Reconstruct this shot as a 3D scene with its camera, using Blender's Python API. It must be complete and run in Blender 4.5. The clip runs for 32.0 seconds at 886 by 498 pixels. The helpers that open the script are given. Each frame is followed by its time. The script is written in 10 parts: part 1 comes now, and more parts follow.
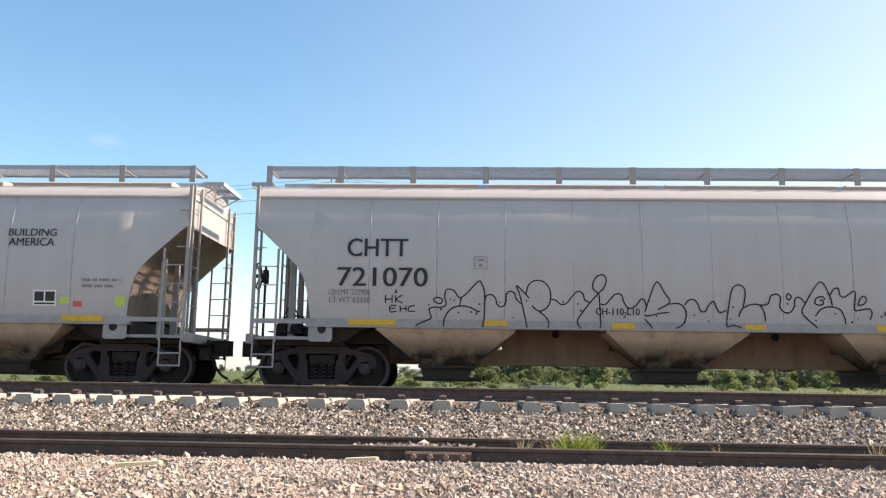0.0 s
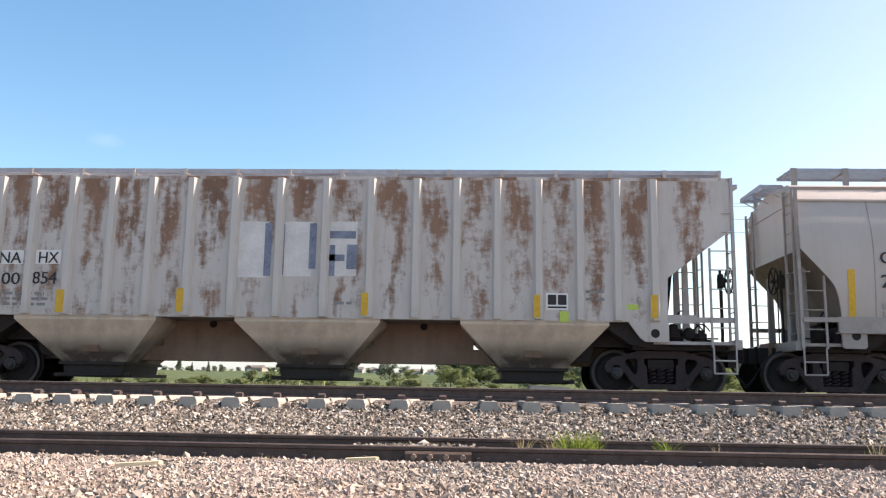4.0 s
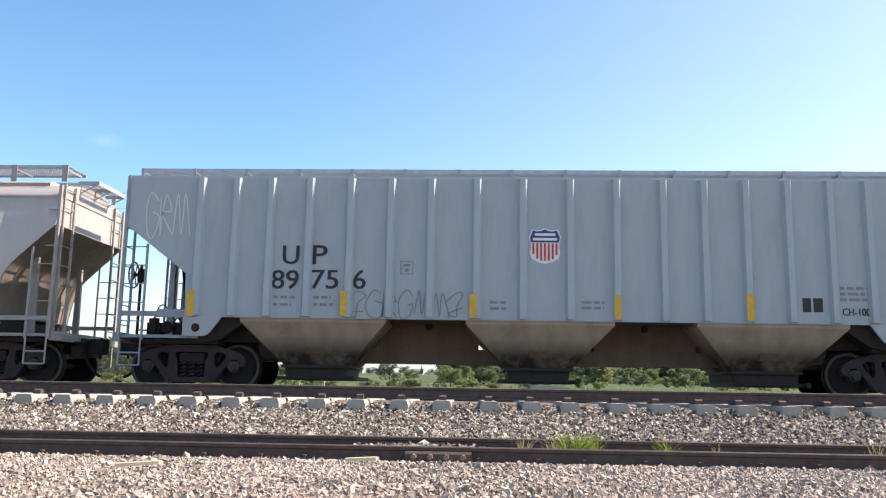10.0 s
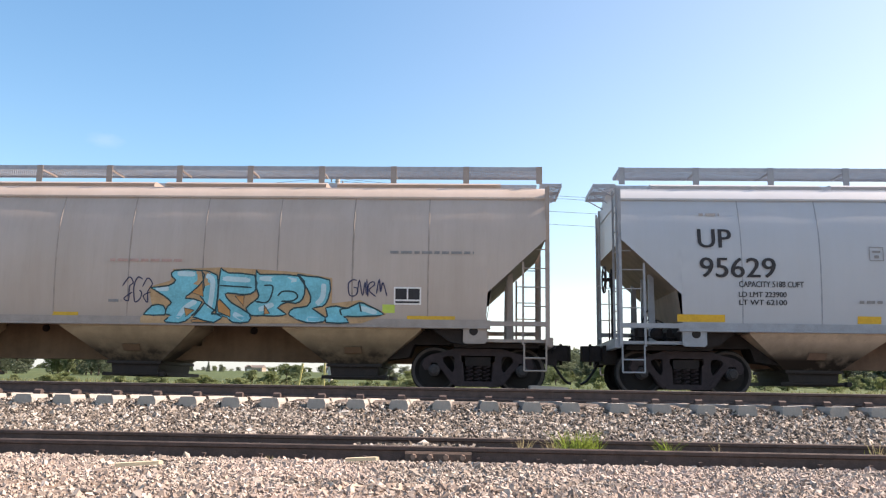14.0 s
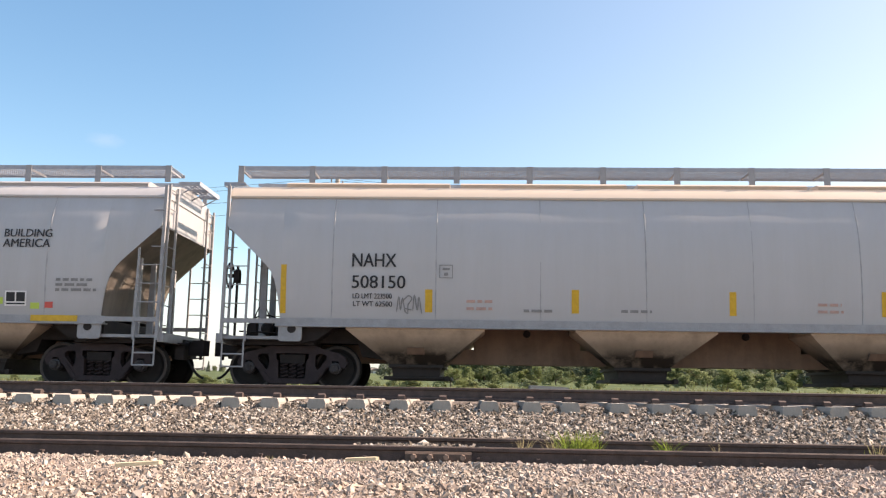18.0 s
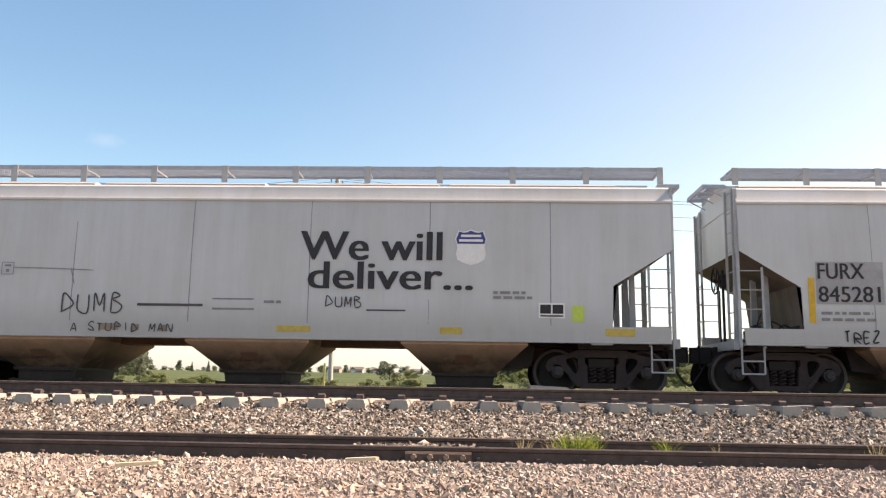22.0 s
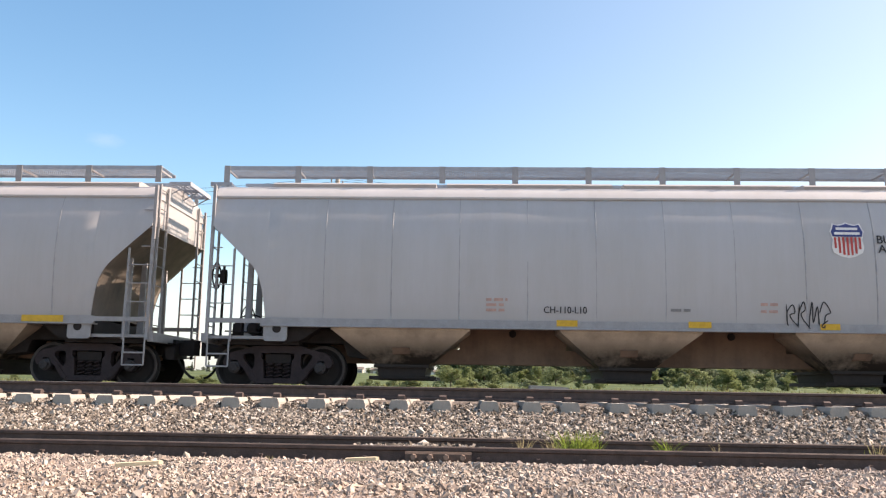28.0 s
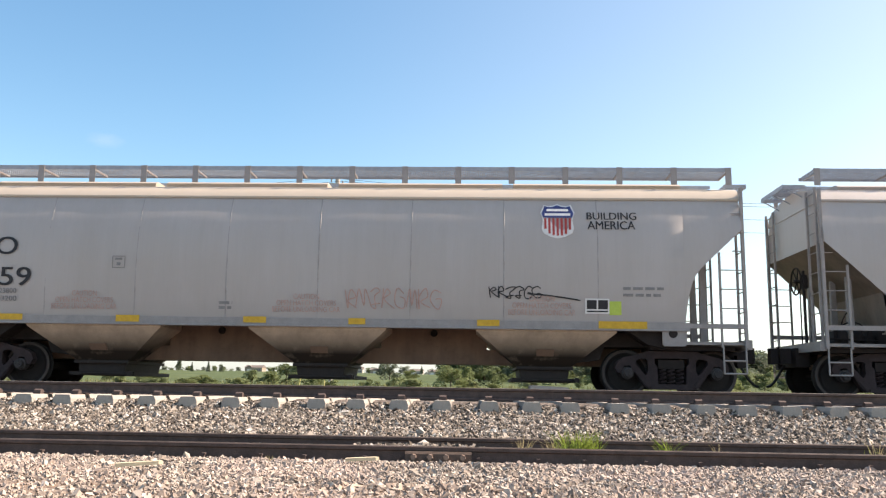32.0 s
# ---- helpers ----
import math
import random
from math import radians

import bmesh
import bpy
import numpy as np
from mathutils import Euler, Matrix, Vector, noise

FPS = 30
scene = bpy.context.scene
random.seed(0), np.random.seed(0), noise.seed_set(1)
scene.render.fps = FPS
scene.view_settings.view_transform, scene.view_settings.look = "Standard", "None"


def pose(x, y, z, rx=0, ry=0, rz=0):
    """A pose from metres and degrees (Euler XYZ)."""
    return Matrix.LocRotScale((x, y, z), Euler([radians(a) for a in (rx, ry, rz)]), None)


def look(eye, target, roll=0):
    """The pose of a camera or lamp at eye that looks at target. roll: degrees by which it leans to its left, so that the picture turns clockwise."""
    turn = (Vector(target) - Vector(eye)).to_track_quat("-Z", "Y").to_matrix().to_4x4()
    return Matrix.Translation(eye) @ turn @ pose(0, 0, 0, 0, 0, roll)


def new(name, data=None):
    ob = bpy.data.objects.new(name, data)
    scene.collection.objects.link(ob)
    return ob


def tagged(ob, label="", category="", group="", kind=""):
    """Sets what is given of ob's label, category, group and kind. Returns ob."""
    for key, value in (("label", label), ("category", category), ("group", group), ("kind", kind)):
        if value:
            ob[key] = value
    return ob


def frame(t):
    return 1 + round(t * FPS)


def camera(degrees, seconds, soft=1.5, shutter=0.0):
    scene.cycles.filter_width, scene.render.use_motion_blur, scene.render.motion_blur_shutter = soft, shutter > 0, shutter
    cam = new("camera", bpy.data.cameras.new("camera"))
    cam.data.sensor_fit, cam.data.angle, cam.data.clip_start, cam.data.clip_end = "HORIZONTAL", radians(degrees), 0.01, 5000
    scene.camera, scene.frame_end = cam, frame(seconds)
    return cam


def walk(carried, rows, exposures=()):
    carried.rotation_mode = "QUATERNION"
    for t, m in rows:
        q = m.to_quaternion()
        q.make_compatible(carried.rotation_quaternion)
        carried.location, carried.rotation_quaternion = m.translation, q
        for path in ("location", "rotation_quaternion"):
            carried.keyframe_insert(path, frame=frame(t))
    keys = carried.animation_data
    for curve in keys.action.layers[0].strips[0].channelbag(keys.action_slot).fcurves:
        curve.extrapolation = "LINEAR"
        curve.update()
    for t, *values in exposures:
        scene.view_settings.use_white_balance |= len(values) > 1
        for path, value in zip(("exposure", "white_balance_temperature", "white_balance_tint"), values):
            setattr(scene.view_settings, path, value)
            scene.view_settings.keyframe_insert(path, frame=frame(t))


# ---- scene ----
# Origin: rail top of the near main track lies at z 0; x runs along the tracks, y away from the viewer.
EYE_AT = (0.013, -0.30, -0.017)
EYE = Matrix.Translation(EYE_AT) @ Euler((0, 0, radians(2.565))).to_matrix().to_4x4() @ pose(0, 0, 0, 90 + 9.467) @ pose(0, 0, 0, 0, 0, 0.912)
cam = camera(55.73, 32.0, soft=1.25)
TONE = ((0, 8300, 21), (1, 8320, 23), (2.5, 8390, 26), (4, 7920, 23), (6.5, 8500, 23), (8, 7770, 22), (10, 7470, 21), (11, 7820, 23), (12, 7580, 21), (14, 7940, 24), (16, 8250, 21), (18, 8560, 25), (19, 8500, 25), (20, 9050, 28), (21, 9350, 28), (23, 9190, 28), (24.5, 8800, 27), (26, 7940, 21), (29, 8420, 25), (30, 8120, 21), (32, 8220, 21))
walk(cam, [(0.0, EYE), (32.0, EYE)], [(t, 0.77, k, tint) for t, k, tint in TONE])

# ---- light ----
SUN_EL, SUN_AZ = radians(43), radians(11)      # azimuth from +x towards +y
sun_from = Vector((math.cos(SUN_EL) * math.cos(SUN_AZ), math.cos(SUN_EL) * math.sin(SUN_AZ), math.sin(SUN_EL)))
sun = new("sun", bpy.data.lights.new("sun", "SUN"))
sun.data.energy, sun.data.angle, sun.data.color = 5.9, radians(0.53), (1.0, 0.965, 0.915)
sun.matrix_world = look(sun_from * 50, (0, 0, 0))
world = bpy.data.worlds.new("sky")
scene.world = world
world.use_nodes = True
wn = world.node_tree.nodes
sky = wn.new("ShaderNodeTexSky")
sky.sky_type, sky.sun_disc = "NISHITA", False
sky.sun_elevation, sky.sun_rotation = SUN_EL, radians(90) - SUN_AZ
sky.air_density, sky.dust_density, sky.ozone_density = 1.0, 0.9, 0.6
wn["Background"].inputs["Strength"].default_value = 0.15
clear = wn.new("ShaderNodeMix")
clear.data_type, clear.blend_type = "RGBA", "MULTIPLY"
clear.inputs[0].default_value, clear.inputs[7].default_value = 1.0, (0.85, 1.0, 1.02, 1)
world.node_tree.links.new(sky.outputs["Color"], clear.inputs[6])
deep = wn.new("ShaderNodeHueSaturation")
deep.inputs["Saturation"].default_value, deep.inputs["Value"].default_value = 1.22, 1.06
world.node_tree.links.new(clear.outputs[2], deep.inputs["Color"])
# The haze over the horizon is whiter than the sky above it.
wl = world.node_tree.links
view = wn.new("ShaderNodeTexCoord").outputs["Generated"]
parts = wn.new("ShaderNodeSeparateXYZ")
wl.new(view, parts.inputs[0])
low = wn.new("ShaderNodeMapRange")
low.inputs["From Min"].default_value, low.inputs["From Max"].default_value = 0.16, 0.0
wl.new(parts.outputs["Z"], low.inputs["Value"])
sunward, thick = wn.new("ShaderNodeMapRange"), wn.new("ShaderNodeMath")
sunward.inputs["From Min"].default_value, sunward.inputs["From Max"].default_value, sunward.inputs["To Max"].default_value = -0.25, 0.6, 0.36
wl.new(parts.outputs["X"], sunward.inputs["Value"])
thick.operation = "MAXIMUM"
wl.new(low.outputs[0], thick.inputs[0]), wl.new(sunward.outputs[0], thick.inputs[1])
haze = wn.new("ShaderNodeHueSaturation")
haze.inputs["Saturation"].default_value, haze.inputs["Value"].default_value = 0.28, 0.87
wl.new(thick.outputs[0], haze.inputs["Fac"]), wl.new(deep.outputs["Color"], haze.inputs["Color"])
cool = wn.new("ShaderNodeMix")
cool.data_type, cool.blend_type = "RGBA", "MULTIPLY"
cool.inputs[7].default_value = (0.80, 0.95, 1.13, 1)
wl.new(low.outputs[0], cool.inputs[0]), wl.new(haze.outputs["Color"], cool.inputs[6])
air = cool.outputs[2]
# Three small thin clouds: direction, size across and up, strength.
for way, wide, tall, most in (((0.0375, 0.9908, 0.130), 0.022, 0.010, 0.28), ((0.0156, 0.9816, 0.190), 0.030, 0.010, 0.12), ((-0.412, 0.872, 0.264), 0.022, 0.008, 0.08)):
    shift, stretch, far = wn.new("ShaderNodeVectorMath"), wn.new("ShaderNodeVectorMath"), wn.new("ShaderNodeVectorMath")
    shift.operation, stretch.operation, far.operation = "SUBTRACT", "MULTIPLY", "LENGTH"
    shift.inputs[1].default_value, stretch.inputs[1].default_value = way, (1 / wide, 1 / wide, 1 / tall)
    wl.new(view, shift.inputs[0]), wl.new(shift.outputs[0], stretch.inputs[0]), wl.new(stretch.outputs[0], far.inputs[0])
    puff = wn.new("ShaderNodeTexNoise")
    puff.inputs["Scale"].default_value, puff.inputs["Detail"].default_value = 1.6, 5.0
    wl.new(stretch.outputs[0], puff.inputs["Vector"])
    body, soft_edge, white = wn.new("ShaderNodeMath"), wn.new("ShaderNodeMapRange"), wn.new("ShaderNodeMix")
    body.operation = "SUBTRACT"
    wl.new(puff.outputs["Fac"], body.inputs[0]), wl.new(far.outputs["Value"], body.inputs[1])
    soft_edge.inputs["From Min"].default_value, soft_edge.inputs["From Max"].default_value, soft_edge.inputs["To Max"].default_value = -0.6, 0.3, most
    wl.new(body.outputs[0], soft_edge.inputs["Value"])
    white.data_type = "RGBA"
    white.inputs[7].default_value = (5.2, 5.6, 6.2, 1)
    wl.new(soft_edge.outputs[0], white.inputs[0]), wl.new(air, white.inputs[6])
    air = white.outputs[2]
wl.new(air, wn["Background"].inputs["Color"])

# ---- materials ----
def shader(name, rough=0.6, metal=0.0, spec=0.4):
    m = bpy.data.materials.new(name)
    m.use_nodes = True
    n, l = m.node_tree.nodes, m.node_tree.links
    b = n["Principled BSDF"]
    b.inputs["Roughness"].default_value, b.inputs["Metallic"].default_value = rough, metal
    b.inputs["Specular IOR Level"].default_value = spec
    return m, n, l, b


def node(n, kind, **values):
    made = n.new(kind)
    for key, value in values.items():
        made.inputs[key.replace("_", " ")].default_value = value
    return made


def ramp(n, l, source, stops):
    r = n.new("ShaderNodeValToRGB")
    while len(r.color_ramp.elements) < len(stops):
        r.color_ramp.elements.new(0.5)
    for e, (at, c) in zip(r.color_ramp.elements, stops):
        e.position, e.color = at, (*c, 1) if len(c) == 3 else c
    l.new(source, r.inputs["Fac"])
    return r.outputs["Color"]


def mixed(n, l, fac, a, b, blend="MIX"):
    m = n.new("ShaderNodeMix")
    m.data_type, m.blend_type = "RGBA", blend
    for socket, value in ((m.inputs[0], fac), (m.inputs[6], a), (m.inputs[7], b)):
        if isinstance(value, bpy.types.NodeSocket):
            l.new(value, socket)
        elif isinstance(value, (int, float)):
            socket.default_value = value
        else:
            socket.default_value = (*value, 1)
    return m.outputs[2]


def mapped(n, l, scale, offset=(0, 0, 0)):
    c = n.new("ShaderNodeTexCoord")
    m = n.new("ShaderNodeMapping")
    m.inputs["Scale"].default_value, m.inputs["Location"].default_value = scale, offset
    l.new(c.outputs["Object"], m.inputs["Vector"])
    return m.outputs["Vector"]


def noisy(n, l, vector, scale, detail=4.0, rough=0.6):
    t = node(n, "ShaderNodeTexNoise", Scale=scale, Detail=detail, Roughness=rough)
    l.new(vector, t.inputs["Vector"])
    return t.outputs["Fac"]


def bumped(n, l, b, height, strength, distance):
    k = node(n, "ShaderNodeBump", Strength=strength, Distance=distance)
    l.new(height, k.inputs["Height"])
    l.new(k.outputs["Normal"], b.inputs["Normal"])


def times(n, l, a, b, op="MULTIPLY"):
    m = n.new("ShaderNodeMath")
    m.operation, m.use_clamp = op, True
    for socket, value in zip(m.inputs, (a, b)):
        if isinstance(value, (int, float)):
            socket.default_value = value
        else:
            l.new(value, socket)
    return m.outputs[0]


def plain(name, color, rough=0.6, metal=0.0, vary=0.25, scale=6.0, bump=0.0):
    """A painted or bare surface with uneven tone at two scales."""
    m, n, l, b = shader(name, rough, metal)
    v = mapped(n, l, (1, 1, 1))
    f = noisy(n, l, v, scale, 6.0)
    g = noisy(n, l, v, scale * 9, 3.0)
    h = times(n, l, times(n, l, f, 0.6), times(n, l, g, 0.4), "ADD")
    dark, light = [c * (1 - vary) for c in color], [min(1, c * (1 + vary)) for c in color]
    l.new(ramp(n, l, h, [(0.3, dark), (0.7, light)]), b.inputs["Base Color"])
    if bump:
        bumped(n, l, b, g, bump, 0.01)
    return m


def paint(name, color, rust=0.0, rust_color=(0.20, 0.075, 0.03), grime=0.3, seed=0.0, rough=0.38, top=0.5):
    """Car paint: streaks of dirt that run down, dust along the lower edge and rust patches that run down from the roof."""
    m, n, l, b = shader(name, rough, 0.0, 0.5)
    at = mapped(n, l, (1, 1, 1), (seed, seed * 0.7, 0))
    run = mapped(n, l, (2.6, 2.6, 0.16), (seed, 0, 0))
    fine = mapped(n, l, (16, 16, 1.1), (seed, 0, 0))
    big, streak, thin = noisy(n, l, at, 0.45, 5.0), noisy(n, l, run, 1.0, 6.0, 0.65), noisy(n, l, fine, 1.0, 5.0, 0.7)
    grain = noisy(n, l, at, 26.0, 6.0)
    tone = times(n, l, times(n, l, big, 0.5), times(n, l, streak, 0.5), "ADD")
    dirty = [c * k for c, k in zip(color, (0.72, 0.66, 0.56))]
    clean = [min(1, c * 1.07) for c in color]
    col = mixed(n, l, times(n, l, ramp(n, l, tone, [(0.36, (1, 1, 1)), (0.62, (0, 0, 0))]), grime), clean, dirty)
    col = mixed(n, l, times(n, l, ramp(n, l, thin, [(0.5, (0, 0, 0)), (0.72, (1, 1, 1))]), grime * 0.22), col, [c * 0.5 for c in color])
    sep = n.new("ShaderNodeSeparateXYZ")
    l.new(at, sep.inputs[0])
    low = n.new("ShaderNodeMapRange")
    low.inputs["From Min"].default_value, low.inputs["From Max"].default_value = 1.75, 1.2
    l.new(sep.outputs["Z"], low.inputs["Value"])
    col = mixed(n, l, times(n, l, times(n, l, low.outputs[0], streak), grime * 1.3), col, (0.17, 0.12, 0.075))
    if rust:
        patch_at = mapped(n, l, (1.7, 1.7, 0.42), (seed * 3, 0, seed))
        patch = noisy(n, l, patch_at, 1.0, 6.0, 0.58)
        crumb = noisy(n, l, mapped(n, l, (8, 8, 6), (seed, 0, 0)), 1.0, 8.0, 0.75)
        amount = times(n, l, times(n, l, patch, 0.82), times(n, l, crumb, 0.18), "ADD")
        high = n.new("ShaderNodeMapRange")
        high.inputs["From Min"].default_value, high.inputs["From Max"].default_value = 1.5, 3.3
        high.inputs["To Min"].default_value, high.inputs["To Max"].default_value = -0.14 * top, 0.03
        l.new(sep.outputs["Z"], high.inputs["Value"])
        add = n.new("ShaderNodeMath")
        l.new(amount, add.inputs[0]), l.new(high.outputs[0], add.inputs[1])
        edge = 0.68 - 0.34 * rust
        where = ramp(n, l, add.outputs[0], [(edge - 0.03, (0, 0, 0)), (edge + 0.08, (1, 1, 1))])
        shade = ramp(n, l, crumb, [(0.35, [c * 0.75 for c in rust_color]), (0.65, [c * 1.3 for c in rust_color])])
        col = mixed(n, l, times(n, l, where, 0.94), col, shade)
        l.new(ramp(n, l, where, [(0, (rough,) * 3), (1, (0.85,) * 3)]), b.inputs["Roughness"])
    l.new(col, b.inputs["Base Color"])
    bumped(n, l, b, times(n, l, grain, big, "ADD"), 0.12, 0.01)
    return m


def calc(n, l, op, a, b=0.0):
    m = n.new("ShaderNodeMath")
    m.operation = op
    for socket, value in zip(m.inputs, (a, b)):
        if isinstance(value, (int, float)):
            socket.default_value = value
        else:
            l.new(value, socket)
    return m.outputs[0]


def panel_paint(color, rust_color, bias, middle, head, fade, soft, crumbs, seed, grime=0.3):
    """A sheet between two ribs: rust that sits in the sheet's middle and hangs down from its head, each sheet its own."""
    m, n, l, b = shader("panel_paint", 0.45, 0.0, 0.4)
    pick = n.new("ShaderNodeObjectInfo").outputs["Random"]
    own = n.new("ShaderNodeTexCoord").outputs["Object"]
    sep, move, put = n.new("ShaderNodeSeparateXYZ"), n.new("ShaderNodeCombineXYZ"), n.new("ShaderNodeVectorMath")
    l.new(own, sep.inputs[0])
    l.new(calc(n, l, "MULTIPLY", pick, 90.0), move.inputs["X"])
    l.new(calc(n, l, "MULTIPLY", pick, 37.0), move.inputs["Z"])
    l.new(own, put.inputs[0]), l.new(move.outputs[0], put.inputs[1])

    def grain(sx, sz, detail, rough):
        k = n.new("ShaderNodeMapping")
        k.inputs["Scale"].default_value, k.inputs["Location"].default_value = (sx, sx, sz), (seed, 0, seed)
        l.new(put.outputs[0], k.inputs["Vector"])
        return noisy(n, l, k.outputs["Vector"], 1.0, detail, rough)

    lobe, run, crumb, dust = grain(2.6, 1.2, 5.0, 0.6), grain(6.0, 1.3, 5.0, 0.6), grain(7.0, 12.0, 6.0, 0.7), grain(1.6, 0.8, 4.0, 0.6)
    x = calc(n, l, "DIVIDE", sep.outputs["X"], 0.40)
    hub = calc(n, l, "SUBTRACT", 0.5, calc(n, l, "MULTIPLY", x, x))
    high = n.new("ShaderNodeMapRange")
    high.inputs["From Min"].default_value, high.inputs["From Max"].default_value = fade, 4.0
    l.new(sep.outputs["Z"], high.inputs["Value"])
    value = calc(n, l, "ADD", calc(n, l, "MULTIPLY", lobe, 0.62), calc(n, l, "MULTIPLY", run, 0.38))
    value = calc(n, l, "ADD", value, calc(n, l, "MULTIPLY", calc(n, l, "SUBTRACT", crumb, 0.5), crumbs))
    value = calc(n, l, "ADD", value, calc(n, l, "MULTIPLY", hub, middle))
    value = calc(n, l, "ADD", value, calc(n, l, "MULTIPLY", calc(n, l, "SUBTRACT", high.outputs[0], 0.5), head))
    value = calc(n, l, "ADD", value, bias)
    where = ramp(n, l, value, [(0.5 - soft / 2, (0, 0, 0)), (0.5 + soft / 2, (1, 1, 1))])
    dirty = mixed(n, l, calc(n, l, "MULTIPLY", dust, grime), [min(1, c * 1.05) for c in color], [c * k for c, k in zip(color, (0.66, 0.58, 0.47))])
    dirty = mixed(n, l, times(n, l, ramp(n, l, run, [(0.45, (0, 0, 0)), (0.75, (1, 1, 1))]), grime * 0.5), dirty, [c * 0.6 for c in rust_color])
    mottle = calc(n, l, "ADD", calc(n, l, "MULTIPLY", dust, 0.5), calc(n, l, "ADD", calc(n, l, "MULTIPLY", run, 0.32), calc(n, l, "MULTIPLY", crumb, 0.18)))
    shade = ramp(n, l, mottle, [(0.38, [c * 0.66 for c in rust_color]), (0.5, rust_color), (0.62, [c * w for c, w in zip(rust_color, (1.35, 1.45, 1.6))])])
    l.new(mixed(n, l, times(n, l, where, 0.93), dirty, shade), b.inputs["Base Color"])
    l.new(ramp(n, l, where, [(0, (0.42,) * 3), (1, (0.85,) * 3)]), b.inputs["Roughness"])
    bumped(n, l, b, crumb, 0.12, 0.008)
    return m


def spatter(name, color, soot, seed=0.0, reach=0.95):
    """Hopper steel under a coat of dust, splashed with black road dirt up to a ragged height."""
    m, n, l, b = shader(name, 0.75, 0.0, 0.25)
    at = mapped(n, l, (1, 1, 1), (seed, 0, seed))
    f, g = noisy(n, l, at, 1.6, 7.0, 0.65), noisy(n, l, at, 14.0, 5.0, 0.7)
    run = noisy(n, l, mapped(n, l, (3, 3, 0.5), (seed, 0, 0)), 1.2, 5.0)
    h = times(n, l, times(n, l, f, 0.6), times(n, l, run, 0.4), "ADD")
    col = ramp(n, l, h, [(0.3, [c * 0.62 for c in color]), (0.52, color), (0.72, [min(1, c * 1.3) for c in color])])
    col = mixed(n, l, times(n, l, ramp(n, l, f, [(0.55, (0, 0, 0)), (0.72, (1, 1, 1))]), soot * 0.7), col, (0.03, 0.025, 0.02))
    col = mixed(n, l, times(n, l, ramp(n, l, g, [(0.55, (0, 0, 0)), (0.75, (1, 1, 1))]), 0.35), col, [c * 0.5 for c in color])
    sep, splash = n.new("ShaderNodeSeparateXYZ"), n.new("ShaderNodeMapRange")
    l.new(mapped(n, l, (1, 1, 1)), sep.inputs[0])
    splash.inputs["From Min"].default_value, splash.inputs["From Max"].default_value = reach + 0.12, reach - 0.25
    l.new(sep.outputs["Z"], splash.inputs["Value"])
    wet = times(n, l, splash.outputs[0], ramp(n, l, f, [(0.25, (0.2, 0.2, 0.2)), (0.52, (1, 1, 1))]))
    col = mixed(n, l, times(n, l, wet, min(1.0, 0.65 + soot)), col, (0.032, 0.022, 0.016))
    l.new(col, b.inputs["Base Color"])
    bumped(n, l, b, g, 0.15, 0.01)
    return m


BLACK = plain("near_black", (0.020, 0.015, 0.014), 0.8, 0.0, 0.5, 5.0, 0.2)
TRUCK = plain("cast_steel_dust", (0.037, 0.025, 0.026), 0.8, 0.0, 0.5, 7.0, 0.25)
WHEEL = plain("wheel_steel", (0.014, 0.011, 0.010), 0.75, 0.0, 0.4, 8.0, 0.1)
TREAD = plain("wheel_rim_steel", (0.075, 0.062, 0.056), 0.6, 0.1, 0.3, 20.0)
CAP = plain("bearing_cap_steel", (0.045, 0.040, 0.040), 0.65, 0.0, 0.4, 20.0)
GRATE = plain("galvanized_grating", (0.34, 0.37, 0.41), 0.6, 0.1, 0.2, 8.0)
RAIL_SIDE = plain("rusty_rail_web", (0.084, 0.061, 0.055), 0.8, 0.1, 0.45, 9.0, 0.3)
RAIL_DULL = plain("dull_rail_head", (0.13, 0.10, 0.08), 0.55, 0.6, 0.3, 12.0, 0.1)
RAIL_TOP = plain("worn_rail_head", (0.42, 0.40, 0.38), 0.35, 0.9, 0.15, 12.0)
CONCRETE = plain("concrete_tie", (0.325, 0.304, 0.273), 0.85, 0.0, 0.18, 9.0, 0.3)
WOOD = plain("old_tie_wood", (0.10, 0.075, 0.055), 0.9, 0.0, 0.4, 6.0, 0.4)
INK = plain("black_marking_paint", (0.025, 0.025, 0.028), 0.6, 0.0, 0.4, 10.0)
SOFTINK = plain("dark_grey_marker", (0.07, 0.07, 0.075), 0.7, 0.0, 0.4, 10.0)
NAVY = plain("dark_blue_marking_paint", (0.03, 0.035, 0.09), 0.6, 0.0, 0.3, 10.0)
FAINT = plain("faded_marking_paint", (0.22, 0.22, 0.22), 0.7, 0.0, 0.3, 10.0)
RED_FAINT = plain("faded_red_marking", (0.46, 0.30, 0.26), 0.7, 0.0, 0.3, 10.0)
YELLOW = plain("yellow_reflector", (0.62, 0.36, 0.03), 0.45, 0.0, 0.2, 14.0)
WHITE = plain("white_marking", (0.72, 0.72, 0.70), 0.55, 0.0, 0.1, 14.0)
SHIELD_RED = plain("shield_red", (0.50, 0.06, 0.05), 0.5, 0.0, 0.15, 14.0)
SHIELD_BLUE = plain("shield_blue", (0.035, 0.055, 0.19), 0.5, 0.0, 0.15, 14.0)
LIME = plain("lime_sticker", (0.44, 0.58, 0.10), 0.5, 0.0, 0.15, 14.0)
RED = plain("red_sticker", (0.65, 0.10, 0.08), 0.5, 0.0, 0.15, 14.0)
OUTLET = plain("outlet_gate_steel", (0.026, 0.019, 0.016), 0.75, 0.0, 0.4, 5.0, 0.15)
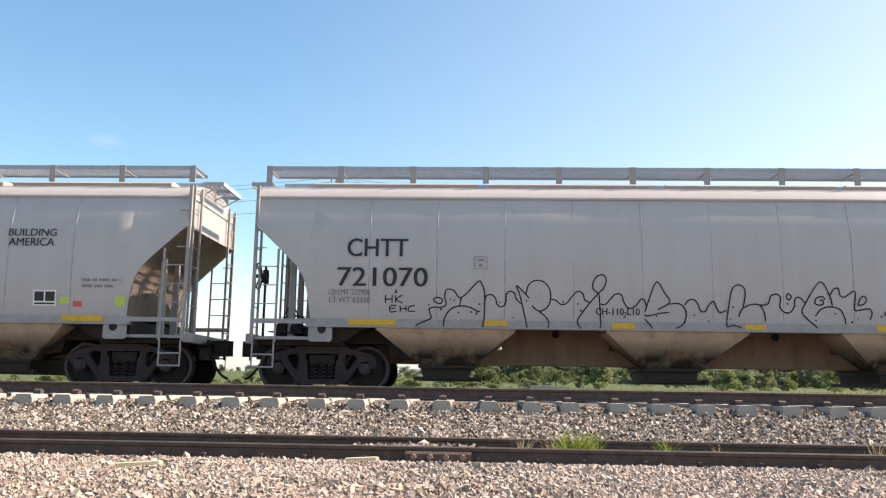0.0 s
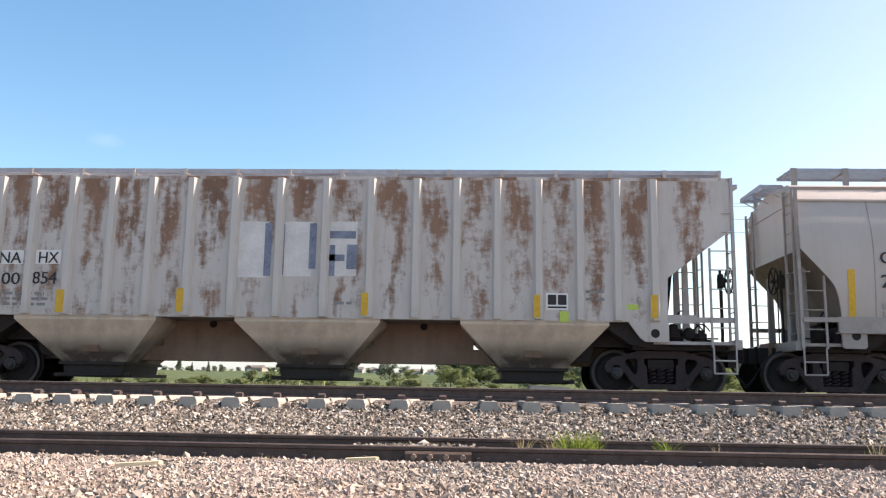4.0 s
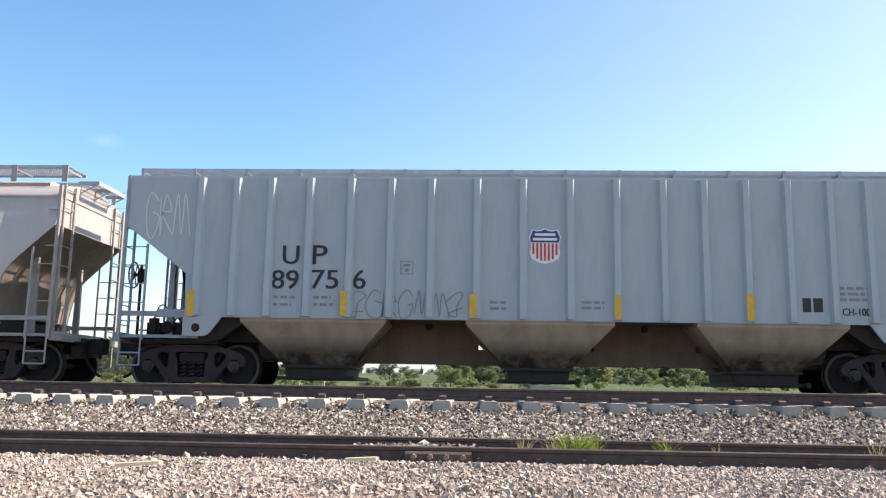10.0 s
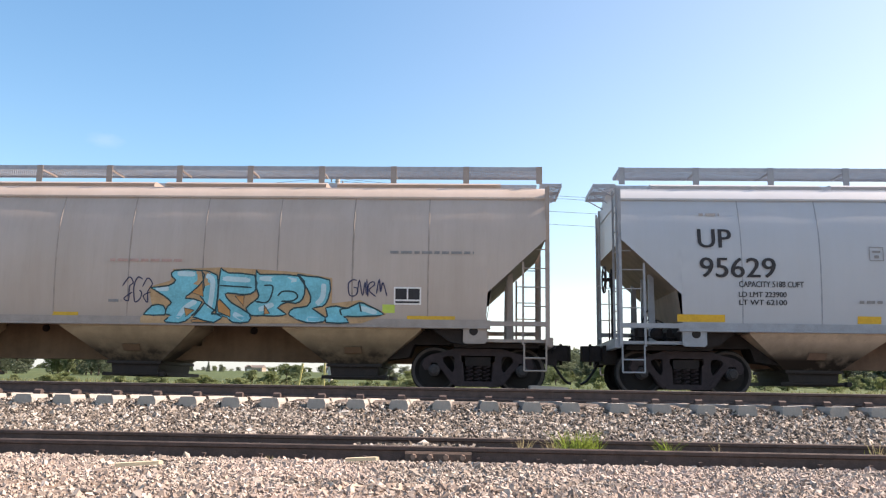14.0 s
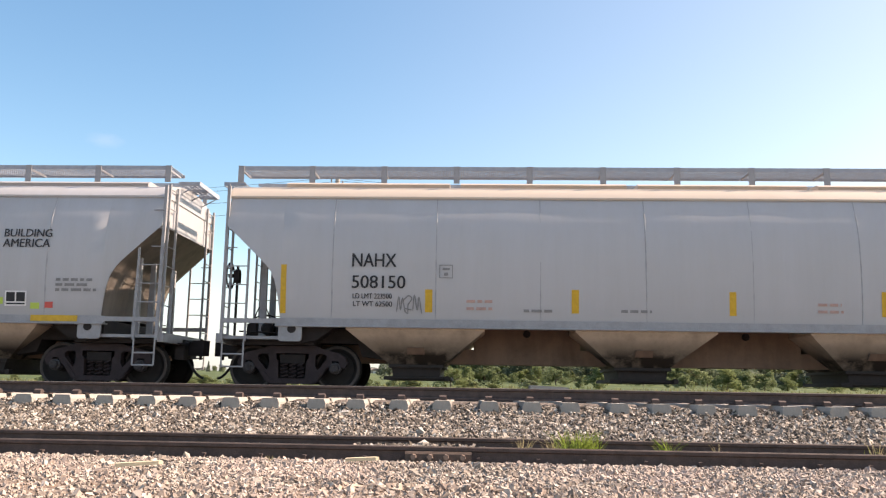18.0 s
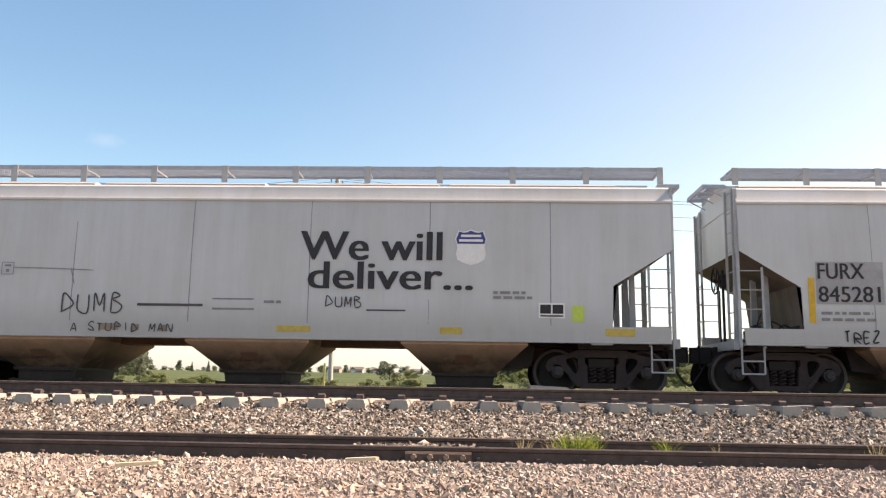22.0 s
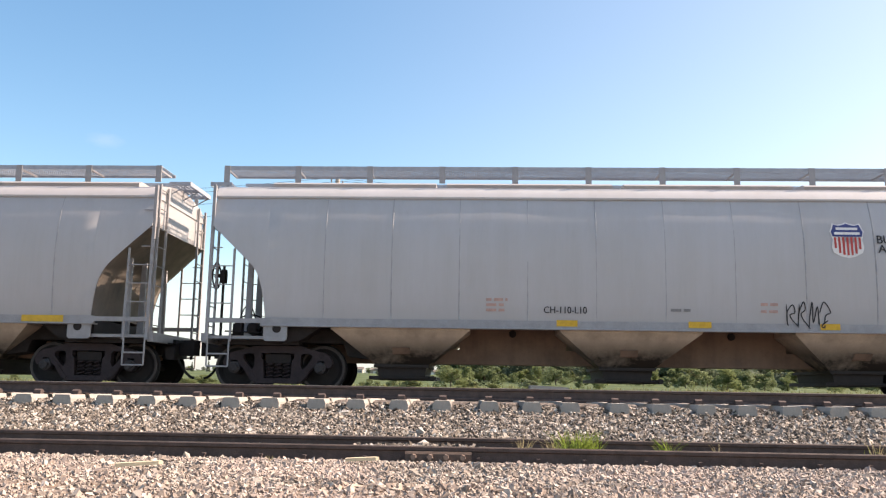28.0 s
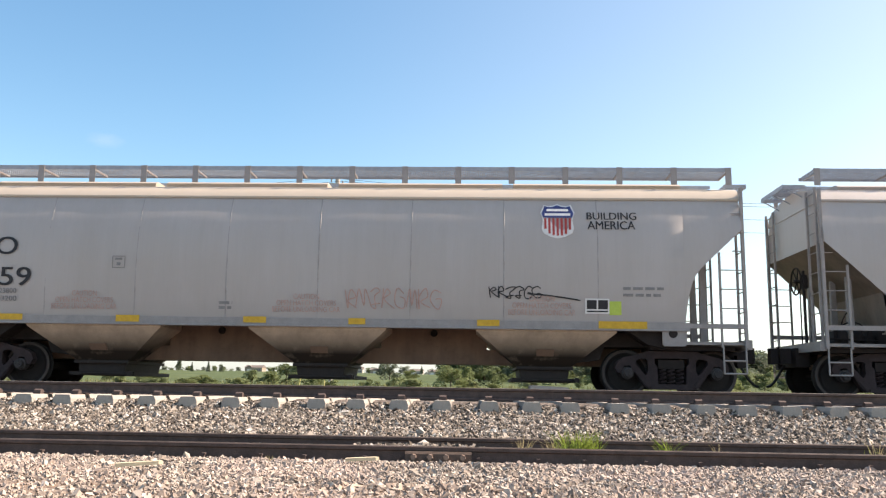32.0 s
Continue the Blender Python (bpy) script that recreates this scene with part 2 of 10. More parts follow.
RUBBER = plain("black_hose_rubber", (0.012, 0.012, 0.012), 0.6, 0.0, 0.3, 14.0)


# ---- shapes ----
class Shape:
    """Collects faces for one mesh."""

    def __init__(self):
        self.v, self.f = [], []

    def face(self, *points):
        k = len(self.v)
        self.v += [tuple(p) for p in points]
        self.f.append(tuple(range(k, k + len(points))))

    def box(self, x0, x1, y0, y1, z0, z1):
        k = len(self.v)
        self.v += [(x, y, z) for z in (z0, z1) for y in (y0, y1) for x in (x0, x1)]
        self.f += [tuple(k + i for i in q) for q in ((0, 2, 3, 1), (4, 5, 7, 6), (0, 1, 5, 4), (2, 6, 7, 3), (0, 4, 6, 2), (1, 3, 7, 5))]
        return self

    def prism(self, outline, a, b, axis="y"):
        """outline: points in the plane across the axis, counter-clockwise or not; a to b along it."""
        k, n = len(self.v), len(outline)
        for d in (a, b):
            for p, q in outline:
                self.v.append((p, d, q) if axis == "y" else (d, p, q) if axis == "x" else (p, q, d))
        self.f.append(tuple(k + i for i in range(n)))
        self.f.append(tuple(k + n + i for i in reversed(range(n))))
        for i in range(n):
            j = (i + 1) % n
            self.f.append((k + i, k + n + i, k + n + j, k + j))
        return self

    def rod(self, a, b, r, sides=6):
        a, b = Vector(a), Vector(b)
        d = (b - a).normalized()
        u = d.orthogonal().normalized()
        w = d.cross(u)
        k = len(self.v)
        for p in (a, b):
            for i in range(sides):
                t = 2 * math.pi * i / sides
                self.v.append(tuple(p + r * (math.cos(t) * u + math.sin(t) * w)))
        for i in range(sides):
            j = (i + 1) % sides
            self.f.append((k + i, k + j, k + sides + j, k + sides + i))
        self.f.append(tuple(k + i for i in reversed(range(sides))))
        self.f.append(tuple(k + sides + i for i in range(sides)))
        return self

    def path(self, points, r, sides=6):
        for a, b in zip(points, points[1:]):
            self.rod(a, b, r, sides)
        return self

    def tube(self, points, r, sides=6):
        """One continuous bent rod."""
        pts = [Vector(p) for p in points]
        k, up = len(self.v), None
        for i, p in enumerate(pts):
            d = (pts[min(i + 1, len(pts) - 1)] - pts[max(i - 1, 0)]).normalized()
            u = d.orthogonal().normalized() if up is None else (up - d * up.dot(d)).normalized()
            up, w = u, d.cross(u)
            for j in range(sides):
                t = 2 * math.pi * j / sides
                self.v.append(tuple(p + r * (math.cos(t) * u + math.sin(t) * w)))
        for i in range(len(pts) - 1):
            for j in range(sides):
                m = (j + 1) % sides
                self.f.append((k + i * sides + j, k + i * sides + m, k + (i + 1) * sides + m, k + (i + 1) * sides + j))
        self.f.append(tuple(k + j for j in reversed(range(sides))))
        self.f.append(tuple(k + (len(pts) - 1) * sides + j for j in range(sides)))
        return self

    def turned(self, outline, axis_at=(0, 0, 0), sides=28):
        """A body of revolution about the y axis; outline: (radius, y)."""
        k, n = len(self.v), len(outline)
        for i in range(sides):
            t = 2 * math.pi * i / sides
            for r, y in outline:
                self.v.append((axis_at[0] + r * math.cos(t), axis_at[1] + y, axis_at[2] + r * math.sin(t)))
        for i in range(sides):
            j = (i + 1) % sides
            for a in range(n - 1):
                self.f.append((k + i * n + a, k + i * n + a + 1, k + j * n + a + 1, k + j * n + a))
        return self

    def mesh(self, name, smooth=0.0, weld=False):
        me = bpy.data.meshes.new(name)
        me.from_pydata(self.v, [], self.f)
        bm = bmesh.new()
        bm.from_mesh(me)
        if weld:
            bmesh.ops.remove_doubles(bm, verts=bm.verts, dist=0.0005)
        bmesh.ops.recalc_face_normals(bm, faces=bm.faces)
        if smooth:
            for f in bm.faces:
                f.smooth = True
            for e in bm.edges:
                if len(e.link_faces) == 2 and e.calc_face_angle() > radians(smooth):
                    e.smooth = False
        bm.to_mesh(me)
        bm.free()
        return me


def part(name, me, material, parent=None, label="", at=None):
    """Links a mesh as one object, under a thing or a part if one is given."""
    if not me.materials:
        me.materials.append(material)
    ob = new(name, me)
    if me.materials[0] is not material:
        ob.material_slots[0].link = "OBJECT"
        ob.material_slots[0].material = material
    ob.parent = parent
    if at is not None:
        ob.matrix_basis = at
    return tagged(ob, label)


def thing(name, at, label, category, group="", kind=""):
    ob = new(name)
    ob.empty_display_size = 0.3
    ob.matrix_basis = at
    return tagged(ob, label, category, group, kind)


MADE = {}


def once(key, build):
    if key not in MADE:
        MADE[key] = build()
    return MADE[key]


def spread(a, b, n):
    return [a + (b - a) * i / (n - 1) for i in range(n)]


# ---- hopper cars ----
from mathutils.geometry import tessellate_polygon

# Car space: x along the train, y across (the seen side at negative y), z up from the rail top.
TRACK_Y, RAIL_Z = 17.38, -0.115
PROFILE_ROUND = [(1.2, 1.49), (1.5, 1.52), (2.0, 1.575), (2.6, 1.60), (3.0, 1.585), (3.25, 1.555), (3.5, 1.50), (3.84, 1.385)]
PROFILE_FLAT = [(0.9, 1.56), (1.5, 1.575), (2.6, 1.585), (3.3, 1.57), (3.74, 1.535), (3.9, 1.50)]
PROFILE_RIB = [(1.2, 1.50), (4.3, 1.50)]
KINDS = {
    # half length, sheet bottom, sill band, eave foot and top, end cut (height at the end, inner x, height there), cut shape
    "round": dict(half=8.20, foot=1.40, sill=(1.27, 1.41), eave=(3.84, 4.07), cut=(3.22, 7.08, 1.36), arch=True, profile=PROFILE_ROUND, hop=(1.35, 0.52, 1.29, 0.55), hx=4.44),
    "tight": dict(half=7.66, foot=1.55, sill=(1.27, 1.56), eave=(3.84, 4.07), cut=(2.85, 6.93, 1.40), arch=True, profile=PROFILE_ROUND, hop=(1.38, 0.52, 1.29, 0.50), hx=4.22),
    "flat": dict(half=8.17, foot=1.72, sill=(1.48, 1.73), eave=(3.75, 4.07), cut=(3.0, 6.95, 1.62), arch=False, profile=PROFILE_FLAT, hop=(1.48, 0.55, 1.50, 0.50), hx=4.40, knee=0.48),
    "ribbed": dict(half=8.22, foot=1.41, sill=None, eave=(4.22, 4.25), cut=(3.22, 6.95, 2.25), arch=False, profile=PROFILE_RIB, hop=(1.43, 0.65, 1.42, 0.52), hx=4.42, knee=0.62),
    "deep": dict(half=8.20, foot=1.30, sill=(1.02, 1.31), eave=(3.75, 4.06), cut=(2.80, 7.05, 1.42), arch=False, profile=PROFILE_FLAT, hop=(1.22, 0.62, 1.02, 0.40), hx=4.22, knee=0.48),
}
KINDS["slant"] = dict(KINDS["round"], arch=False, cut=(3.0, 7.05, 1.42), knee=0.32)
KINDS["deepshort"] = dict(KINDS["deep"], half=7.80, cut=(2.80, 6.65, 1.42))
GAUGE_HALF, WHEEL_R, AXLE_HALF, BOGIE_X = 0.755, 0.457, 0.86, 6.90


def half_width(kind, z):
    pts = KINDS[kind]["profile"]
    return float(np.interp(z, [p[0] for p in pts], [p[1] for p in pts]))


def low_edge(k, x):
    """The height of the side sheet's lower edge at x: the cut for the trucks at both ends."""
    top, inner, foot = k["cut"]
    a = abs(x)
    if a <= inner:
        return k["foot"]
    s = min(1.0, (a - inner) / (k["half"] - inner))
    if k["arch"]:
        return foot + (top - foot) * (0.43 + 0.57 * s - 0.43 * (1 - s) ** 14)
    knee = k["knee"]
    base = foot + (top - foot) * knee if k is not KINDS["ribbed"] else foot
    return base + (top - base) * s


def body_mesh(kind):
    k = KINDS[kind]
    s, half, inner = Shape(), k["half"], k["cut"][1]
    xs = sorted({round(x, 4) for x in spread(-inner, inner, 43) + [e * (inner + (half - inner) * (1 - math.cos(t)) if k["arch"] else inner + (half - inner) * t / 1.5708)
                 for e in (-1, 1) for t in spread(0.03, 1.5708, 14)]})
    rows, top = spread(0, 1, 13), k["eave"][0]

    grid = {}
    for side in (-1, 1):
        for i, x in enumerate(xs):
            lo = low_edge(k, x)
            for j, t in enumerate(rows):
                z = lo + (top - lo) * t
                grid[side, i, j] = (x, side * (half_width(kind, z) - dent(kind, x, z)), z)
        for i in range(len(xs) - 1):
            for j in range(len(rows) - 1):
                s.face(grid[side, i, j], grid[side, i + 1, j], grid[side, i + 1, j + 1], grid[side, i, j + 1])
    for i in (0, len(xs) - 1):                         # end walls
        for j in range(len(rows) - 1):
            s.face(grid[-1, i, j], grid[-1, i, j + 1], grid[1, i, j + 1], grid[1, i, j])
    return s.mesh(kind + "_body", 40, weld=True)


def slope_mesh(kind):
    """The sloping sheets over the trucks and the belly between them, one bent plate from end to end."""
    k, s = KINDS[kind], Shape()
    half, inner = k["half"], k["cut"][1]
    end = [inner + (half - inner) * (1 - math.cos(t)) if k["arch"] else inner + (half - inner) * t / 1.5708 for t in spread(0.0, 1.5708, 12)]
    xs = [-x for x in reversed(end)] + end
    for a, b in zip(xs, xs[1:]):
        za, zb = low_edge(k, a), low_edge(k, b)
        wa, wb = half_width(kind, za) - 0.03, half_width(kind, zb) - 0.03
        s.face((a, -wa, za + 0.012), (b, -wb, zb + 0.012), (b, wb, zb + 0.012), (a, wa, za + 0.012))
    return s.mesh(kind + "_slope_sheet", 30, weld=True)


def roof_mesh(kind):
    """The eave that leans inward, and the low arch of the roof."""
    k = KINDS[kind]
    z0, z1 = k["eave"]
    w = half_width(kind, z0)
    if kind == "ribbed":
        half = [(w + 0.006, z0 - 0.03), (w + 0.006, z0 + 0.03), (w - 0.5, z1 + 0.12), (0.0, z1 + 0.22)]
    else:
        lean = 0.05 if kind in ("flat", "deep", "deepshort") else 0.10
        half = [(w + 0.035, z0 - 0.02), (w + 0.04, z0 + 0.02), (w + 0.005, z0 + 0.07), (w - lean, z1 - 0.03), (w - lean - 0.12, z1 + 0.03), (w - 0.7, z1 + 0.13), (0.0, z1 + 0.21)]
    out = [(-y, z) for y, z in half] + [(y, z) for y, z in reversed(half[:-1])]
    s = Shape()
    s.prism(out, -k["half"] - 0.02, k["half"] + 0.02, "x")
    return s.mesh(kind + "_roof", 35)


def hopper_mesh(kind):
    top, low, z1, z0 = KINDS[kind]["hop"]
    w = half_width(kind, z1) - 0.03
    s, lw = Shape(), 0.62
    a = [(x, y, z1 + 0.06) for x, y in ((-top, -w), (top, -w), (top, w), (-top, w))]
    m = [(x, y, z1 - 0.08) for x, y in ((-top, -w), (top, -w), (top, w), (-top, w))]
    b = [(x, y, z0) for x, y in ((-low, -lw * 1.45), (low, -lw * 1.45), (low, lw * 1.45), (-low, lw * 1.45))]
    for p, q in ((a, m), (m, b)):
        for i in range(4):
            s.face(p[i], p[(i + 1) % 4], q[(i + 1) % 4], q[i])
    s.face(*a), s.face(*b)
    return s.mesh(kind + "_hopper", 20, weld=True)


def outlet_mesh(kind):
    _, low, _, z0 = KINDS[kind]["hop"]
    s = Shape()
    s.box(-low - 0.03, low + 0.03, -1.0, 1.0, z0 - 0.05, z0 + 0.01)
    s.prism([(-low + 0.03, z0 - 0.05), (low - 0.03, z0 - 0.05), (low - 0.06, z0 - 0.22), (-low + 0.06, z0 - 0.22)], -0.92, 0.92)
    s.box(-low - 0.12, low + 0.16, -0.98, 0.98, z0 - 0.29, z0 - 0.22)
    s.rod((low + 0.1, -1.08, z0 - 0.25), (low + 0.1, -0.9, z0 - 0.25), 0.05, 8)
    s.rod((-low + 0.1, -1.0, z0 - 0.26), (low, -1.0, z0 - 0.26), 0.025, 6)
    return s.mesh(kind + "_outlet")


def skirt_mesh(kind):
    """The sheet between two hoppers, cut out below in an arch with round shoulders."""
    k, s = KINDS[kind], Shape()
    _, low, z1, z0 = k["hop"]
    top, z = k["hop"][0], z0 + 0.52
    reach = k["hx"] / 2 - (low + (z - z0) * (top - low) / (z1 - 0.08 - z0)) - 0.01
    y, n = -half_width(kind, 1.5) + 0.07, 18
    us = spread(-1, 1, n)
    arch = [(u * reach, z + (1.37 - z) * (1 - abs(u) ** 3.2) ** 0.7) for u in us]
    for (xa, za), (xb, zb) in zip(arch, arch[1:]):
        for a in (y, y + 0.025):
            s.face((xa, a, za), (xb, a, zb), (xb, a, 1.52), (xa, a, 1.52))
        s.face((xa, y, za), (xb, y, zb), (xb, y + 0.025, zb), (xa, y + 0.025, za))
    return s.mesh(kind + "_hopper_skirt", 40)


def vibrator_mesh(kind):
    """The bracket bolted to the hopper's sloping side."""
    _, _, z1, z0 = KINDS[kind]["hop"]
    w = half_width(kind, z1) - 0.03
    at = lambda z: -(0.899 + (z - z0) / (z1 - 0.08 - z0) * (w - 0.899))
    s, a, b = Shape(), z0 + 0.20, z0 + 0.34
    s.prism([(at(a) + 0.02, a), (at(a) - 0.05, a + 0.01), (at(b) - 0.05, b - 0.01), (at(b) + 0.02, b)], -0.17, 0.17, "x")
    return s.mesh(kind + "_vibrator_bracket")


def holed(s, loops, y0, y1):
    """A plate with windows: the first loop is its outline, the others are cut out."""
    flat = [p for loop in loops for p in loop]
    tris = tessellate_polygon([[Vector((x, z, 0)) for x, z in loop] for loop in loops])
    for y in (y0, y1):
        k = len(s.v)
        s.v += [(x, y, z) for x, z in flat]
        s.f += [tuple(k + i for i in t) for t in tris]
    for loop in loops:
        for (xa, za), (xb, zb) in zip(loop, loop[1:] + loop[:1]):
            s.face((xa, y0, za), (xb, y0, zb), (xb, y1, zb), (xa, y1, za))


def side_frame_mesh():
    """A cast truck side frame with its windows, spring seat and journal ends."""
    s = Shape()
    half = [(0.0, 0.155), (0.44, 0.155), (0.53, 0.21), (0.70, 0.45), (0.78, 0.50), (0.80, 0.60), (0.93, 0.60), (0.945, 0.47), (1.05, 0.46), (1.10, 0.56), (1.05, 0.68), (0.92, 0.76), (0.62, 0.83), (0.50, 0.875), (0.0, 0.875)]
    out = half + [(-x, z) for x, z in reversed(half[1:-1])]
    tri = [(0.46, 0.50), (0.50, 0.42), (0.55, 0.46), (0.69, 0.63), (0.69, 0.70), (0.62, 0.735), (0.50, 0.735), (0.46, 0.70)]
    mid = [(-0.27, 0.25), (0.27, 0.25), (0.29, 0.60), (0.33, 0.64), (0.33, 0.745), (-0.33, 0.745), (-0.33, 0.64), (-0.29, 0.60)]
    holed(s, [out, tri, [(-x, z) for x, z in tri], mid], -0.085, 0.085)
    s.prism([(-0.50, 0.845), (0.50, 0.845), (0.48, 0.885), (-0.48, 0.885)], -0.11, 0.11)
    s.prism([(-0.42, 0.15), (0.42, 0.15), (0.40, 0.20), (-0.40, 0.20)], -0.13, 0.10)
    for e in (-1, 1):
        s.prism([(e * 0.40, 0.21), (e * 0.47, 0.18), (e * 0.72, 0.50), (e * 0.66, 0.54)], -0.105, 0.0)
    return s.mesh("side_frame", 30)


def spring_mesh():
    s = Shape()
    n, turns = 44, 4.0
    pts = [(0.062 * math.cos(t * turns * 2 * math.pi), 0.062 * math.sin(t * turns * 2 * math.pi), 0.24 + 0.30 * t) for t in spread(0, 1, n)]
    s.tube(pts, 0.017, 5)
    return s.mesh("spring", 60)


def wheel_mesh():
    s, r = Shape(), WHEEL_R
    s.turned([(0.0, -0.075), (0.12, -0.075), (0.13, -0.03), (0.33, -0.005), (r - 0.065, -0.055), (r - 0.02, -0.07), (r, -0.06), (r, 0.03), (r + 0.028, 0.045), (r + 0.026, 0.066), (r - 0.06, 0.07), (0.33, 0.03), (0.12, 0.06), (0.0, 0.06)], sides=36)
    return s.mesh("wheel", 30)


def rim_mesh():
    s, r = Shape(), WHEEL_R
    s.turned([(r - 0.058, -0.062), (r - 0.022, -0.073), (r - 0.002, -0.064), (r + 0.001, -0.05)], sides=36)
    return s.mesh("wheel_rim", 30)


def cap_mesh():
    s = Shape()
    s.turned([(0.0, -0.20), (0.075, -0.20), (0.085, -0.19), (0.085, -0.13), (0.115, -0.12), (0.115, 0.05), (0.0, 0.05)], sides=16)
    for i in range(3):
        t = i * 2.0944
        c, d = 0.045 * math.cos(t), 0.045 * math.sin(t)
        s.box(c - 0.017, c + 0.017, -0.225, -0.19, d - 0.017, d + 0.017)
    return s.mesh("bearing_cap", 30)


def axle_mesh():
    s = Shape()
    s.turned([(0.0, -1.0), (0.075, -1.0), (0.08, -0.6), (0.085, 0.0), (0.08, 0.6), (0.075, 1.0), (0.0, 1.0)], sides=12)
    return s.mesh("axle", 30)


def bolster_mesh():
    s = Shape()
    s.box(-0.25, 0.25, -1.03, 1.03, 0.55, 0.72)
    s.box(-0.30, 0.30, -0.45, 0.45, 0.68, 0.86)
    s.box(-0.46, 0.46, -0.86, 0.86, 0.24, 0.60)
    return s.mesh("bolster", 30)


def grating_mesh(length, width, name, pitch=0.07):
    s = Shape()
    for y in spread(-width / 2, width / 2, 11)[1:-1]:
        s.box(-length / 2, length / 2, y - 0.004, y + 0.004, -0.016, 0.0)
    n = int(length / pitch)
    for i in range(n + 1):
        x = -length / 2 + length * i / n
        s.box(x - 0.006, x + 0.006, -width / 2, width / 2, -0.012, -0.006)
    s.box(-length / 2, length / 2, -width / 2 - 0.02, -width / 2, -0.075, 0.012)
    s.box(-length / 2, length / 2, width / 2, width / 2 + 0.02, -0.055, 0.012)
    return s.mesh(name)


def end_walkway_mesh():
    """The crossover grating that sticks out over the coupler, with its struts (for the end at positive x)."""
    s = Shape()
    for x in (0.0, 0.10, 0.20, 0.30):
        s.box(x, x + 0.006, -0.66, 0.66, 0.014, 0.034)
    s.box(0.385, 0.40, -0.66, 0.66, -0.05, 0.04)
    for y in spread(-0.66, 0.66, 18):
        s.box(-0.04, 0.40, y - 0.006, y + 0.006, 0.02, 0.032)
    for y in (-0.66, 0.0, 0.66):
        s.box(-0.06, 0.40, y - 0.015, y + 0.015, -0.05, 0.02)
        s.rod((0.34, y, -0.04), (-0.05, y, -0.26), 0.014, 5)
    return s.mesh("end_walkway")


def bracket_mesh(w):
    """An upright flat bar under the running board's outer edge, and the bearer over it."""
    s = Shape()
    s.box(-w, w, -0.365, -0.345, 4.20, 4.55)
    s.box(-0.012, 0.012, -0.35, 0.34, 4.455, 4.492)
    return s.mesh("running_board_bracket")


def far_brackets_mesh(xs):
    """The brackets of the unseen side, joined into its running board's frame."""
    s = Shape()
    for x in xs:
        s.box(x - 0.045, x + 0.045, -0.365, -0.345, 4.22, 4.55)
        s.box(x - 0.012, x + 0.012, -0.35, 0.34, 4.455, 4.492)
    return s.mesh("running_board_frame")


def ladder_mesh(kind):
    """A side ladder in the plane y = 0; x from 0 (inner stile) to 0.47 (outer stile)."""
    k, s = KINDS[kind], Shape()
    zi = max(2.35, low_edge(k, k["half"] - 0.45) - 0.02)
    s.box(-0.02, 0.02, -0.03, 0.01, 0.95, zi)
    s.box(0.43, 0.49, -0.03, 0.03, 0.95, k["eave"][1] - 0.02)
    z = 1.32
    while z < zi + 0.9:
        s.rod((0.0 if z < zi else 0.25, -0.03, z), (0.46, -0.03, z), 0.012, 5)
        z += 0.37
    for x in (0.02, 0.44):
        s.rod((x, -0.02, 0.97), (x, -0.02, 0.46), 0.018, 5)
    for z in (0.46, 0.70):
        s.rod((0.02, -0.02, z), (0.44, -0.02, z), 0.018, 5)
    return s.mesh(kind + "_ladder")


def end_ladder_mesh(kind):
    k, s = KINDS[kind], Shape()
    for y in (-0.22, 0.22):
        s.box(-0.02, 0.02, y - 0.025, y + 0.025, 1.0, k["eave"][1] + 0.03)
    for z in spread(1.25, 4.0, 8):
        s.rod((0, -0.22, z), (0, 0.22, z), 0.012, 5)
    return s.mesh(kind + "_end_ladder")


def end_frame_mesh(kind):
    """Platform, posts and cross members under the sloping end (for the end at positive x)."""
    k, s = KINDS[kind], Shape()
    h, inner = k["half"], k["cut"][1]
    s.box(inner - 0.25, h + 0.10, -1.42, 1.42, 1.00, 1.06)
    s.box(h + 0.02, h + 0.14, -1.46, 1.46, 0.92, 1.10)
    if k["sill"] and k["sill"][0] > 1.1:
        z = k["sill"][1] - 0.06
        w = half_width(kind, z)
        for e in (-1, 1):
            s.box(inner, h, e * w - 0.03, e * w + 0.03, z - 0.045, z + 0.045)
    elif k["sill"] is None:
        for e in (-1, 1):
            s.box(inner, h, e * 1.46 - 0.02, e * 1.46 + 0.02, 1.42, 1.52)
            s.box(inner, inner + 0.55, e * 1.46 - 0.03, e * 1.46 + 0.03, 1.40, 1.56)
    return s.mesh(kind + "_end_platform")


def end_post_mesh(kind):
    k, s = KINDS[kind], Shape()
    x = k["cut"][1] + 0.48
    top = low_edge(k, x) + 0.03
    s.prism([(x - 0.07, 1.05), (x + 0.07, 1.05), (x + 0.05, top), (x - 0.05, top)], -0.04, 0.04)
    return s.mesh(kind + "_end_post")


def shear_plate_mesh(kind):
    k, s = KINDS[kind], Shape()
    inner = k["cut"][1]
    lo = k["hop"][2]
    s.prism([(inner - 1.35, k["foot"] + 0.05), (inner + 0.02, k["cut"][2] - 0.02), (inner + 0.02, 0.98), (inner - 0.35, 0.92), (inner - 0.70, 1.0)], -1.36, 1.36)
    s.box(inner - 0.62, k["half"] - 0.12, -1.22, 1.22, 0.90, 0.985)
    top, low, z1, z0 = k["hop"]
    # A solid block that closes the space between the end hopper and the truck.
    s.prism([(k["hx"] + top - 0.12, z1 - 0.05), (inner, z1 - 0.05), (inner, 0.96), (5.62, 0.96), (5.53, z0 + 0.16), (k["hx"] + low + 0.10, z0 + 0.10)], -0.90, 0.90)
    return s.mesh(kind + "_shear_plate")


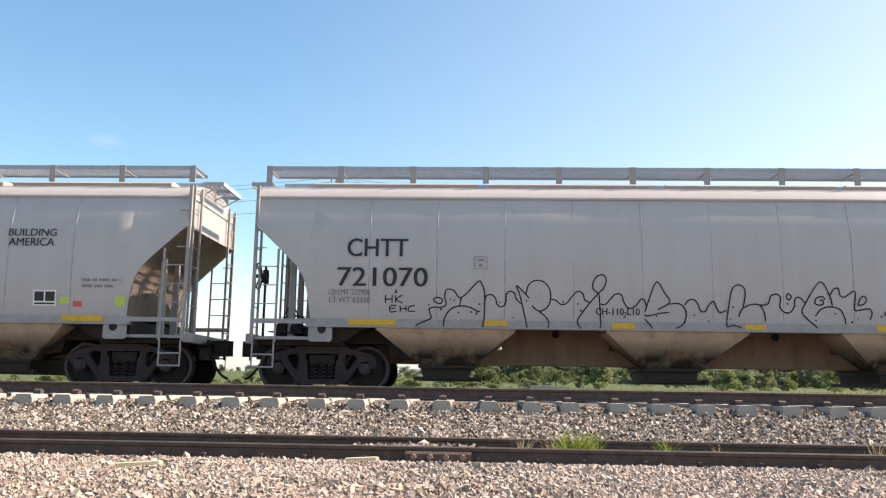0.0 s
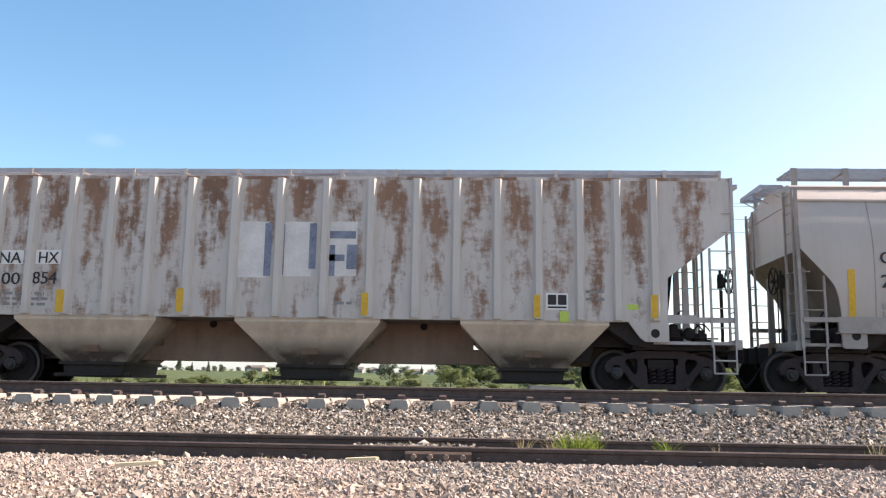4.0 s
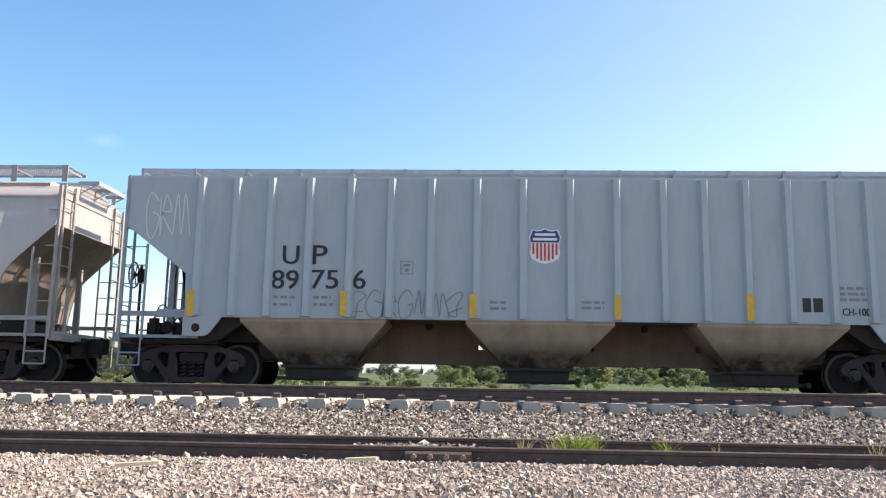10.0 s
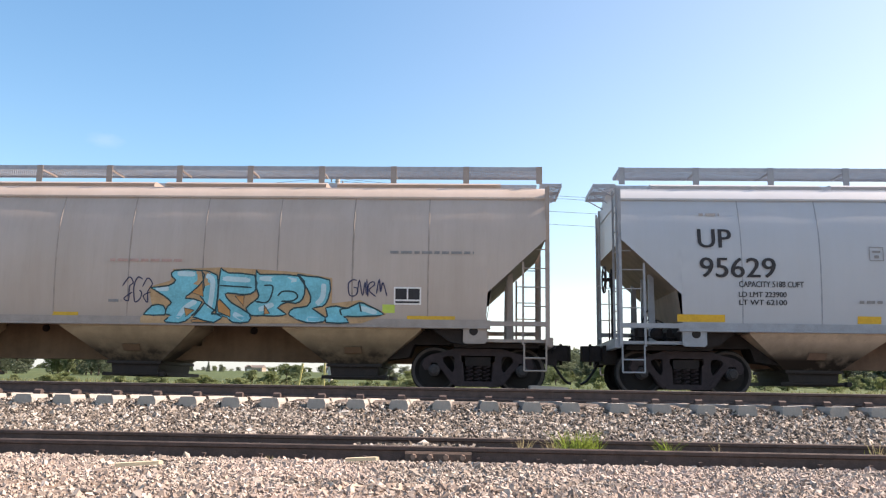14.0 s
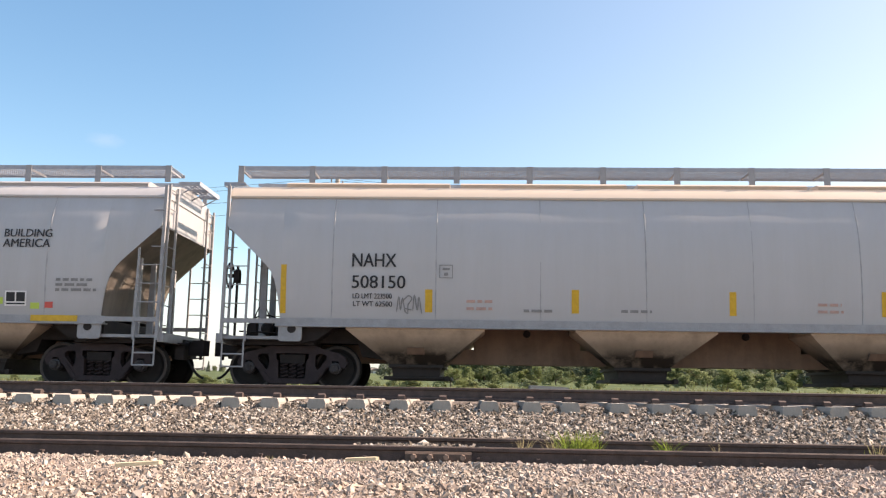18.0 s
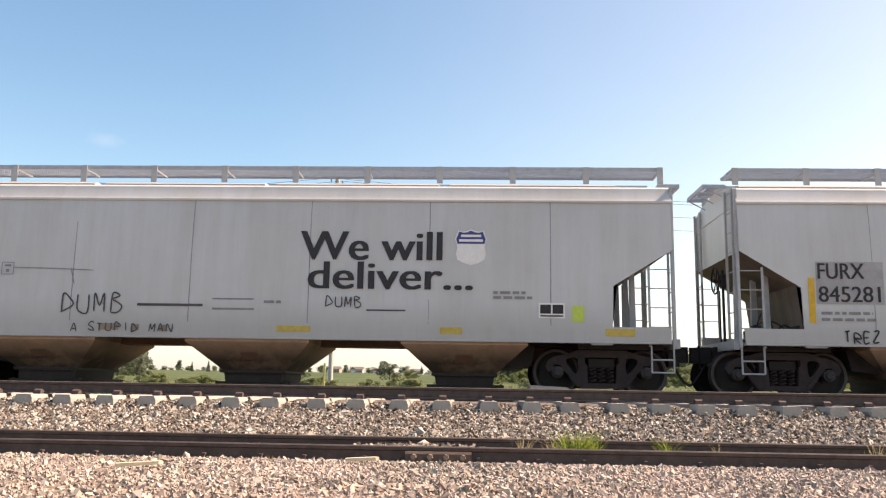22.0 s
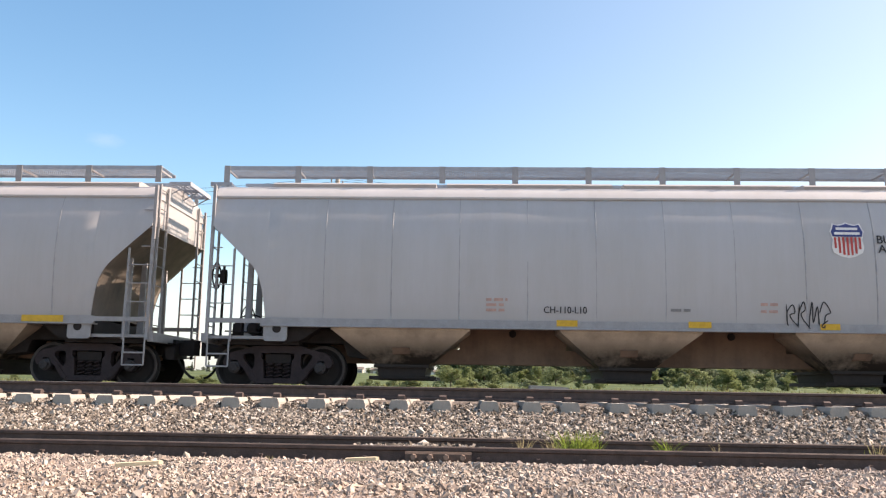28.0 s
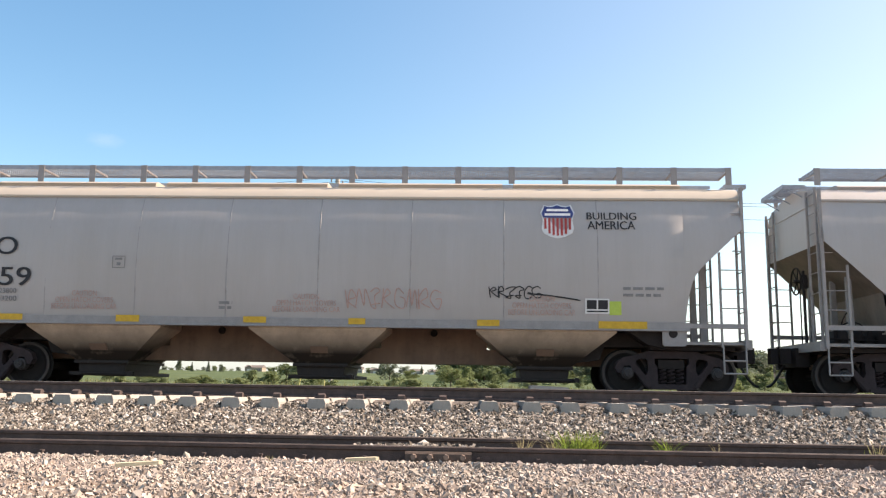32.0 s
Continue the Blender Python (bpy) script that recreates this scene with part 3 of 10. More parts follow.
def jack_pad_mesh(kind, e):
    k, s = KINDS[kind], Shape()
    inner = k["cut"][1]
    z1 = 1.42 if k["sill"] is None else k["sill"][0] + 0.14
    w = half_width(kind, 1.4) + 0.012
    pts = [(inner - 0.44, z1), (inner + 0.02, z1), (inner + 0.02, 1.00), (inner - 0.02, 0.96), (inner - 0.40, 0.96), (inner - 0.44, 1.00)] if kind != "ribbed" else \
        [(inner - 0.75, z1), (inner + 0.02, z1), (inner + 0.02, 1.04), (inner - 0.42, 1.04), (inner - 0.52, 1.10)]
    s.prism([(e * p, q) for p, q in pts], -w, -w + 0.05)
    return s.mesh(kind + "_jack_pad")


def jack_hole_mesh(kind):
    k, s = KINDS[kind], Shape()
    inner = k["cut"][1]
    w = half_width(kind, 1.4) + 0.012
    # No opening is cut: a black disc gives the hole's dark inside by colour.
    s.turned([(0.0, -w - 0.003), (0.085, -w - 0.003), (0.085, -w + 0.02), (0.0, -w + 0.02)], (inner - 0.24, 0, 1.20), 16)
    return s.mesh(kind + "_jack_hole")


def coupler_mesh():
    s = Shape()
    s.box(-0.9, 0.0, -0.16, 0.16, 0.70, 0.98)
    s.box(-0.1, 0.16, -0.13, 0.13, 0.72, 0.98)
    s.box(-0.22, 0.06, -0.36, 0.36, 0.64, 1.02)
    s.box(-0.05, 0.14, -0.62, -0.42, 0.60, 0.84)
    s.prism([(0.10, -0.20), (0.40, -0.20), (0.48, -0.06), (0.44, 0.04), (0.30, 0.06), (0.30, 0.18), (0.10, 0.20)], 0.70, 1.02, "z")
    s.rod((0.28, 0, 0.62), (0.28, 0, 1.06), 0.03, 8)
    s.path([(-0.2, -0.9, 0.95), (0.1, -0.5, 0.92), (0.16, -0.2, 1.0)], 0.016, 5)
    return s.mesh("coupler")


def hose_mesh():
    s = Shape()
    pts = [(0.02, -0.32, 0.74)]
    for t in spread(0.1, 1, 9):
        pts.append((0.02 + 0.44 * t, -0.32 + 0.06 * t, 0.74 - 0.50 * math.sin(t * math.pi / 2) ** 1.2))
    s.tube([(-0.08, -0.32, 0.80)] + pts, 0.028, 7)
    return s.mesh("brake_hose", 50)


def brake_wheel_mesh(e):
    """The hand brake wheel, facing outward on its gear box, with the chain rod down to the platform."""
    s = Shape()
    ring = [(e * 0.16, 0.27 * math.cos(t), 0.27 * math.sin(t)) for t in spread(0, 2 * math.pi, 19)]
    s.tube(ring, 0.018, 5)
    for i in range(6):
        t = i * math.pi / 3
        s.rod((e * 0.14, 0, 0), (e * 0.16, 0.27 * math.cos(t), 0.27 * math.sin(t)), 0.013, 4)
    s.rod((e * 0.20, 0, 0), (e * -0.02, 0, 0), 0.04, 8)
    s.prism([(-0.09, -0.15), (0.09, -0.15), (0.10, 0.03), (0.06, 0.13), (-0.06, 0.13), (-0.10, 0.03)], -0.05, 0.04, "x")
    s.box(-0.03, 0.01, -0.03, 0.03, -1.30, 0.22)
    s.rod((e * 0.05, 0.10, -0.2), (e * 0.05, 0.12, -1.3), 0.014, 5)
    return s.mesh("brake_wheel", 50)


def brake_gear_mesh():
    """Air brake valve, reservoir, pipes and hose loops on the end platform."""
    s = Shape()
    s.rod((0, -0.25, 0.16), (0, 0.25, 0.16), 0.13, 12)
    s.turned([(0.0, -0.30), (0.08, -0.29), (0.12, -0.25), (0.0, -0.25)], (0, 0, 0.16), 12)
    s.box(-0.42, -0.16, -0.22, 0.22, 0.02, 0.26)
    s.box(-0.36, -0.22, -0.28, -0.20, 0.06, 0.34)
    s.box(-0.33, -0.25, -0.18, 0.0, 0.26, 0.36)
    s.box(0.16, 0.36, -0.2, 0.1, 0.0, 0.18)
    s.box(0.20, 0.30, -0.26, -0.18, 0.04, 0.24)
    s.rod((-0.5, 0.0, 0.05), (0.5, 0.0, 0.05), 0.025, 6)
    s.rod((-0.55, -0.30, 0.10), (0.55, -0.30, 0.07), 0.016, 6)
    for a, b, h in ((-0.4, 0.3, 0.44), (-0.30, 0.05, 0.62), (0.1, 0.42, 0.36)):
        s.tube([(a + (b - a) * t, -0.2 - 0.03 * math.sin(6 * t), 0.22 + (h - 0.22) * math.sin(math.pi * t) ** 0.7) for t in spread(0, 1, 11)], 0.014, 5)
    return s.mesh("brake_gear", 30)


def rib_mesh():
    s = Shape()
    z0, z1 = 1.44, 4.20
    s.prism([(-0.10, -1.50), (-0.055, -1.60), (0.055, -1.60), (0.10, -1.50)], z0, z1, "z")
    return s.mesh("side_rib")


def panel_mesh(width):
    """One side sheet between two ribs, with a faint hollow."""
    s, half = Shape(), width / 2 - 0.06
    xs, zs = spread(-half, half, 5), spread(1.425, 4.185, 8)
    at = lambda i, j: (xs[i], -1.5045 + (0.003 if 0 < i < 4 and 0 < j < 7 else 0.0) * math.sin(i * 2.1 + j), zs[j])
    for i in range(4):
        for j in range(7):
            s.face(at(i, j), at(i + 1, j), at(i + 1, j + 1), at(i, j + 1))
    return s.mesh("side_panel", 40, weld=True)


def end_panel_mesh(e, start):
    """The last side sheet, cut off below by the sloping end."""
    k, s = KINDS["ribbed"], Shape()
    mid = (start + k["half"]) / 2
    xs = spread(start + 0.06, k["half"] - 0.01, 9)
    for a, b in zip(xs, xs[1:]):
        za, zb = [max(1.425, low_edge(k, x) + 0.006) for x in (a, b)]
        za, zb = (1.425 if a < k["cut"][1] - 0.02 else za), (1.425 if b < k["cut"][1] - 0.02 else zb)
        for t, u in zip(spread(0, 1, 7), spread(0, 1, 7)[1:]):
            s.face(*[(e * (x - mid), -1.5045, z + (4.185 - z) * h) for x, z, h in ((a, za, t), (b, zb, t), (b, zb, u), (a, za, u))])
    return s.mesh("side_panel", 40, weld=True)


def seam_mesh(kind):
    k, s = KINDS[kind], Shape()
    zs = spread(k["foot"] + 0.01, k["eave"][0] - 0.02, 16)
    for a, b in zip(zs, zs[1:]):
        ya, yb = half_width(kind, a) + 0.004, half_width(kind, b) + 0.004
        s.face((-0.030, -(ya - 0.03), a), (-0.006, -ya, a), (-0.006, -yb, b), (-0.030, -(yb - 0.03), b))
        s.face((-0.006, -ya, a), (0.006, -ya, a), (0.006, -yb, b), (-0.006, -yb, b))
        s.face((0.030, -(ya - 0.03), a), (0.006, -ya, a), (0.006, -yb, b), (0.030, -(yb - 0.03), b))
    return s.mesh(kind + "_seam", weld=True)


def band_mesh(kind):
    """The side sill along the foot of the sheet."""
    k, s = KINDS[kind], Shape()
    z0, z1 = k["sill"]
    w = half_width(kind, z1)
    x = k["half"] - 0.05 if kind in ("deep", "deepshort") else k["cut"][1] + 0.08
    s.prism([(-w - 0.022, z1), (-w + 0.04, z1), (-w + 0.04, z0), (-w + 0.16, z0), (-w + 0.16, z0 - 0.025), (-w - 0.05, z0 - 0.025), (-w - 0.05, z0), (-w - 0.022, z0 + 0.004)], -x, x, "x")
    return s.mesh(kind + "_side_sill")


def center_sill_mesh(kind):
    """The box sill under the car; beside each hopper a corner is left open."""
    k, s = KINDS[kind], Shape()
    top, low, z1, z0 = k["hop"]
    roof = z1 + 0.05
    if kind in ("deep", "deepshort"):
        s.prism([(-7.7, 0.60), (-5.4, 0.60), (-5.1, 0.92), (5.1, 0.92), (5.4, 0.60), (7.7, 0.60), (7.7, 1.08), (-7.7, 1.08)], -0.30, 0.30)
        return s.mesh(kind + "_center_sill")
    loops = [[(-7.9, 0.60), (7.9, 0.60), (7.9, 1.12), (6.2, 1.12), (6.2, roof), (-6.2, roof), (-6.2, 1.12), (-7.9, 1.12)]]
    slant = (top - low) / (z1 - 0.08 - z0)
    edge = lambda z: low + (z - z0) * slant
    for hx, e in ((-k["hx"], 1), (0.0, -1), (0.0, 1), (k["hx"], -1)):
        loops.append([(hx + e * (edge(0.90) - 0.02), 0.90), (hx + e * (edge(0.90) + 0.17), 0.90), (hx + e * (edge(0.90) + 0.17), 1.02), (hx + e * (edge(1.02) - 0.02), 1.02)])
    holed(s, loops, -0.30, 0.30)
    return s.mesh(kind + "_center_sill")


def cross_pin_mesh():
    """The round end of a cross member, set in the sill's side."""
    return Shape().turned([(0.0, -0.36), (0.06, -0.36), (0.075, -0.34), (0.075, -0.28), (0.0, -0.28)], (0, 0, 0), 14).mesh("cross_pin", 40)


def hatch_mesh():
    s = Shape()
    s.prism([(-0.33, 0.0), (0.33, 0.0), (0.33, 0.14), (0.2, 0.2), (-0.2, 0.2), (-0.33, 0.14)], -1.75, 1.75, "x")
    return s.mesh("roof_hatch")


def hopper_car(kind, x, color, label, hopper=(0.46, 0.37, 0.285), soot=0.35, rust=0.0, rust_color=(0.20, 0.075, 0.03), grime=0.3, eave=None, seams=9, pitch=0.0, seed=0, top=0.5, wheel_end=-1, trim=None, ribs=0.0, skirt=False, sheet=None, shift=0.0, stays=12):
    k, ribs = KINDS[kind], ribs - shift
    car = thing("hopper_car", pose(x, TRACK_Y, RAIL_Z), label, "train car", "cars of the train")
    coat = paint("car_paint", color, rust, rust_color, grime, seed * 3.7 + 0.3, top=top)
    lip = paint("eave_paint", eave or color, rust * 0.3, rust_color, grime * 0.6, seed * 2.1) if eave else coat
    steel = plain("car_trim_paint", trim or [c * 0.72 for c in color], 0.55, 0.0, 0.2, 5.0)
    weld = plain("weld_seam_paint", [c * {"round": 0.84, "deep": 0.5, "deepshort": 0.5}.get(kind, 0.88 if skirt else 0.70) for c in color], 0.7, 0.0, 0.3, 5.0)
    hopper = [min(0.8, c * w) for c, w in zip(hopper, (1.10, 1.07, 1.07))]
    under = spatter("hopper_dust", hopper, soot, seed * 1.9, k["hop"][3] + 0.44)
    # Slope sheets: 0.30 of the hopper colour plus a little even grey.
    slope = spatter("slope_coat", [0.30 * c + 0.055 for c in hopper], 0.1, seed * 1.3 + 2, -1.0)
    # Centre sill and brackets: the hopper colour at less than half strength.
    belly = spatter("sill_coat", [c * w for c, w in zip(hopper, (0.46, 0.38, 0.36))], 0.3, seed * 2.3 + 5, -1.0)
    part("body", once((kind, "body"), lambda: body_mesh(kind)), coat, car)
    KIND_OF[car.name] = kind
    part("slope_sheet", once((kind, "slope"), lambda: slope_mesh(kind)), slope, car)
    part("roof", once((kind, "roof"), lambda: roof_mesh(kind)), lip, car)
    if k["sill"]:
        for turn in (0, 180):
            part("side_sill", once((kind, "band"), lambda: band_mesh(kind)), steel if k["sill"][0] > 1.1 else coat, car, at=pose(0, 0, 0, 0, 0, turn))
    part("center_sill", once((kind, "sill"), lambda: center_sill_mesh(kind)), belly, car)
    if kind not in ("deep", "deepshort"):
        for hx in (-k["hx"] / 2, k["hx"] / 2):
            part("cross_pin", once("pin", cross_pin_mesh), BLACK, car, at=pose(hx, 0, k["hop"][2] - 0.06))
    for hx in (-k["hx"], 0.0, k["hx"]):
        h = part("hopper", once((kind, "hop"), lambda: hopper_mesh(kind)), under, car, at=pose(hx, 0, 0))
        part("outlet_gate", once((kind, "out"), lambda: outlet_mesh(kind)), OUTLET, h)
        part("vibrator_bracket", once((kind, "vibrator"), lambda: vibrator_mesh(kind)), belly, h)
    for hx in (-k["hx"] / 2, k["hx"] / 2) if skirt else ():
        part("hopper_skirt", once((kind, "skirt"), lambda: skirt_mesh(kind)), under, car, at=pose(hx, 0, 0))
    for hx in (-5.6, -1.87, 1.87, 5.6):
        part("roof_hatch", once("hatch", hatch_mesh), lip, car, at=pose(hx, 0, k["eave"][1] + 0.17))
    length = 2 * k["half"] - 0.1
    for e in (-1, 1):
        part("running_board", once((kind, "board"), lambda: grating_mesh(length, 0.60 if kind == "ribbed" else 0.76, "running_board", 0.045)), GRATE, car, at=pose(0, e * (0.83 if kind == "ribbed" else 0.75), 4.48 if kind == "ribbed" else 4.54, 0, 0, 0 if e < 0 else 180))
        xs = spread(-length / 2 + 0.05, length / 2 - 0.05, stays)
        if e > 0:
            part("running_board_frame", once((kind, "frames", stays), lambda: far_brackets_mesh(xs)), steel, car, at=pose(0, 0.82, 0, 0, 0, 180))
        else:
            for bx in xs:
                part("bracket", once(("bracket", kind == "ribbed"), lambda: bracket_mesh(0.03 if kind == "ribbed" else 0.06)), steel, car, at=pose(bx, -0.82, -0.06 if kind == "ribbed" else 0))
    for e in (-1, 1):
        turn = 0 if e > 0 else 180
        part("end_walkway", once("walk", end_walkway_mesh), GRATE, car, at=pose(e * k["half"], 0, 4.30, 0, 0, turn))
        part("end_platform", once((kind, "plat"), lambda: end_frame_mesh(kind)), steel, car, at=pose(0, 0, 0, 0, 0, turn))
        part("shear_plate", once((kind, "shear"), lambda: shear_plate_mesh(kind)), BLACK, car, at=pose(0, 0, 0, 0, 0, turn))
        for flip in (0, 180):
            part("jack_pad", once((kind, "pad", e if not flip else -e), lambda: jack_pad_mesh(kind, e if not flip else -e)), steel if kind != "ribbed" else coat, car, at=pose(0, 0, 0, 0, 0, flip))
        for y in (-0.95, -0.2, 0.95):
            part("end_post", once((kind, "post"), lambda: end_post_mesh(kind)), steel, car, at=pose(0, y, 0, 0, 0, turn))
        for f in (-1, 1):
            me = once((kind, "ladder"), lambda: ladder_mesh(kind))
            part("ladder", me, steel, car, at=pose(k["half"] - 0.44, f * 1.50, 0) if e > 0 else pose(-k["half"] + 0.44, f * 1.50, 0, 0, 0, 180))
            part("end_ladder", once((kind, "endladder"), lambda: end_ladder_mesh(kind)), steel, car, at=pose(e * (k["half"] + 0.06), f * 1.18, 0))
        part("jack_hole", once((kind, "hole"), lambda: jack_hole_mesh(kind)), BLACK, car, at=pose(0, 0, 0) if e > 0 else pose(-2 * (k["cut"][1] - 0.24), 0, 0))
        cp = part("coupler", once("coupler", coupler_mesh), BLACK, car, at=pose(e * (k["half"] + 0.14), 0, 0, 0, 0, turn))
        part("brake_hose", once("hose", hose_mesh), RUBBER, cp)
    gear = part("brake_gear", once("gear", brake_gear_mesh), BLACK, car, at=pose(wheel_end * (k["half"] - 0.75), -0.75, 1.07))
    part("brake_wheel", once(("brakewheel", wheel_end), lambda: brake_wheel_mesh(wheel_end)), BLACK, car, at=pose(wheel_end * (k["half"] + 0.03), -0.55, 2.35))
    if kind == "ribbed":
        ridge = paint("rib_paint", [min(0.85, c * 0.98) for c in color], rust * (0.62 if rust < 0.68 else 1.05), rust_color, grime, seed * 1.7 + 9, top=top)
        for i, rx in enumerate(RIBS):
            for e in (0, 180):
                part("rib", once("rib", rib_mesh), ridge, car, at=pose(rx + ribs, 0, 0, 0, 0, e))
        skin = panel_paint(color, rust_color, *(sheet or (-0.5, 0.1, 0.1, 1.5, 0.1, 0.1)), seed * 2.3, grime)
        for a, b in zip(RIBS, RIBS[1:]):
            part("side_panel", once(("panel", round(b - a, 3)), lambda: panel_mesh(b - a)), skin, car, at=pose((a + b) / 2 + ribs, 0, 0))
        for e in (-1, 1):
            start = e * (RIBS[0 if e < 0 else -1] + ribs)
            part("side_panel", once(("endpanel", e, round(start, 3)), lambda: end_panel_mesh(e, start)), skin, car, at=pose(e * (start + k["half"]) / 2, 0, 0))
    else:
        for i in range(seams):
            sx = (i - (seams - 1) / 2) * (pitch or (2 * k["half"] / (seams + 1) if kind == "flat" else 2 * k["cut"][1] / seams))
            if abs(sx) > k["cut"][1] + 0.15:
                continue
            part("seam", once((kind, "seam"), lambda: seam_mesh(kind)), weld, car, at=pose(sx, 0, 0))
    for e in (-1, 1):                                   # trucks
        truck = part("truck", once("bolster", bolster_mesh), BLACK, car, at=pose(e * BOGIE_X, 0, 0))
        for f in (-1, 1):
            part("side_frame", once("frame", side_frame_mesh), TRUCK, truck, at=pose(0, f * 0.99, 0))
            for sx in (-0.17, 0.0, 0.17):
                part("spring", once("spring", spring_mesh), TRUCK, truck, at=pose(sx, f * 0.99, 0))
        for a in (-AXLE_HALF, AXLE_HALF):
            axle = part("wheelset", once("axle", axle_mesh), BLACK, car, at=pose(e * BOGIE_X + a, 0, WHEEL_R))
            for f in (-1, 1):
                turn = 0 if f < 0 else 180
                part("wheel", once("wheel", wheel_mesh), WHEEL, axle, at=pose(0, f * GAUGE_HALF, 0, 0, 0, turn))
                if f < 0:
                    part("wheel_rim", once("rim", rim_mesh), TREAD, axle, "worn bright steel rim", at=pose(0, f * GAUGE_HALF, 0, 0, 0, turn))
                part("bearing_cap", once("cap", cap_mesh), CAP, axle, at=pose(0, f * 0.99, 0, 0, 0, turn))
            ROLLING.append((axle, x, e * BOGIE_X + a + shift))
    for piece in car.children:                          # the lettering keeps to the car's middle
        piece.location.x += shift
    CARS.append((car, x, kind))
    return car


RIBS = []
for gap in (-6.82, 0.715, 0.695, 0.777, 0.82, 0.80, 0.795, 0.90, 0.90, 0.92, 0.90, 0.90, 0.79, 0.80, 0.80, 0.80, 0.72, 0.71):
    RIBS.append((RIBS[-1] if RIBS else 0.0) + gap)
ROLLING, CARS, KIND_OF = [], [], {}
SPEED, EASE = -19.656, 0.007432


# ---- markings ----
def dent(kind, x, z):
    """The side sheets bulge and sink a little between their frames."""
    if kind == "ribbed":
        return 0.0
    p = Vector((x * 0.55, 3.1 * len(kind), z * 0.6))
    return 0.009 * noise.noise(p) + 0.004 * math.cos(x * 2 * math.pi / 1.52) * max(0, math.sin((z - 1.3) / 2.6 * math.pi))


def side_y(kind, x, z, proud):
    k = KINDS[kind]
    if k["sill"] and z < k["sill"][1] + 0.01:
        return -(half_width(kind, k["sill"][1]) + 0.024 + proud)
    return -(half_width(kind, z) - dent(kind, x, z) + proud)


def flat_part(name, points, faces, material, car, proud, label="", flush=None, lift=0):
    """A marking laid on the car's side; points: (x, z) in car space."""
    kind = KIND_OF[car.name]
    mid = sum(p[1] for p in points) / len(points)
    edge = KINDS[kind]["sill"][1] if KINDS[kind]["sill"] else 0.0
    me = bpy.data.meshes.new(name)
    v = []
    for i, (x, z) in enumerate(points):
        if lift and i == lift:
            proud += 0.0025
        zz = max(z, edge + 0.02) if mid > edge else min(z, edge - 0.001)
        if name in ("graffiti", "graffiti_letter", "outline") and z < edge + 0.012:
            v.append((x, -(half_width(kind, edge) + 0.026 + proud), z))
            continue
        v.append((x, side_y(kind, x, zz, proud) if flush is None else flush, z))
    me.from_pydata(v, [], faces)
    return part(name, me, material, car, label)


def glyphs(text, offset=0.0):
    """The outline of a text in the built-in font as triangles, lying in x and y."""
    key = ("text", text, offset)
    if key not in MADE:
        cu = bpy.data.curves.new("text", "FONT")
        cu.body, cu.offset, cu.resolution_u = text, offset, 4
        ob = bpy.data.objects.new("text", cu)
        me = bpy.data.meshes.new_from_object(ob)
        MADE[key] = ([(v.co.x, v.co.y) for v in me.vertices], [tuple(p.vertices) for p in me.polygons])
        bpy.data.objects.remove(ob), bpy.data.curves.remove(cu), bpy.data.meshes.remove(me)
    return MADE[key]


def fitted(pts, x0, z0, x1, z1):
    ax, bx = min(p[0] for p in pts), max(p[0] for p in pts)
    az, bz = min(p[1] for p in pts), max(p[1] for p in pts)
    return [(x0 + (x - ax) / max(bx - ax, 1e-6) * (x1 - x0), z0 + (z - az) / max(bz - az, 1e-6) * (z1 - z0)) for x, z in pts]


def words(car, material, *rows, offset=0.0, bold=0.02, proud=0.016):
    for text, x0, z0, x1, z1 in rows:
        pts, faces = glyphs(text, offset)
        at, n, w = fitted(pts, x0, z0, x1, z1), len(pts), bold * (z1 - z0)
        if not w:
            flat_part("lettering", at, faces, material, car, proud)
            continue
        thick = [(x + s * w, z) for s in (-1, 1) for x, z in at]
        flat_part("lettering", thick, list(faces) + [tuple(n + i for i in f) for f in faces], material, car, proud, lift=n)


def plates(car, name, material, *boxes, proud=0.0075, label="", flush=None):
    for x0, z0, x1, z1 in boxes:
        n = max(2, int((x1 - x0) / 0.2) + 2)
        m = max(2, int((z1 - z0) / 0.2) + 2)
        pts = [(x, z) for z in spread(z0, z1, m) for x in spread(x0, x1, n)]
        faces = [(j * n + i, j * n + i + 1, (j + 1) * n + i + 1, (j + 1) * n + i) for j in range(m - 1) for i in range(n - 1)]
        flat_part(name, pts, faces, material, car, proud, label, flush)


def bars(car, material, *boxes):
    """Lines of small writing too small to read."""
    rng = random.Random(len(car.children))
    for x0, z0, x1, z1 in boxes:
        lines = max(1, round((z1 - z0) / 0.12))
        pts, faces = [], []
        for i in range(lines):
            z = z1 - (z1 - z0) * (i + 0.5) / lines
            x, end = x0, x1 - rng.uniform(0, 0.2) * (x1 - x0)
            while x < end:
                w = min(rng.uniform(0.08, 0.22), end - x)
                k = len(pts)
                h = min(0.027, (z1 - z0) / lines * 0.3)
                pts += [(x, z - h), (x + w, z - h), (x + w, z + h), (x, z + h)]
                faces.append((k, k + 1, k + 2, k + 3))
                x += w + 0.045
        tagged(flat_part("small_print", pts, faces, material, car, 0.0125), kind="stuff")


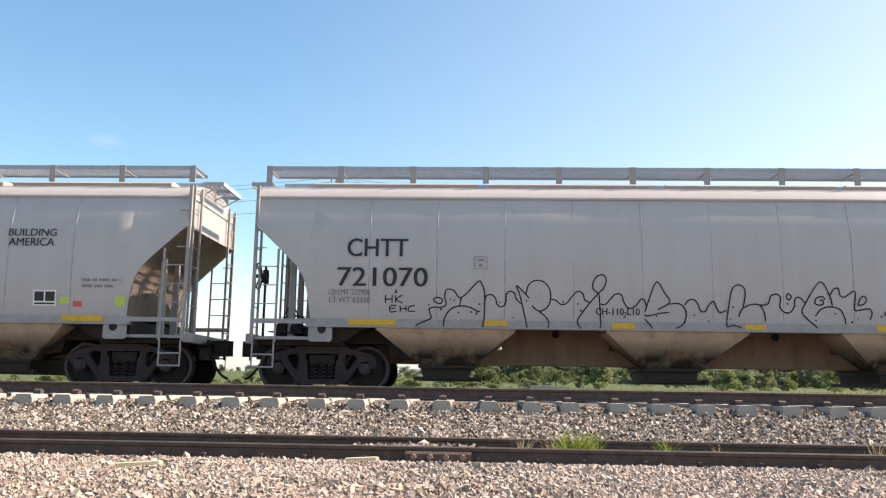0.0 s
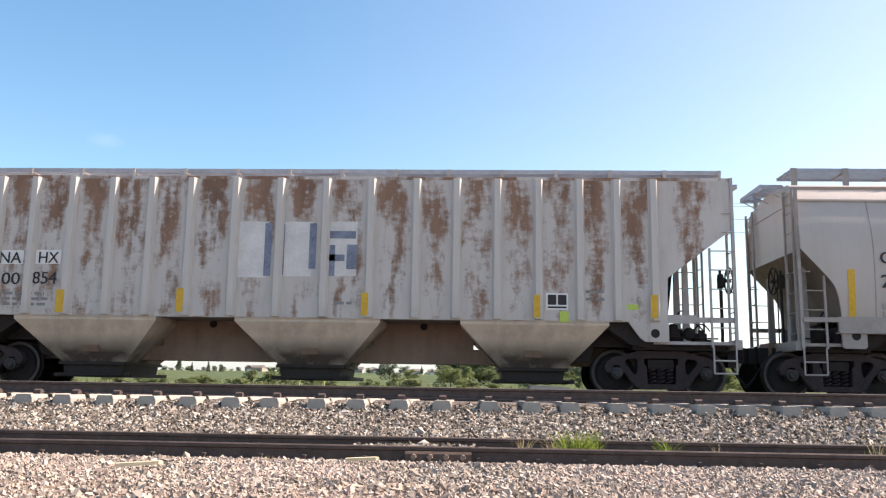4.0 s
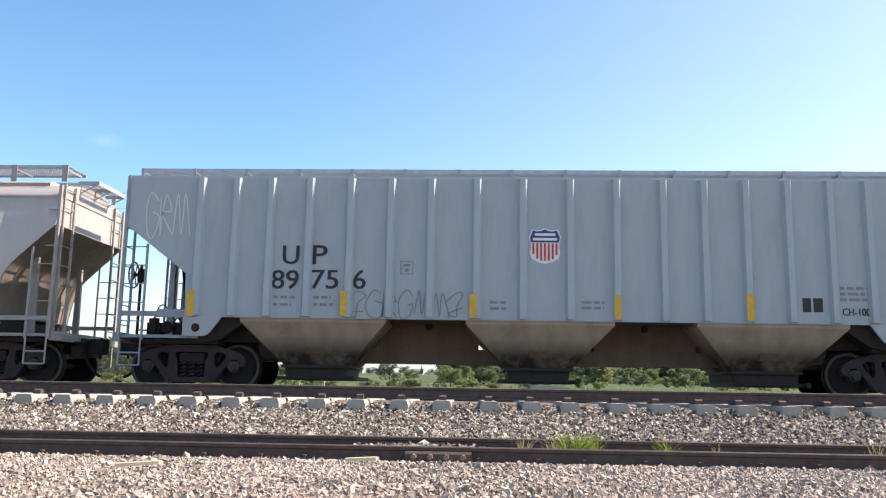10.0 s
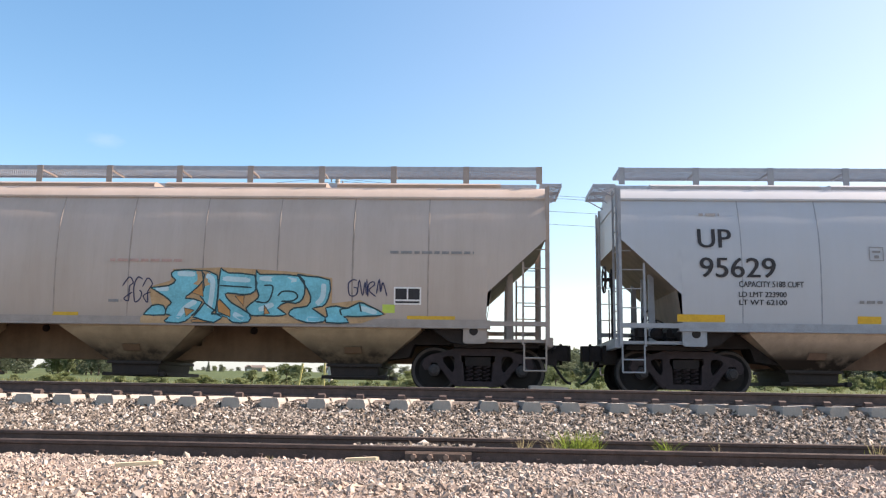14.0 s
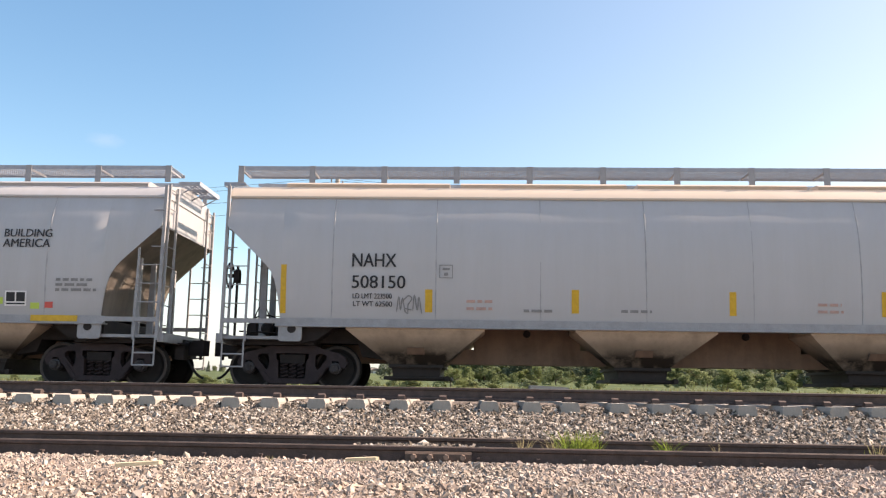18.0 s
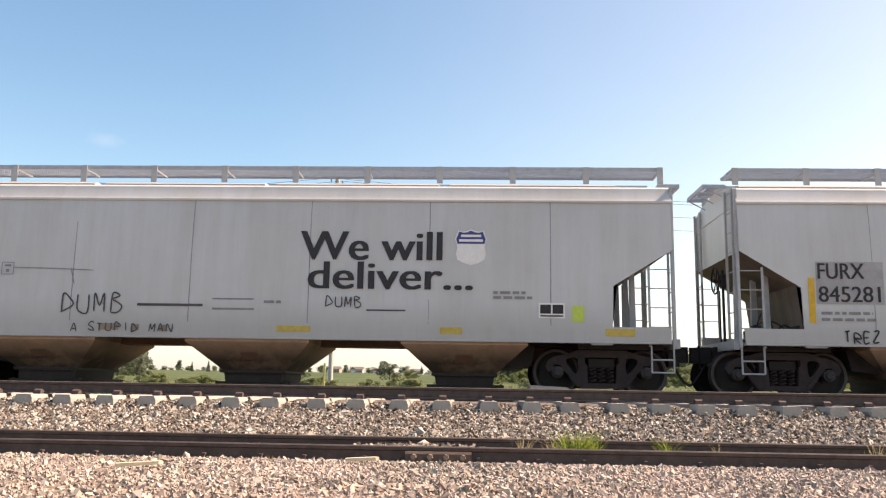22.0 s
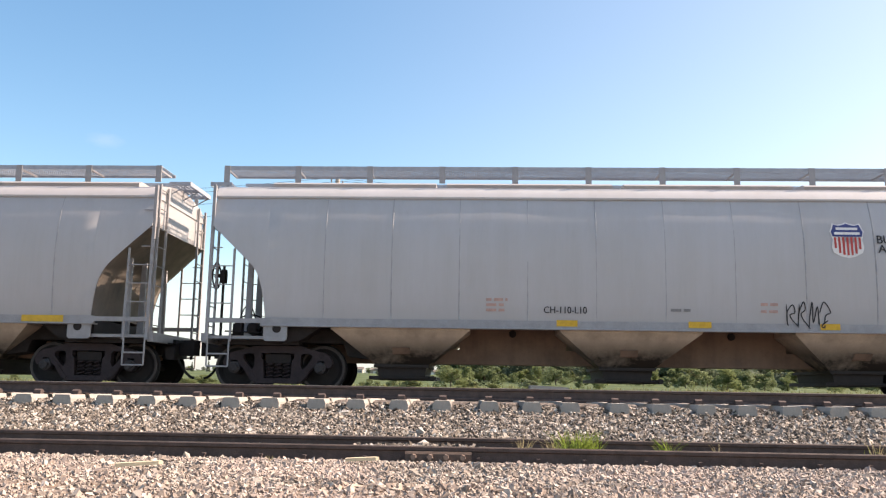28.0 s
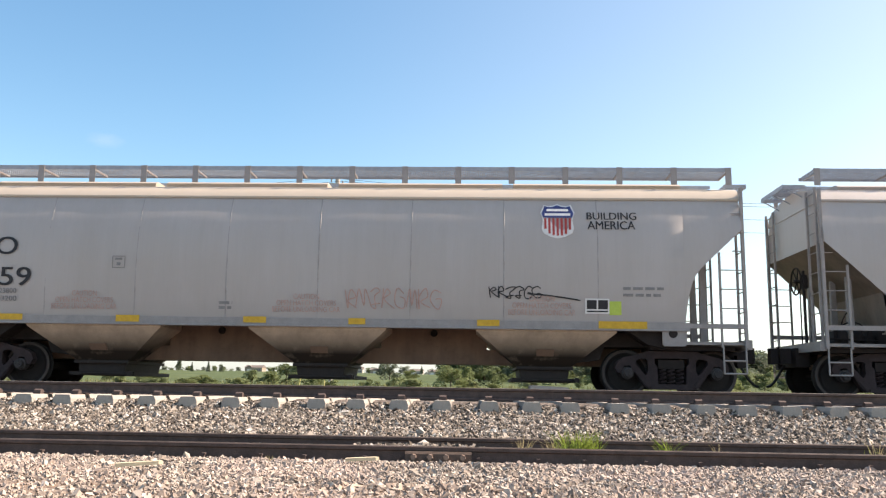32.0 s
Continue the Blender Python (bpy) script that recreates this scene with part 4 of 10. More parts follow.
def ribbon(points, width):
    pts, faces = [], []
    n = len(points)
    for i, (x, z) in enumerate(points):
        a, b = points[max(0, i - 1)], points[min(n - 1, i + 1)]
        d = Vector((b[0] - a[0], b[1] - a[1]))
        d = d.normalized() if d.length > 1e-6 else Vector((1, 0))
        w = width * (0.5 if 0 < i < n - 1 else 0.3)
        pts += [(x - d.y * w, z + d.x * w), (x + d.y * w, z - d.x * w)]
    faces = [(2 * i, 2 * i + 1, 2 * i + 3, 2 * i + 2) for i in range(n - 1)]
    return pts, faces


def smoothed(points, steps=5):
    out = []
    p = [points[0]] + list(points) + [points[-1]]
    for i in range(1, len(p) - 2):
        for s in range(steps):
            t = s / steps
            out.append(tuple(0.5 * (2 * p[i][c] + (p[i + 1][c] - p[i - 1][c]) * t + (2 * p[i - 1][c] - 5 * p[i][c] + 4 * p[i + 1][c] - p[i + 2][c]) * t * t
                                    + (3 * p[i][c] - p[i - 1][c] - 3 * p[i + 1][c] + p[i + 2][c]) * t ** 3) for c in (0, 1)))
    return out + [points[-1]]


def scrawl(car, material, width, *strokes, proud=0.015):
    """One sprayed or drawn figure out of several strokes."""
    pts, faces = [], []
    for stroke in strokes:
        p, f = ribbon(smoothed(stroke), width)
        faces += [tuple(len(pts) + i for i in q) for q in f]
        pts += p
    tagged(flat_part("graffiti", pts, faces, material, car, proud), kind="stuff" if len(strokes) > 1 else "")


STROKES = {
    "A": "00 26 40 / 12 32", "B": "00 06 35 04 / 04 42 30 00", "D": "00 06 34 42 00", "E": "46 06 00 40 / 03 33", "I": "20 26",
    "K": "00 06 / 46 02 / 13 40", "L": "06 00 40", "M": "00 06 22 46 40", "N": "00 06 40 46", "O": "26 03 20 43 26", "P": "00 06 35 43 03",
    "R": "00 06 35 43 03 40", "S": "45 26 04 32 40 10 01", "T": "06 46 / 26 20", "U": "06 01 30 42 46", "W": "06 10 24 30 46", "Z": "06 46 00 40", "?": "05 26 44 22 / 20 21", "+": "03 43 / 25 21", "&": "40 05 36 34 01 10 42"}


def handwriting(car, material, text, x0, z0, x1, z1, width, seed):
    """Letters drawn by hand, each a little out of line."""
    rng, strokes, step = random.Random(seed), [], (x1 - x0) / len(text)
    for i, letter in enumerate(text):
        lean, drop, wide = rng.uniform(-0.04, 0.10), rng.uniform(-0.12, 0.10), rng.uniform(0.13, 0.17)
        for stroke in STROKES[letter].split("/") if letter != " " else ():
            strokes.append([(x0 + step * (i + wide * int(p[0]) + lean * int(p[1]) / 6 + rng.uniform(-0.04, 0.04)), z0 + (z1 - z0) * (int(p[1]) / 6 + drop + rng.uniform(-0.04, 0.04))) for p in stroke.split()])
    scrawl(car, material, width, *strokes, proud=0.018)


def scribble(car, material, x0, z0, x1, z1, seed, width=0.022, letters=5):
    """An unreadable tag: loops and spikes that run from one end to the other."""
    rng = random.Random(seed)
    strokes, step = [], (x1 - x0) / letters
    for i in range(letters):
        a = x0 + i * step
        style = rng.randrange(4)
        if style == 0:
            pts = [(0.0, 0.1), (0.25, 0.95), (0.5, 0.15), (0.75, 0.9), (1.1, 0.05)]
        elif style == 1:
            pts = [(0.9, 0.85), (0.5, 1.0), (0.1, 0.6), (0.3, 0.1), (0.8, 0.05), (1.0, 0.4), (0.6, 0.5)]
        elif style == 2:
            pts = [(0.1, 1.0), (0.15, 0.0), (0.2, 0.6), (0.6, 0.95), (0.85, 0.65), (0.3, 0.45), (1.05, 0.0)]
        else:
            pts = [(0.0, 0.7), (0.5, 0.95), (1.0, 0.75), (0.55, 0.5), (0.5, 0.0), (0.1, 0.2), (0.9, 0.3)]
        strokes.append([(a + step * (x + rng.uniform(-0.12, 0.12)), z0 + (z1 - z0) * min(1, max(0, z + rng.uniform(-0.12, 0.12)))) for x, z in pts])
    scrawl(car, material, width, *strokes)


def speckle(car, material, x0, z0, x1, z1, count, seed):
    """Small sprayed dots scattered over a drawn figure."""
    rng = random.Random(seed)
    pts, faces = [], []
    for i in range(count):
        x, z, r, k = rng.uniform(x0, x1), rng.uniform(z0, z1), rng.uniform(0.012, 0.022), len(pts)
        pts += [(x + r * math.cos(a), z + r * math.sin(a)) for a in (0, 1.05, 2.09, 3.14, 4.19, 5.24)]
        faces.append(tuple(range(k, k + 6)))
    tagged(flat_part("graffiti", pts, faces, material, car, 0.017), kind="stuff")


def tag_word(car, word, x0, z0, x1, z1, fill, line, seed=0, fat=0.05, edge=0.07, halo=None, slant=0.15):
    """Big sprayed letters: a fat outline with a lighter filling."""
    rng = random.Random(seed)
    step = (x1 - x0) / len(word)
    shape = []
    for i, ch in enumerate(word):
        up, down = rng.uniform(0.86, 1.0), rng.uniform(0.0, 0.1)
        shape.append((ch, x0 + step * (i - 0.04), z0 + (z1 - z0) * down, x0 + step * (i + 1.08), z0 + (z1 - z0) * up, rng.uniform(-0.12, 0.12) + slant))
    for ch, a, b, c, d, lean in shape:
        rim, rim_faces = [], []
        p, f = glyphs(ch, fat)
        p = fitted(p, 0, 0, 1, 1)
        placed = [(a + (c - a) * (u + lean * (w - 0.5) * 0.6), b + (d - b) * w) for u, w in p]
        count = {}
        for q in f:
            for i, j in zip(q, q[1:] + q[:1]):
                count.setdefault((min(i, j), max(i, j)), []).append((i, j))
        for key, uses in count.items():
            if len(uses) == 1:
                u, w = Vector(placed[key[0]]), Vector(placed[key[1]])
                along = (w - u).normalized() * edge * 0.45
                side = Vector((-along.y, along.x))
                k = len(rim)
                rim += [tuple(u - along - side), tuple(w + along - side), tuple(w + along + side), tuple(u - along + side)]
                rim_faces.append((k, k + 1, k + 2, k + 3))
        letter = flat_part("graffiti_letter", placed, f, fill, car, 0.0135)
        flat_part("outline", rim, rim_faces, line, car, 0.017).parent = letter


def banded(outline, edge, step=0.11):
    """A drawn shape cut into level bands, so that it follows the bulge of the side."""
    pts, faces = [], []
    z0, z1 = min(p[1] for p in outline), max(p[1] for p in outline)
    n = max(1, int((z1 - z0) / step + 0.5))
    levels = sorted(set(spread(z0, z1, n + 1)) | {z for z in (edge + 0.011, edge + 0.013) if z0 < z < z1})
    for low, high in zip(levels, levels[1:]):
        poly = list(outline)
        for level, sign in ((low, 1), (high, -1)):
            kept = []
            for a, b in zip(poly, poly[1:] + poly[:1]):
                da, db = sign * (a[1] - level), sign * (b[1] - level)
                if da >= 0:
                    kept.append(a)
                if (da > 0) != (db > 0) and abs(da - db) > 1e-9:
                    u = da / (da - db)
                    kept.append((a[0] + (b[0] - a[0]) * u, level))
            poly = kept
            if len(poly) < 3:
                break
        if len(poly) < 3:
            continue
        k = len(pts)
        pts += poly
        faces += [tuple(k + j for j in t) for t in tessellate_polygon([[Vector((x, z, 0)) for x, z in poly]])]
    return pts, faces


def sprayed(car, fill, line, width, *outlines, proud=0.0135, bend=3):
    """Sprayed shapes, each filled and edged with a line of its own."""
    sill = KINDS[KIND_OF[car.name]]["sill"]
    for outline in outlines:
        ring = smoothed(list(outline) + [outline[0]], bend)
        pts, faces = banded(ring[:-1], sill[1] if sill else 0.0)
        shape = flat_part("graffiti_letter", pts, faces, fill, car, proud)
        if line:
            flat_part("outline", *ribbon(ring, width), line, car, proud + 0.0045).parent = shape


def outline_box(car, material, x0, z0, x1, z1):
    t = 0.014
    pts, faces = [], []
    for a, b, c, d in ((x0, z0, x1, z0 + t), (x0, z1 - t, x1, z1), (x0, z0, x0 + t, z1), (x1 - t, z0, x1, z1), (x0 + 0.06, z0 + 0.16, x1 - 0.06, z0 + 0.20), (x0 + 0.09, z0 + 0.05, x1 - 0.09, z0 + 0.11)):
        k = len(pts)
        pts += [(a, b), (c, b), (c, d), (a, d)]
        faces.append((k, k + 1, k + 2, k + 3))
    flat_part("class_mark", pts, faces, material, car, 0.0125)


def shield(car, x0, z0, x1, z1, faded=False):
    """The road's emblem as plain shapes: a white-edged shield, blue above, striped below."""
    half = [(0.0, 0.0), (0.22, 0.05), (0.42, 0.15), (0.47, 0.3), (0.43, 0.5), (0.46, 0.62), (0.5, 0.74), (0.44, 0.86), (0.40, 0.97), (0.26, 0.93), (0.12, 0.95), (0.0, 1.0)]
    full = half + [(-x, z) for x, z in reversed(half[1:-1])]
    put = lambda pts, k: [(x0 + (x1 - x0) * (0.5 + x * k), z0 + (z1 - z0) * (0.5 + (z - 0.5) * k)) for x, z in pts]
    base = flat_part("emblem", put(full, 1.0), [tuple(range(len(full)))], WHITE, car, 0.012, "white-edged shield emblem")
    cut = 0.60
    topp = [p for p in full if p[1] > cut]
    right, left = (0.455, cut), (-0.455, cut)
    ordered = [right] + [p for p in half if p[1] > cut] + [(-x, z) for x, z in reversed([p for p in half if p[1] > cut][:-1])] + [left]
    field = flat_part("emblem_field", put(ordered, 0.93), [tuple(range(len(ordered)))], SHIELD_BLUE, car, 0.016, "dark blue field of the emblem")
    for a, b, z in ((-0.34, 0.34, 0.80), (-0.40, 0.40, 0.66)):
        flat_part("emblem_bar", put([(a, z), (b, z), (b, z + 0.075), (a, z + 0.075)], 0.93), [(0, 1, 2, 3)], WHITE, car, 0.020)
    if not faded:
        for i in range(7):
            a = -0.42 + i * 0.84 / 6.6
            low = 0.05 + 0.36 * (abs(a + 0.03) / 0.47) ** 3
            flat_part("emblem_stripe", put([(a, low), (a + 0.07, low), (a + 0.07, cut - 0.02), (a, cut - 0.02)], 0.93), [(0, 1, 2, 3)], SHIELD_RED, car, 0.016, "red stripe of the emblem")
    for ob in list(car.children):
        if ob.name.startswith("emblem_"):
            ob.parent = base


def placard(car, x0, z0, x1, z1, dark=None):
    base = None
    plates(car, "placard", WHITE, (x0, z0, x1, z1), proud=0.012, label="black and white panel for dates")
    m, h = (x0 + x1) / 2, z1 - z0
    plates(car, "placard_panel", dark or INK, (x0 + 0.03, z0 + h * 0.3, m - 0.015, z1 - 0.03), (m + 0.015, z0 + h * 0.3, x1 - 0.03, z1 - 0.03), (x0 + 0.03, z0 + 0.03, x1 - 0.03, z0 + h * 0.2), proud=0.016)


# ---- ground and tracks ----
MAIN_Y, SIDING_Y, SIDING_Z = 13.045, 8.535, -0.556
LIE = [(-400, -1.4), (-30, -1.0), (0, -0.86), (4, -0.72), (6.4, -0.70), (7.5, -0.695), (7.7, -0.705), (7.95, -0.70), (8.5, -0.71), (9.2, -0.70), (9.65, -0.675), (10.4, -0.56),
       (11.2, -0.44), (11.6, -0.385), (11.85, -0.28), (13.0, -0.21), (14.3, -0.225), (14.9, -0.33), (15.7, -0.36), (16.3, -0.325), (17.4, -0.32), (18.5, -0.325), (19.2, -0.42), (21.5, -1.0), (26, -0.85),
       (34, -0.45), (48, -0.2), (60, 0.0), (100, 0.55), (200, 2.2), (400, 5.8), (640, 10.0), (900, 15.0), (1600, 17.0), (4000, 22.0)]


def lie(x, y):
    z = float(np.interp(y, [p[0] for p in LIE], [p[1] for p in LIE]))
    if 7.96 < y < 9.15:
        z += 0.06 * max(0.0, 1 - ((x + 0.65) / 0.85) ** 4)
    if y > 24:
        z += min(1.0, (y - 24) / 60) * (0.2 + min(y, 700) * 0.0018) * noise.noise(Vector((x * 0.012, y * 0.012, 2.0)))
    return z


def earth():
    m, n, l, b = shader("ballast_and_meadow", 0.92, 0.0, 0.2)
    c = n.new("ShaderNodeTexCoord").outputs["Object"]
    sep = n.new("ShaderNodeSeparateXYZ")
    l.new(c, sep.inputs[0])
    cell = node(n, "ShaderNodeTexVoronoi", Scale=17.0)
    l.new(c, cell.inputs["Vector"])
    hue = n.new("ShaderNodeSeparateColor")
    l.new(cell.outputs["Color"], hue.inputs[0])
    stone = ramp(n, l, hue.outputs[0], [(0.0, (0.16, 0.13, 0.115)), (0.35, (0.33, 0.28, 0.25)), (0.65, (0.46, 0.385, 0.33)), (1.0, (0.58, 0.50, 0.43))])
    # Cell rims go dark: the shade in the gaps between stones, as colour.
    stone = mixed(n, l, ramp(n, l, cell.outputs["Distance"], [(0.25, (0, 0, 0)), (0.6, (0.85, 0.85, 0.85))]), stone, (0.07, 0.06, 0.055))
    patch, blade = noisy(n, l, c, 0.05, 6.0), noisy(n, l, c, 1.2, 6.0)
    crop = ramp(n, l, patch, [(0.38, (0.055, 0.092, 0.038)), (0.5, (0.085, 0.128, 0.050)), (0.64, (0.135, 0.170, 0.070))])
    crop = mixed(n, l, times(n, l, blade, 0.35), crop, (0.14, 0.155, 0.06))
    far = n.new("ShaderNodeMapRange")
    far.inputs["From Min"].default_value, far.inputs["From Max"].default_value = 19.3, 21.5
    l.new(sep.outputs["Y"], far.inputs["Value"])
    grit = noisy(n, l, c, 45.0, 5.0)
    dust = ramp(n, l, grit, [(0.35, (0.19, 0.125, 0.085)), (0.65, (0.56, 0.41, 0.30))])
    sandy = n.new("ShaderNodeMapRange")
    sandy.inputs["From Min"].default_value, sandy.inputs["From Max"].default_value = 7.5, 5.6
    l.new(sep.outputs["Y"], sandy.inputs["Value"])
    cover = times(n, l, sandy.outputs[0], ramp(n, l, noisy(n, l, c, 0.8, 5.0), [(0.40, (0.25, 0.25, 0.25)), (0.60, (1, 1, 1))]))
    stone = mixed(n, l, cover, stone, dust)
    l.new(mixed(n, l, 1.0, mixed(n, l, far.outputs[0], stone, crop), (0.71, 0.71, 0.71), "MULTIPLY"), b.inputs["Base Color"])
    bumped(n, l, b, cell.outputs["Distance"], 0.6, 0.03)
    return m


EARTH = earth()
s = Shape()
gx = sorted({round(x, 2) for x in spread(-14, 14, 57) + [e * 14 * 1.32 ** i for e in (-1, 1) for i in range(1, 22)]})
gy = sorted({p[0] for p in LIE} | {round(y, 2) for y in spread(5.2, 12, 35) + [30, 40, 58, 85, 100, 150, 185, 260, 310, 350, 460, 520, 580, 720]})
pts = [(x, y, lie(x, y)) for y in gy for x in gx]
s.v = pts
s.f = [(j * len(gx) + i, j * len(gx) + i + 1, (j + 1) * len(gx) + i + 1, (j + 1) * len(gx) + i) for j in range(len(gy) - 1) for i in range(len(gx) - 1)]
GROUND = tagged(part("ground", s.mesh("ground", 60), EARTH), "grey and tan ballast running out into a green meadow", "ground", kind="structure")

RAIL_OUTLINE = [(-0.070, 0.0), (0.070, 0.0), (0.070, 0.012), (0.012, 0.030), (0.009, 0.125), (0.034, 0.138), (0.036, 0.166), (0.028, 0.172), (-0.028, 0.172), (-0.036, 0.166), (-0.034, 0.138), (-0.009, 0.125), (-0.012, 0.030), (-0.070, 0.012)]


def rail_mesh():
    s = Shape()
    s.prism([(y, z - 0.172) for y, z in RAIL_OUTLINE], -420, 420, "x")
    return s.mesh("rail", 30)


def rail_top_mesh():
    s = Shape()
    s.box(-420, 420, -0.026, 0.026, -0.002, 0.0025)
    return s.mesh("running_surface")


for y, z, top, label in ((SIDING_Y - 0.755, SIDING_Z, RAIL_DULL, "rusty brown steel rail of the siding, half sunk in gravel"), (SIDING_Y + 0.755, SIDING_Z, RAIL_DULL, "rusty brown steel rail of the siding, half sunk in gravel"),
                         (MAIN_Y - 0.755, 0.0, RAIL_TOP, "dark steel rail on concrete ties"), (MAIN_Y + 0.755, 0.0, RAIL_TOP, "dark steel rail on concrete ties"),
                         (TRACK_Y - 0.755, RAIL_Z, RAIL_TOP, "dark steel rail under the train"), (TRACK_Y + 0.755, RAIL_Z, RAIL_TOP, "dark steel rail under the train")):
    r = tagged(part("rail", once("rail", rail_mesh), RAIL_SIDE, at=pose(0, y, z)), label, "rail", "rails")
    part("running_surface", once("railtop", rail_top_mesh), top, r, "worn top of the rail head")


def tie_mesh():
    s = Shape()
    s.prism([(-0.14, -0.42), (0.14, -0.42), (0.13, -0.24), (0.105, -0.185), (-0.105, -0.185), (-0.13, -0.24)], -1.30, 1.30)
    return s.mesh("tie", 20)


def clip_mesh():
    s = Shape()
    s.box(-0.055, 0.055, -0.19, 0.19, -0.187, -0.171)
    for e in (-1, 1):
        s.prism([(e * 0.17, -0.175), (e * 0.06, -0.165), (e * 0.07, -0.135), (e * 0.13, -0.11), (e * 0.17, -0.13)], -0.05, 0.05, "x")
    return s.mesh("rail_clip")


TIE_X0 = -7.2
rng = random.Random(4)
for i in range(-26, 62):
    x = TIE_X0 + 0.61 * i + rng.uniform(-0.03, 0.03)
    t = tagged(part("concrete_tie", once("tie", tie_mesh), CONCRETE, at=pose(x, MAIN_Y, 0, 0, 0, rng.uniform(-1, 1))), "pale grey concrete railway tie set in ballast", "railway tie", "concrete ties")
    for y in (-0.755, 0.755):
        part("rail_clip", once("clip", clip_mesh), RAIL_SIDE, t, at=pose(0, y, 0))
for i in range(-30, 31):
    tagged(part("concrete_tie", once("tie", tie_mesh), CONCRETE, at=pose(0.61 * i, TRACK_Y, RAIL_Z)), "pale grey concrete railway tie set in ballast", "railway tie", "concrete ties of the far track")


def caution(car, x0, z0, x1, z1):
    h = (z1 - z0) / 3.4
    m, w = (x0 + x1) / 2, x1 - x0
    words(car, RED_FAINT, ("CAUTION", m - w * 0.19, z1 - h, m + w * 0.19, z1), ("OPEN HATCH COVERS", m - w * 0.44, z1 - 2.2 * h, m + w * 0.44, z1 - 1.2 * h), ("BEFORE UNLOADING CAR", x0, z0, x1, z0 + h), bold=0.0)


GREY, COOL, GREYW, WARM, STEEL, PALE = (0.405, 0.395, 0.395), (0.41, 0.415, 0.425), (0.405, 0.38, 0.365), (0.415, 0.38, 0.355), (0.375, 0.405, 0.435), (0.52, 0.495, 0.475)
GREYD = (0.36, 0.37, 0.375)
BRIGHT = (0.56, 0.525, 0.495)
OFFWHITE = (0.72, 0.67, 0.58)
TAN, SAND, WHITE_CAR, CHALK, ICE, BLUE_GREY = (0.38, 0.315, 0.25), (0.43, 0.365, 0.32), (0.84, 0.79, 0.71), (0.475, 0.50, 0.51), (0.515, 0.565, 0.57), (0.33, 0.39, 0.43)
RUSTY, RUSTY2, RUSTY3, RUSTY4 = (0.42, 0.38, 0.35), (0.50, 0.50, 0.49), (0.45, 0.46, 0.47), (0.46, 0.45, 0.43)
TANSPRAY = plain("tan_spray", (0.30, 0.26, 0.22), 0.7, 0.0, 0.2, 4.0)
FADED = plain("faded_silver_spray", (0.46, 0.43, 0.40), 0.7, 0.0, 0.25, 4.0)
GREYFILL = plain("thin_grey_spray", (0.36, 0.36, 0.35), 0.7, 0.0, 0.3, 3.0)
FAINTORANGE = plain("faded_orange_spray", (0.47, 0.35, 0.24), 0.7, 0.0, 0.25, 6.0)
PALEPATCH = plain("worn_white_decal", (0.60, 0.59, 0.57), 0.6, 0.0, 0.2, 2.5)
FADEDBLUE = plain("worn_blue_decal", (0.17, 0.20, 0.27), 0.6, 0.0, 0.55, 3.5)
SILVER = plain("silver_spray", (0.58, 0.58, 0.57), 0.5, 0.1, 0.12, 5.0)
GREY_PATCH = plain("grey_spray", (0.33, 0.33, 0.33), 0.7, 0.0, 0.2, 4.0)
PATCH2 = plain("grey_overpaint", (0.44, 0.455, 0.47), 0.7, 0.0, 0.15, 3.0)
PATCH3 = plain("mid_grey_overpaint", (0.27, 0.28, 0.29), 0.7, 0.0, 0.15, 3.0)
PATCH5 = plain("thin_grey_overpaint", (0.435, 0.46, 0.475), 0.7, 0.0, 0.15, 3.0)
PATCH4 = plain("dark_grey_overpaint", (0.16, 0.165, 0.17), 0.7, 0.0, 0.2, 3.0)
TANPATCH = plain("tan_overpaint", (0.42, 0.38, 0.31), 0.7, 0.0, 0.15, 5.0)
TANINK = plain("brown_small_print", (0.26, 0.21, 0.16), 0.7, 0.0, 0.3, 8.0)
BROWNINK = plain("brown_marker", (0.17, 0.10, 0.06), 0.7, 0.0, 0.3, 8.0)
PALEINK = plain("pale_spray", (0.62, 0.62, 0.61), 0.7, 0.0, 0.15, 8.0)
TANMARK = plain("faded_tan_reflector", (0.50, 0.36, 0.20), 0.6, 0.0, 0.2, 12.0)
YELLOWOLD = plain("faded_yellow_reflector", (0.50, 0.36, 0.08), 0.6, 0.0, 0.25, 12.0)
ORANGE = plain("orange_spray", (0.50, 0.25, 0.09), 0.7, 0.0, 0.25, 6.0)
PURPLE = plain("purple_spray", (0.24, 0.17, 0.36), 0.7, 0.0, 0.25, 5.0)
LAVENDER = plain("lavender_spray", (0.45, 0.42, 0.55), 0.7, 0.0, 0.2, 5.0)
TEAL = plain("dark_teal_spray", (0.02, 0.055, 0.065), 0.6, 0.0, 0.3, 6.0)
PALE_GREY = plain("pale_grey_spray", (0.36, 0.345, 0.375), 0.7, 0.0, 0.3, 5.0)
FAINTWHITE = plain("worn_white_spray", (0.50, 0.465, 0.44), 0.7, 0.0, 0.2, 5.0)
LIGHT_CYAN = plain("pale_cyan_spray", (0.42, 0.62, 0.66), 0.6, 0.0, 0.15, 3.0)
VIOLET = plain("violet_spray", (0.20, 0.19, 0.42), 0.7, 0.0, 0.25, 4.0)
LEMON = plain("lemon_spray", (0.62, 0.55, 0.12), 0.6, 0.0, 0.2, 5.0)
FADED_INK = plain("faded_black_marking", (0.085, 0.06, 0.05), 0.7, 0.0, 0.4, 8.0)
SOFT_ORANGE = plain("thin_orange_spray", (0.46, 0.30, 0.16), 0.7, 0.0, 0.3, 4.0)
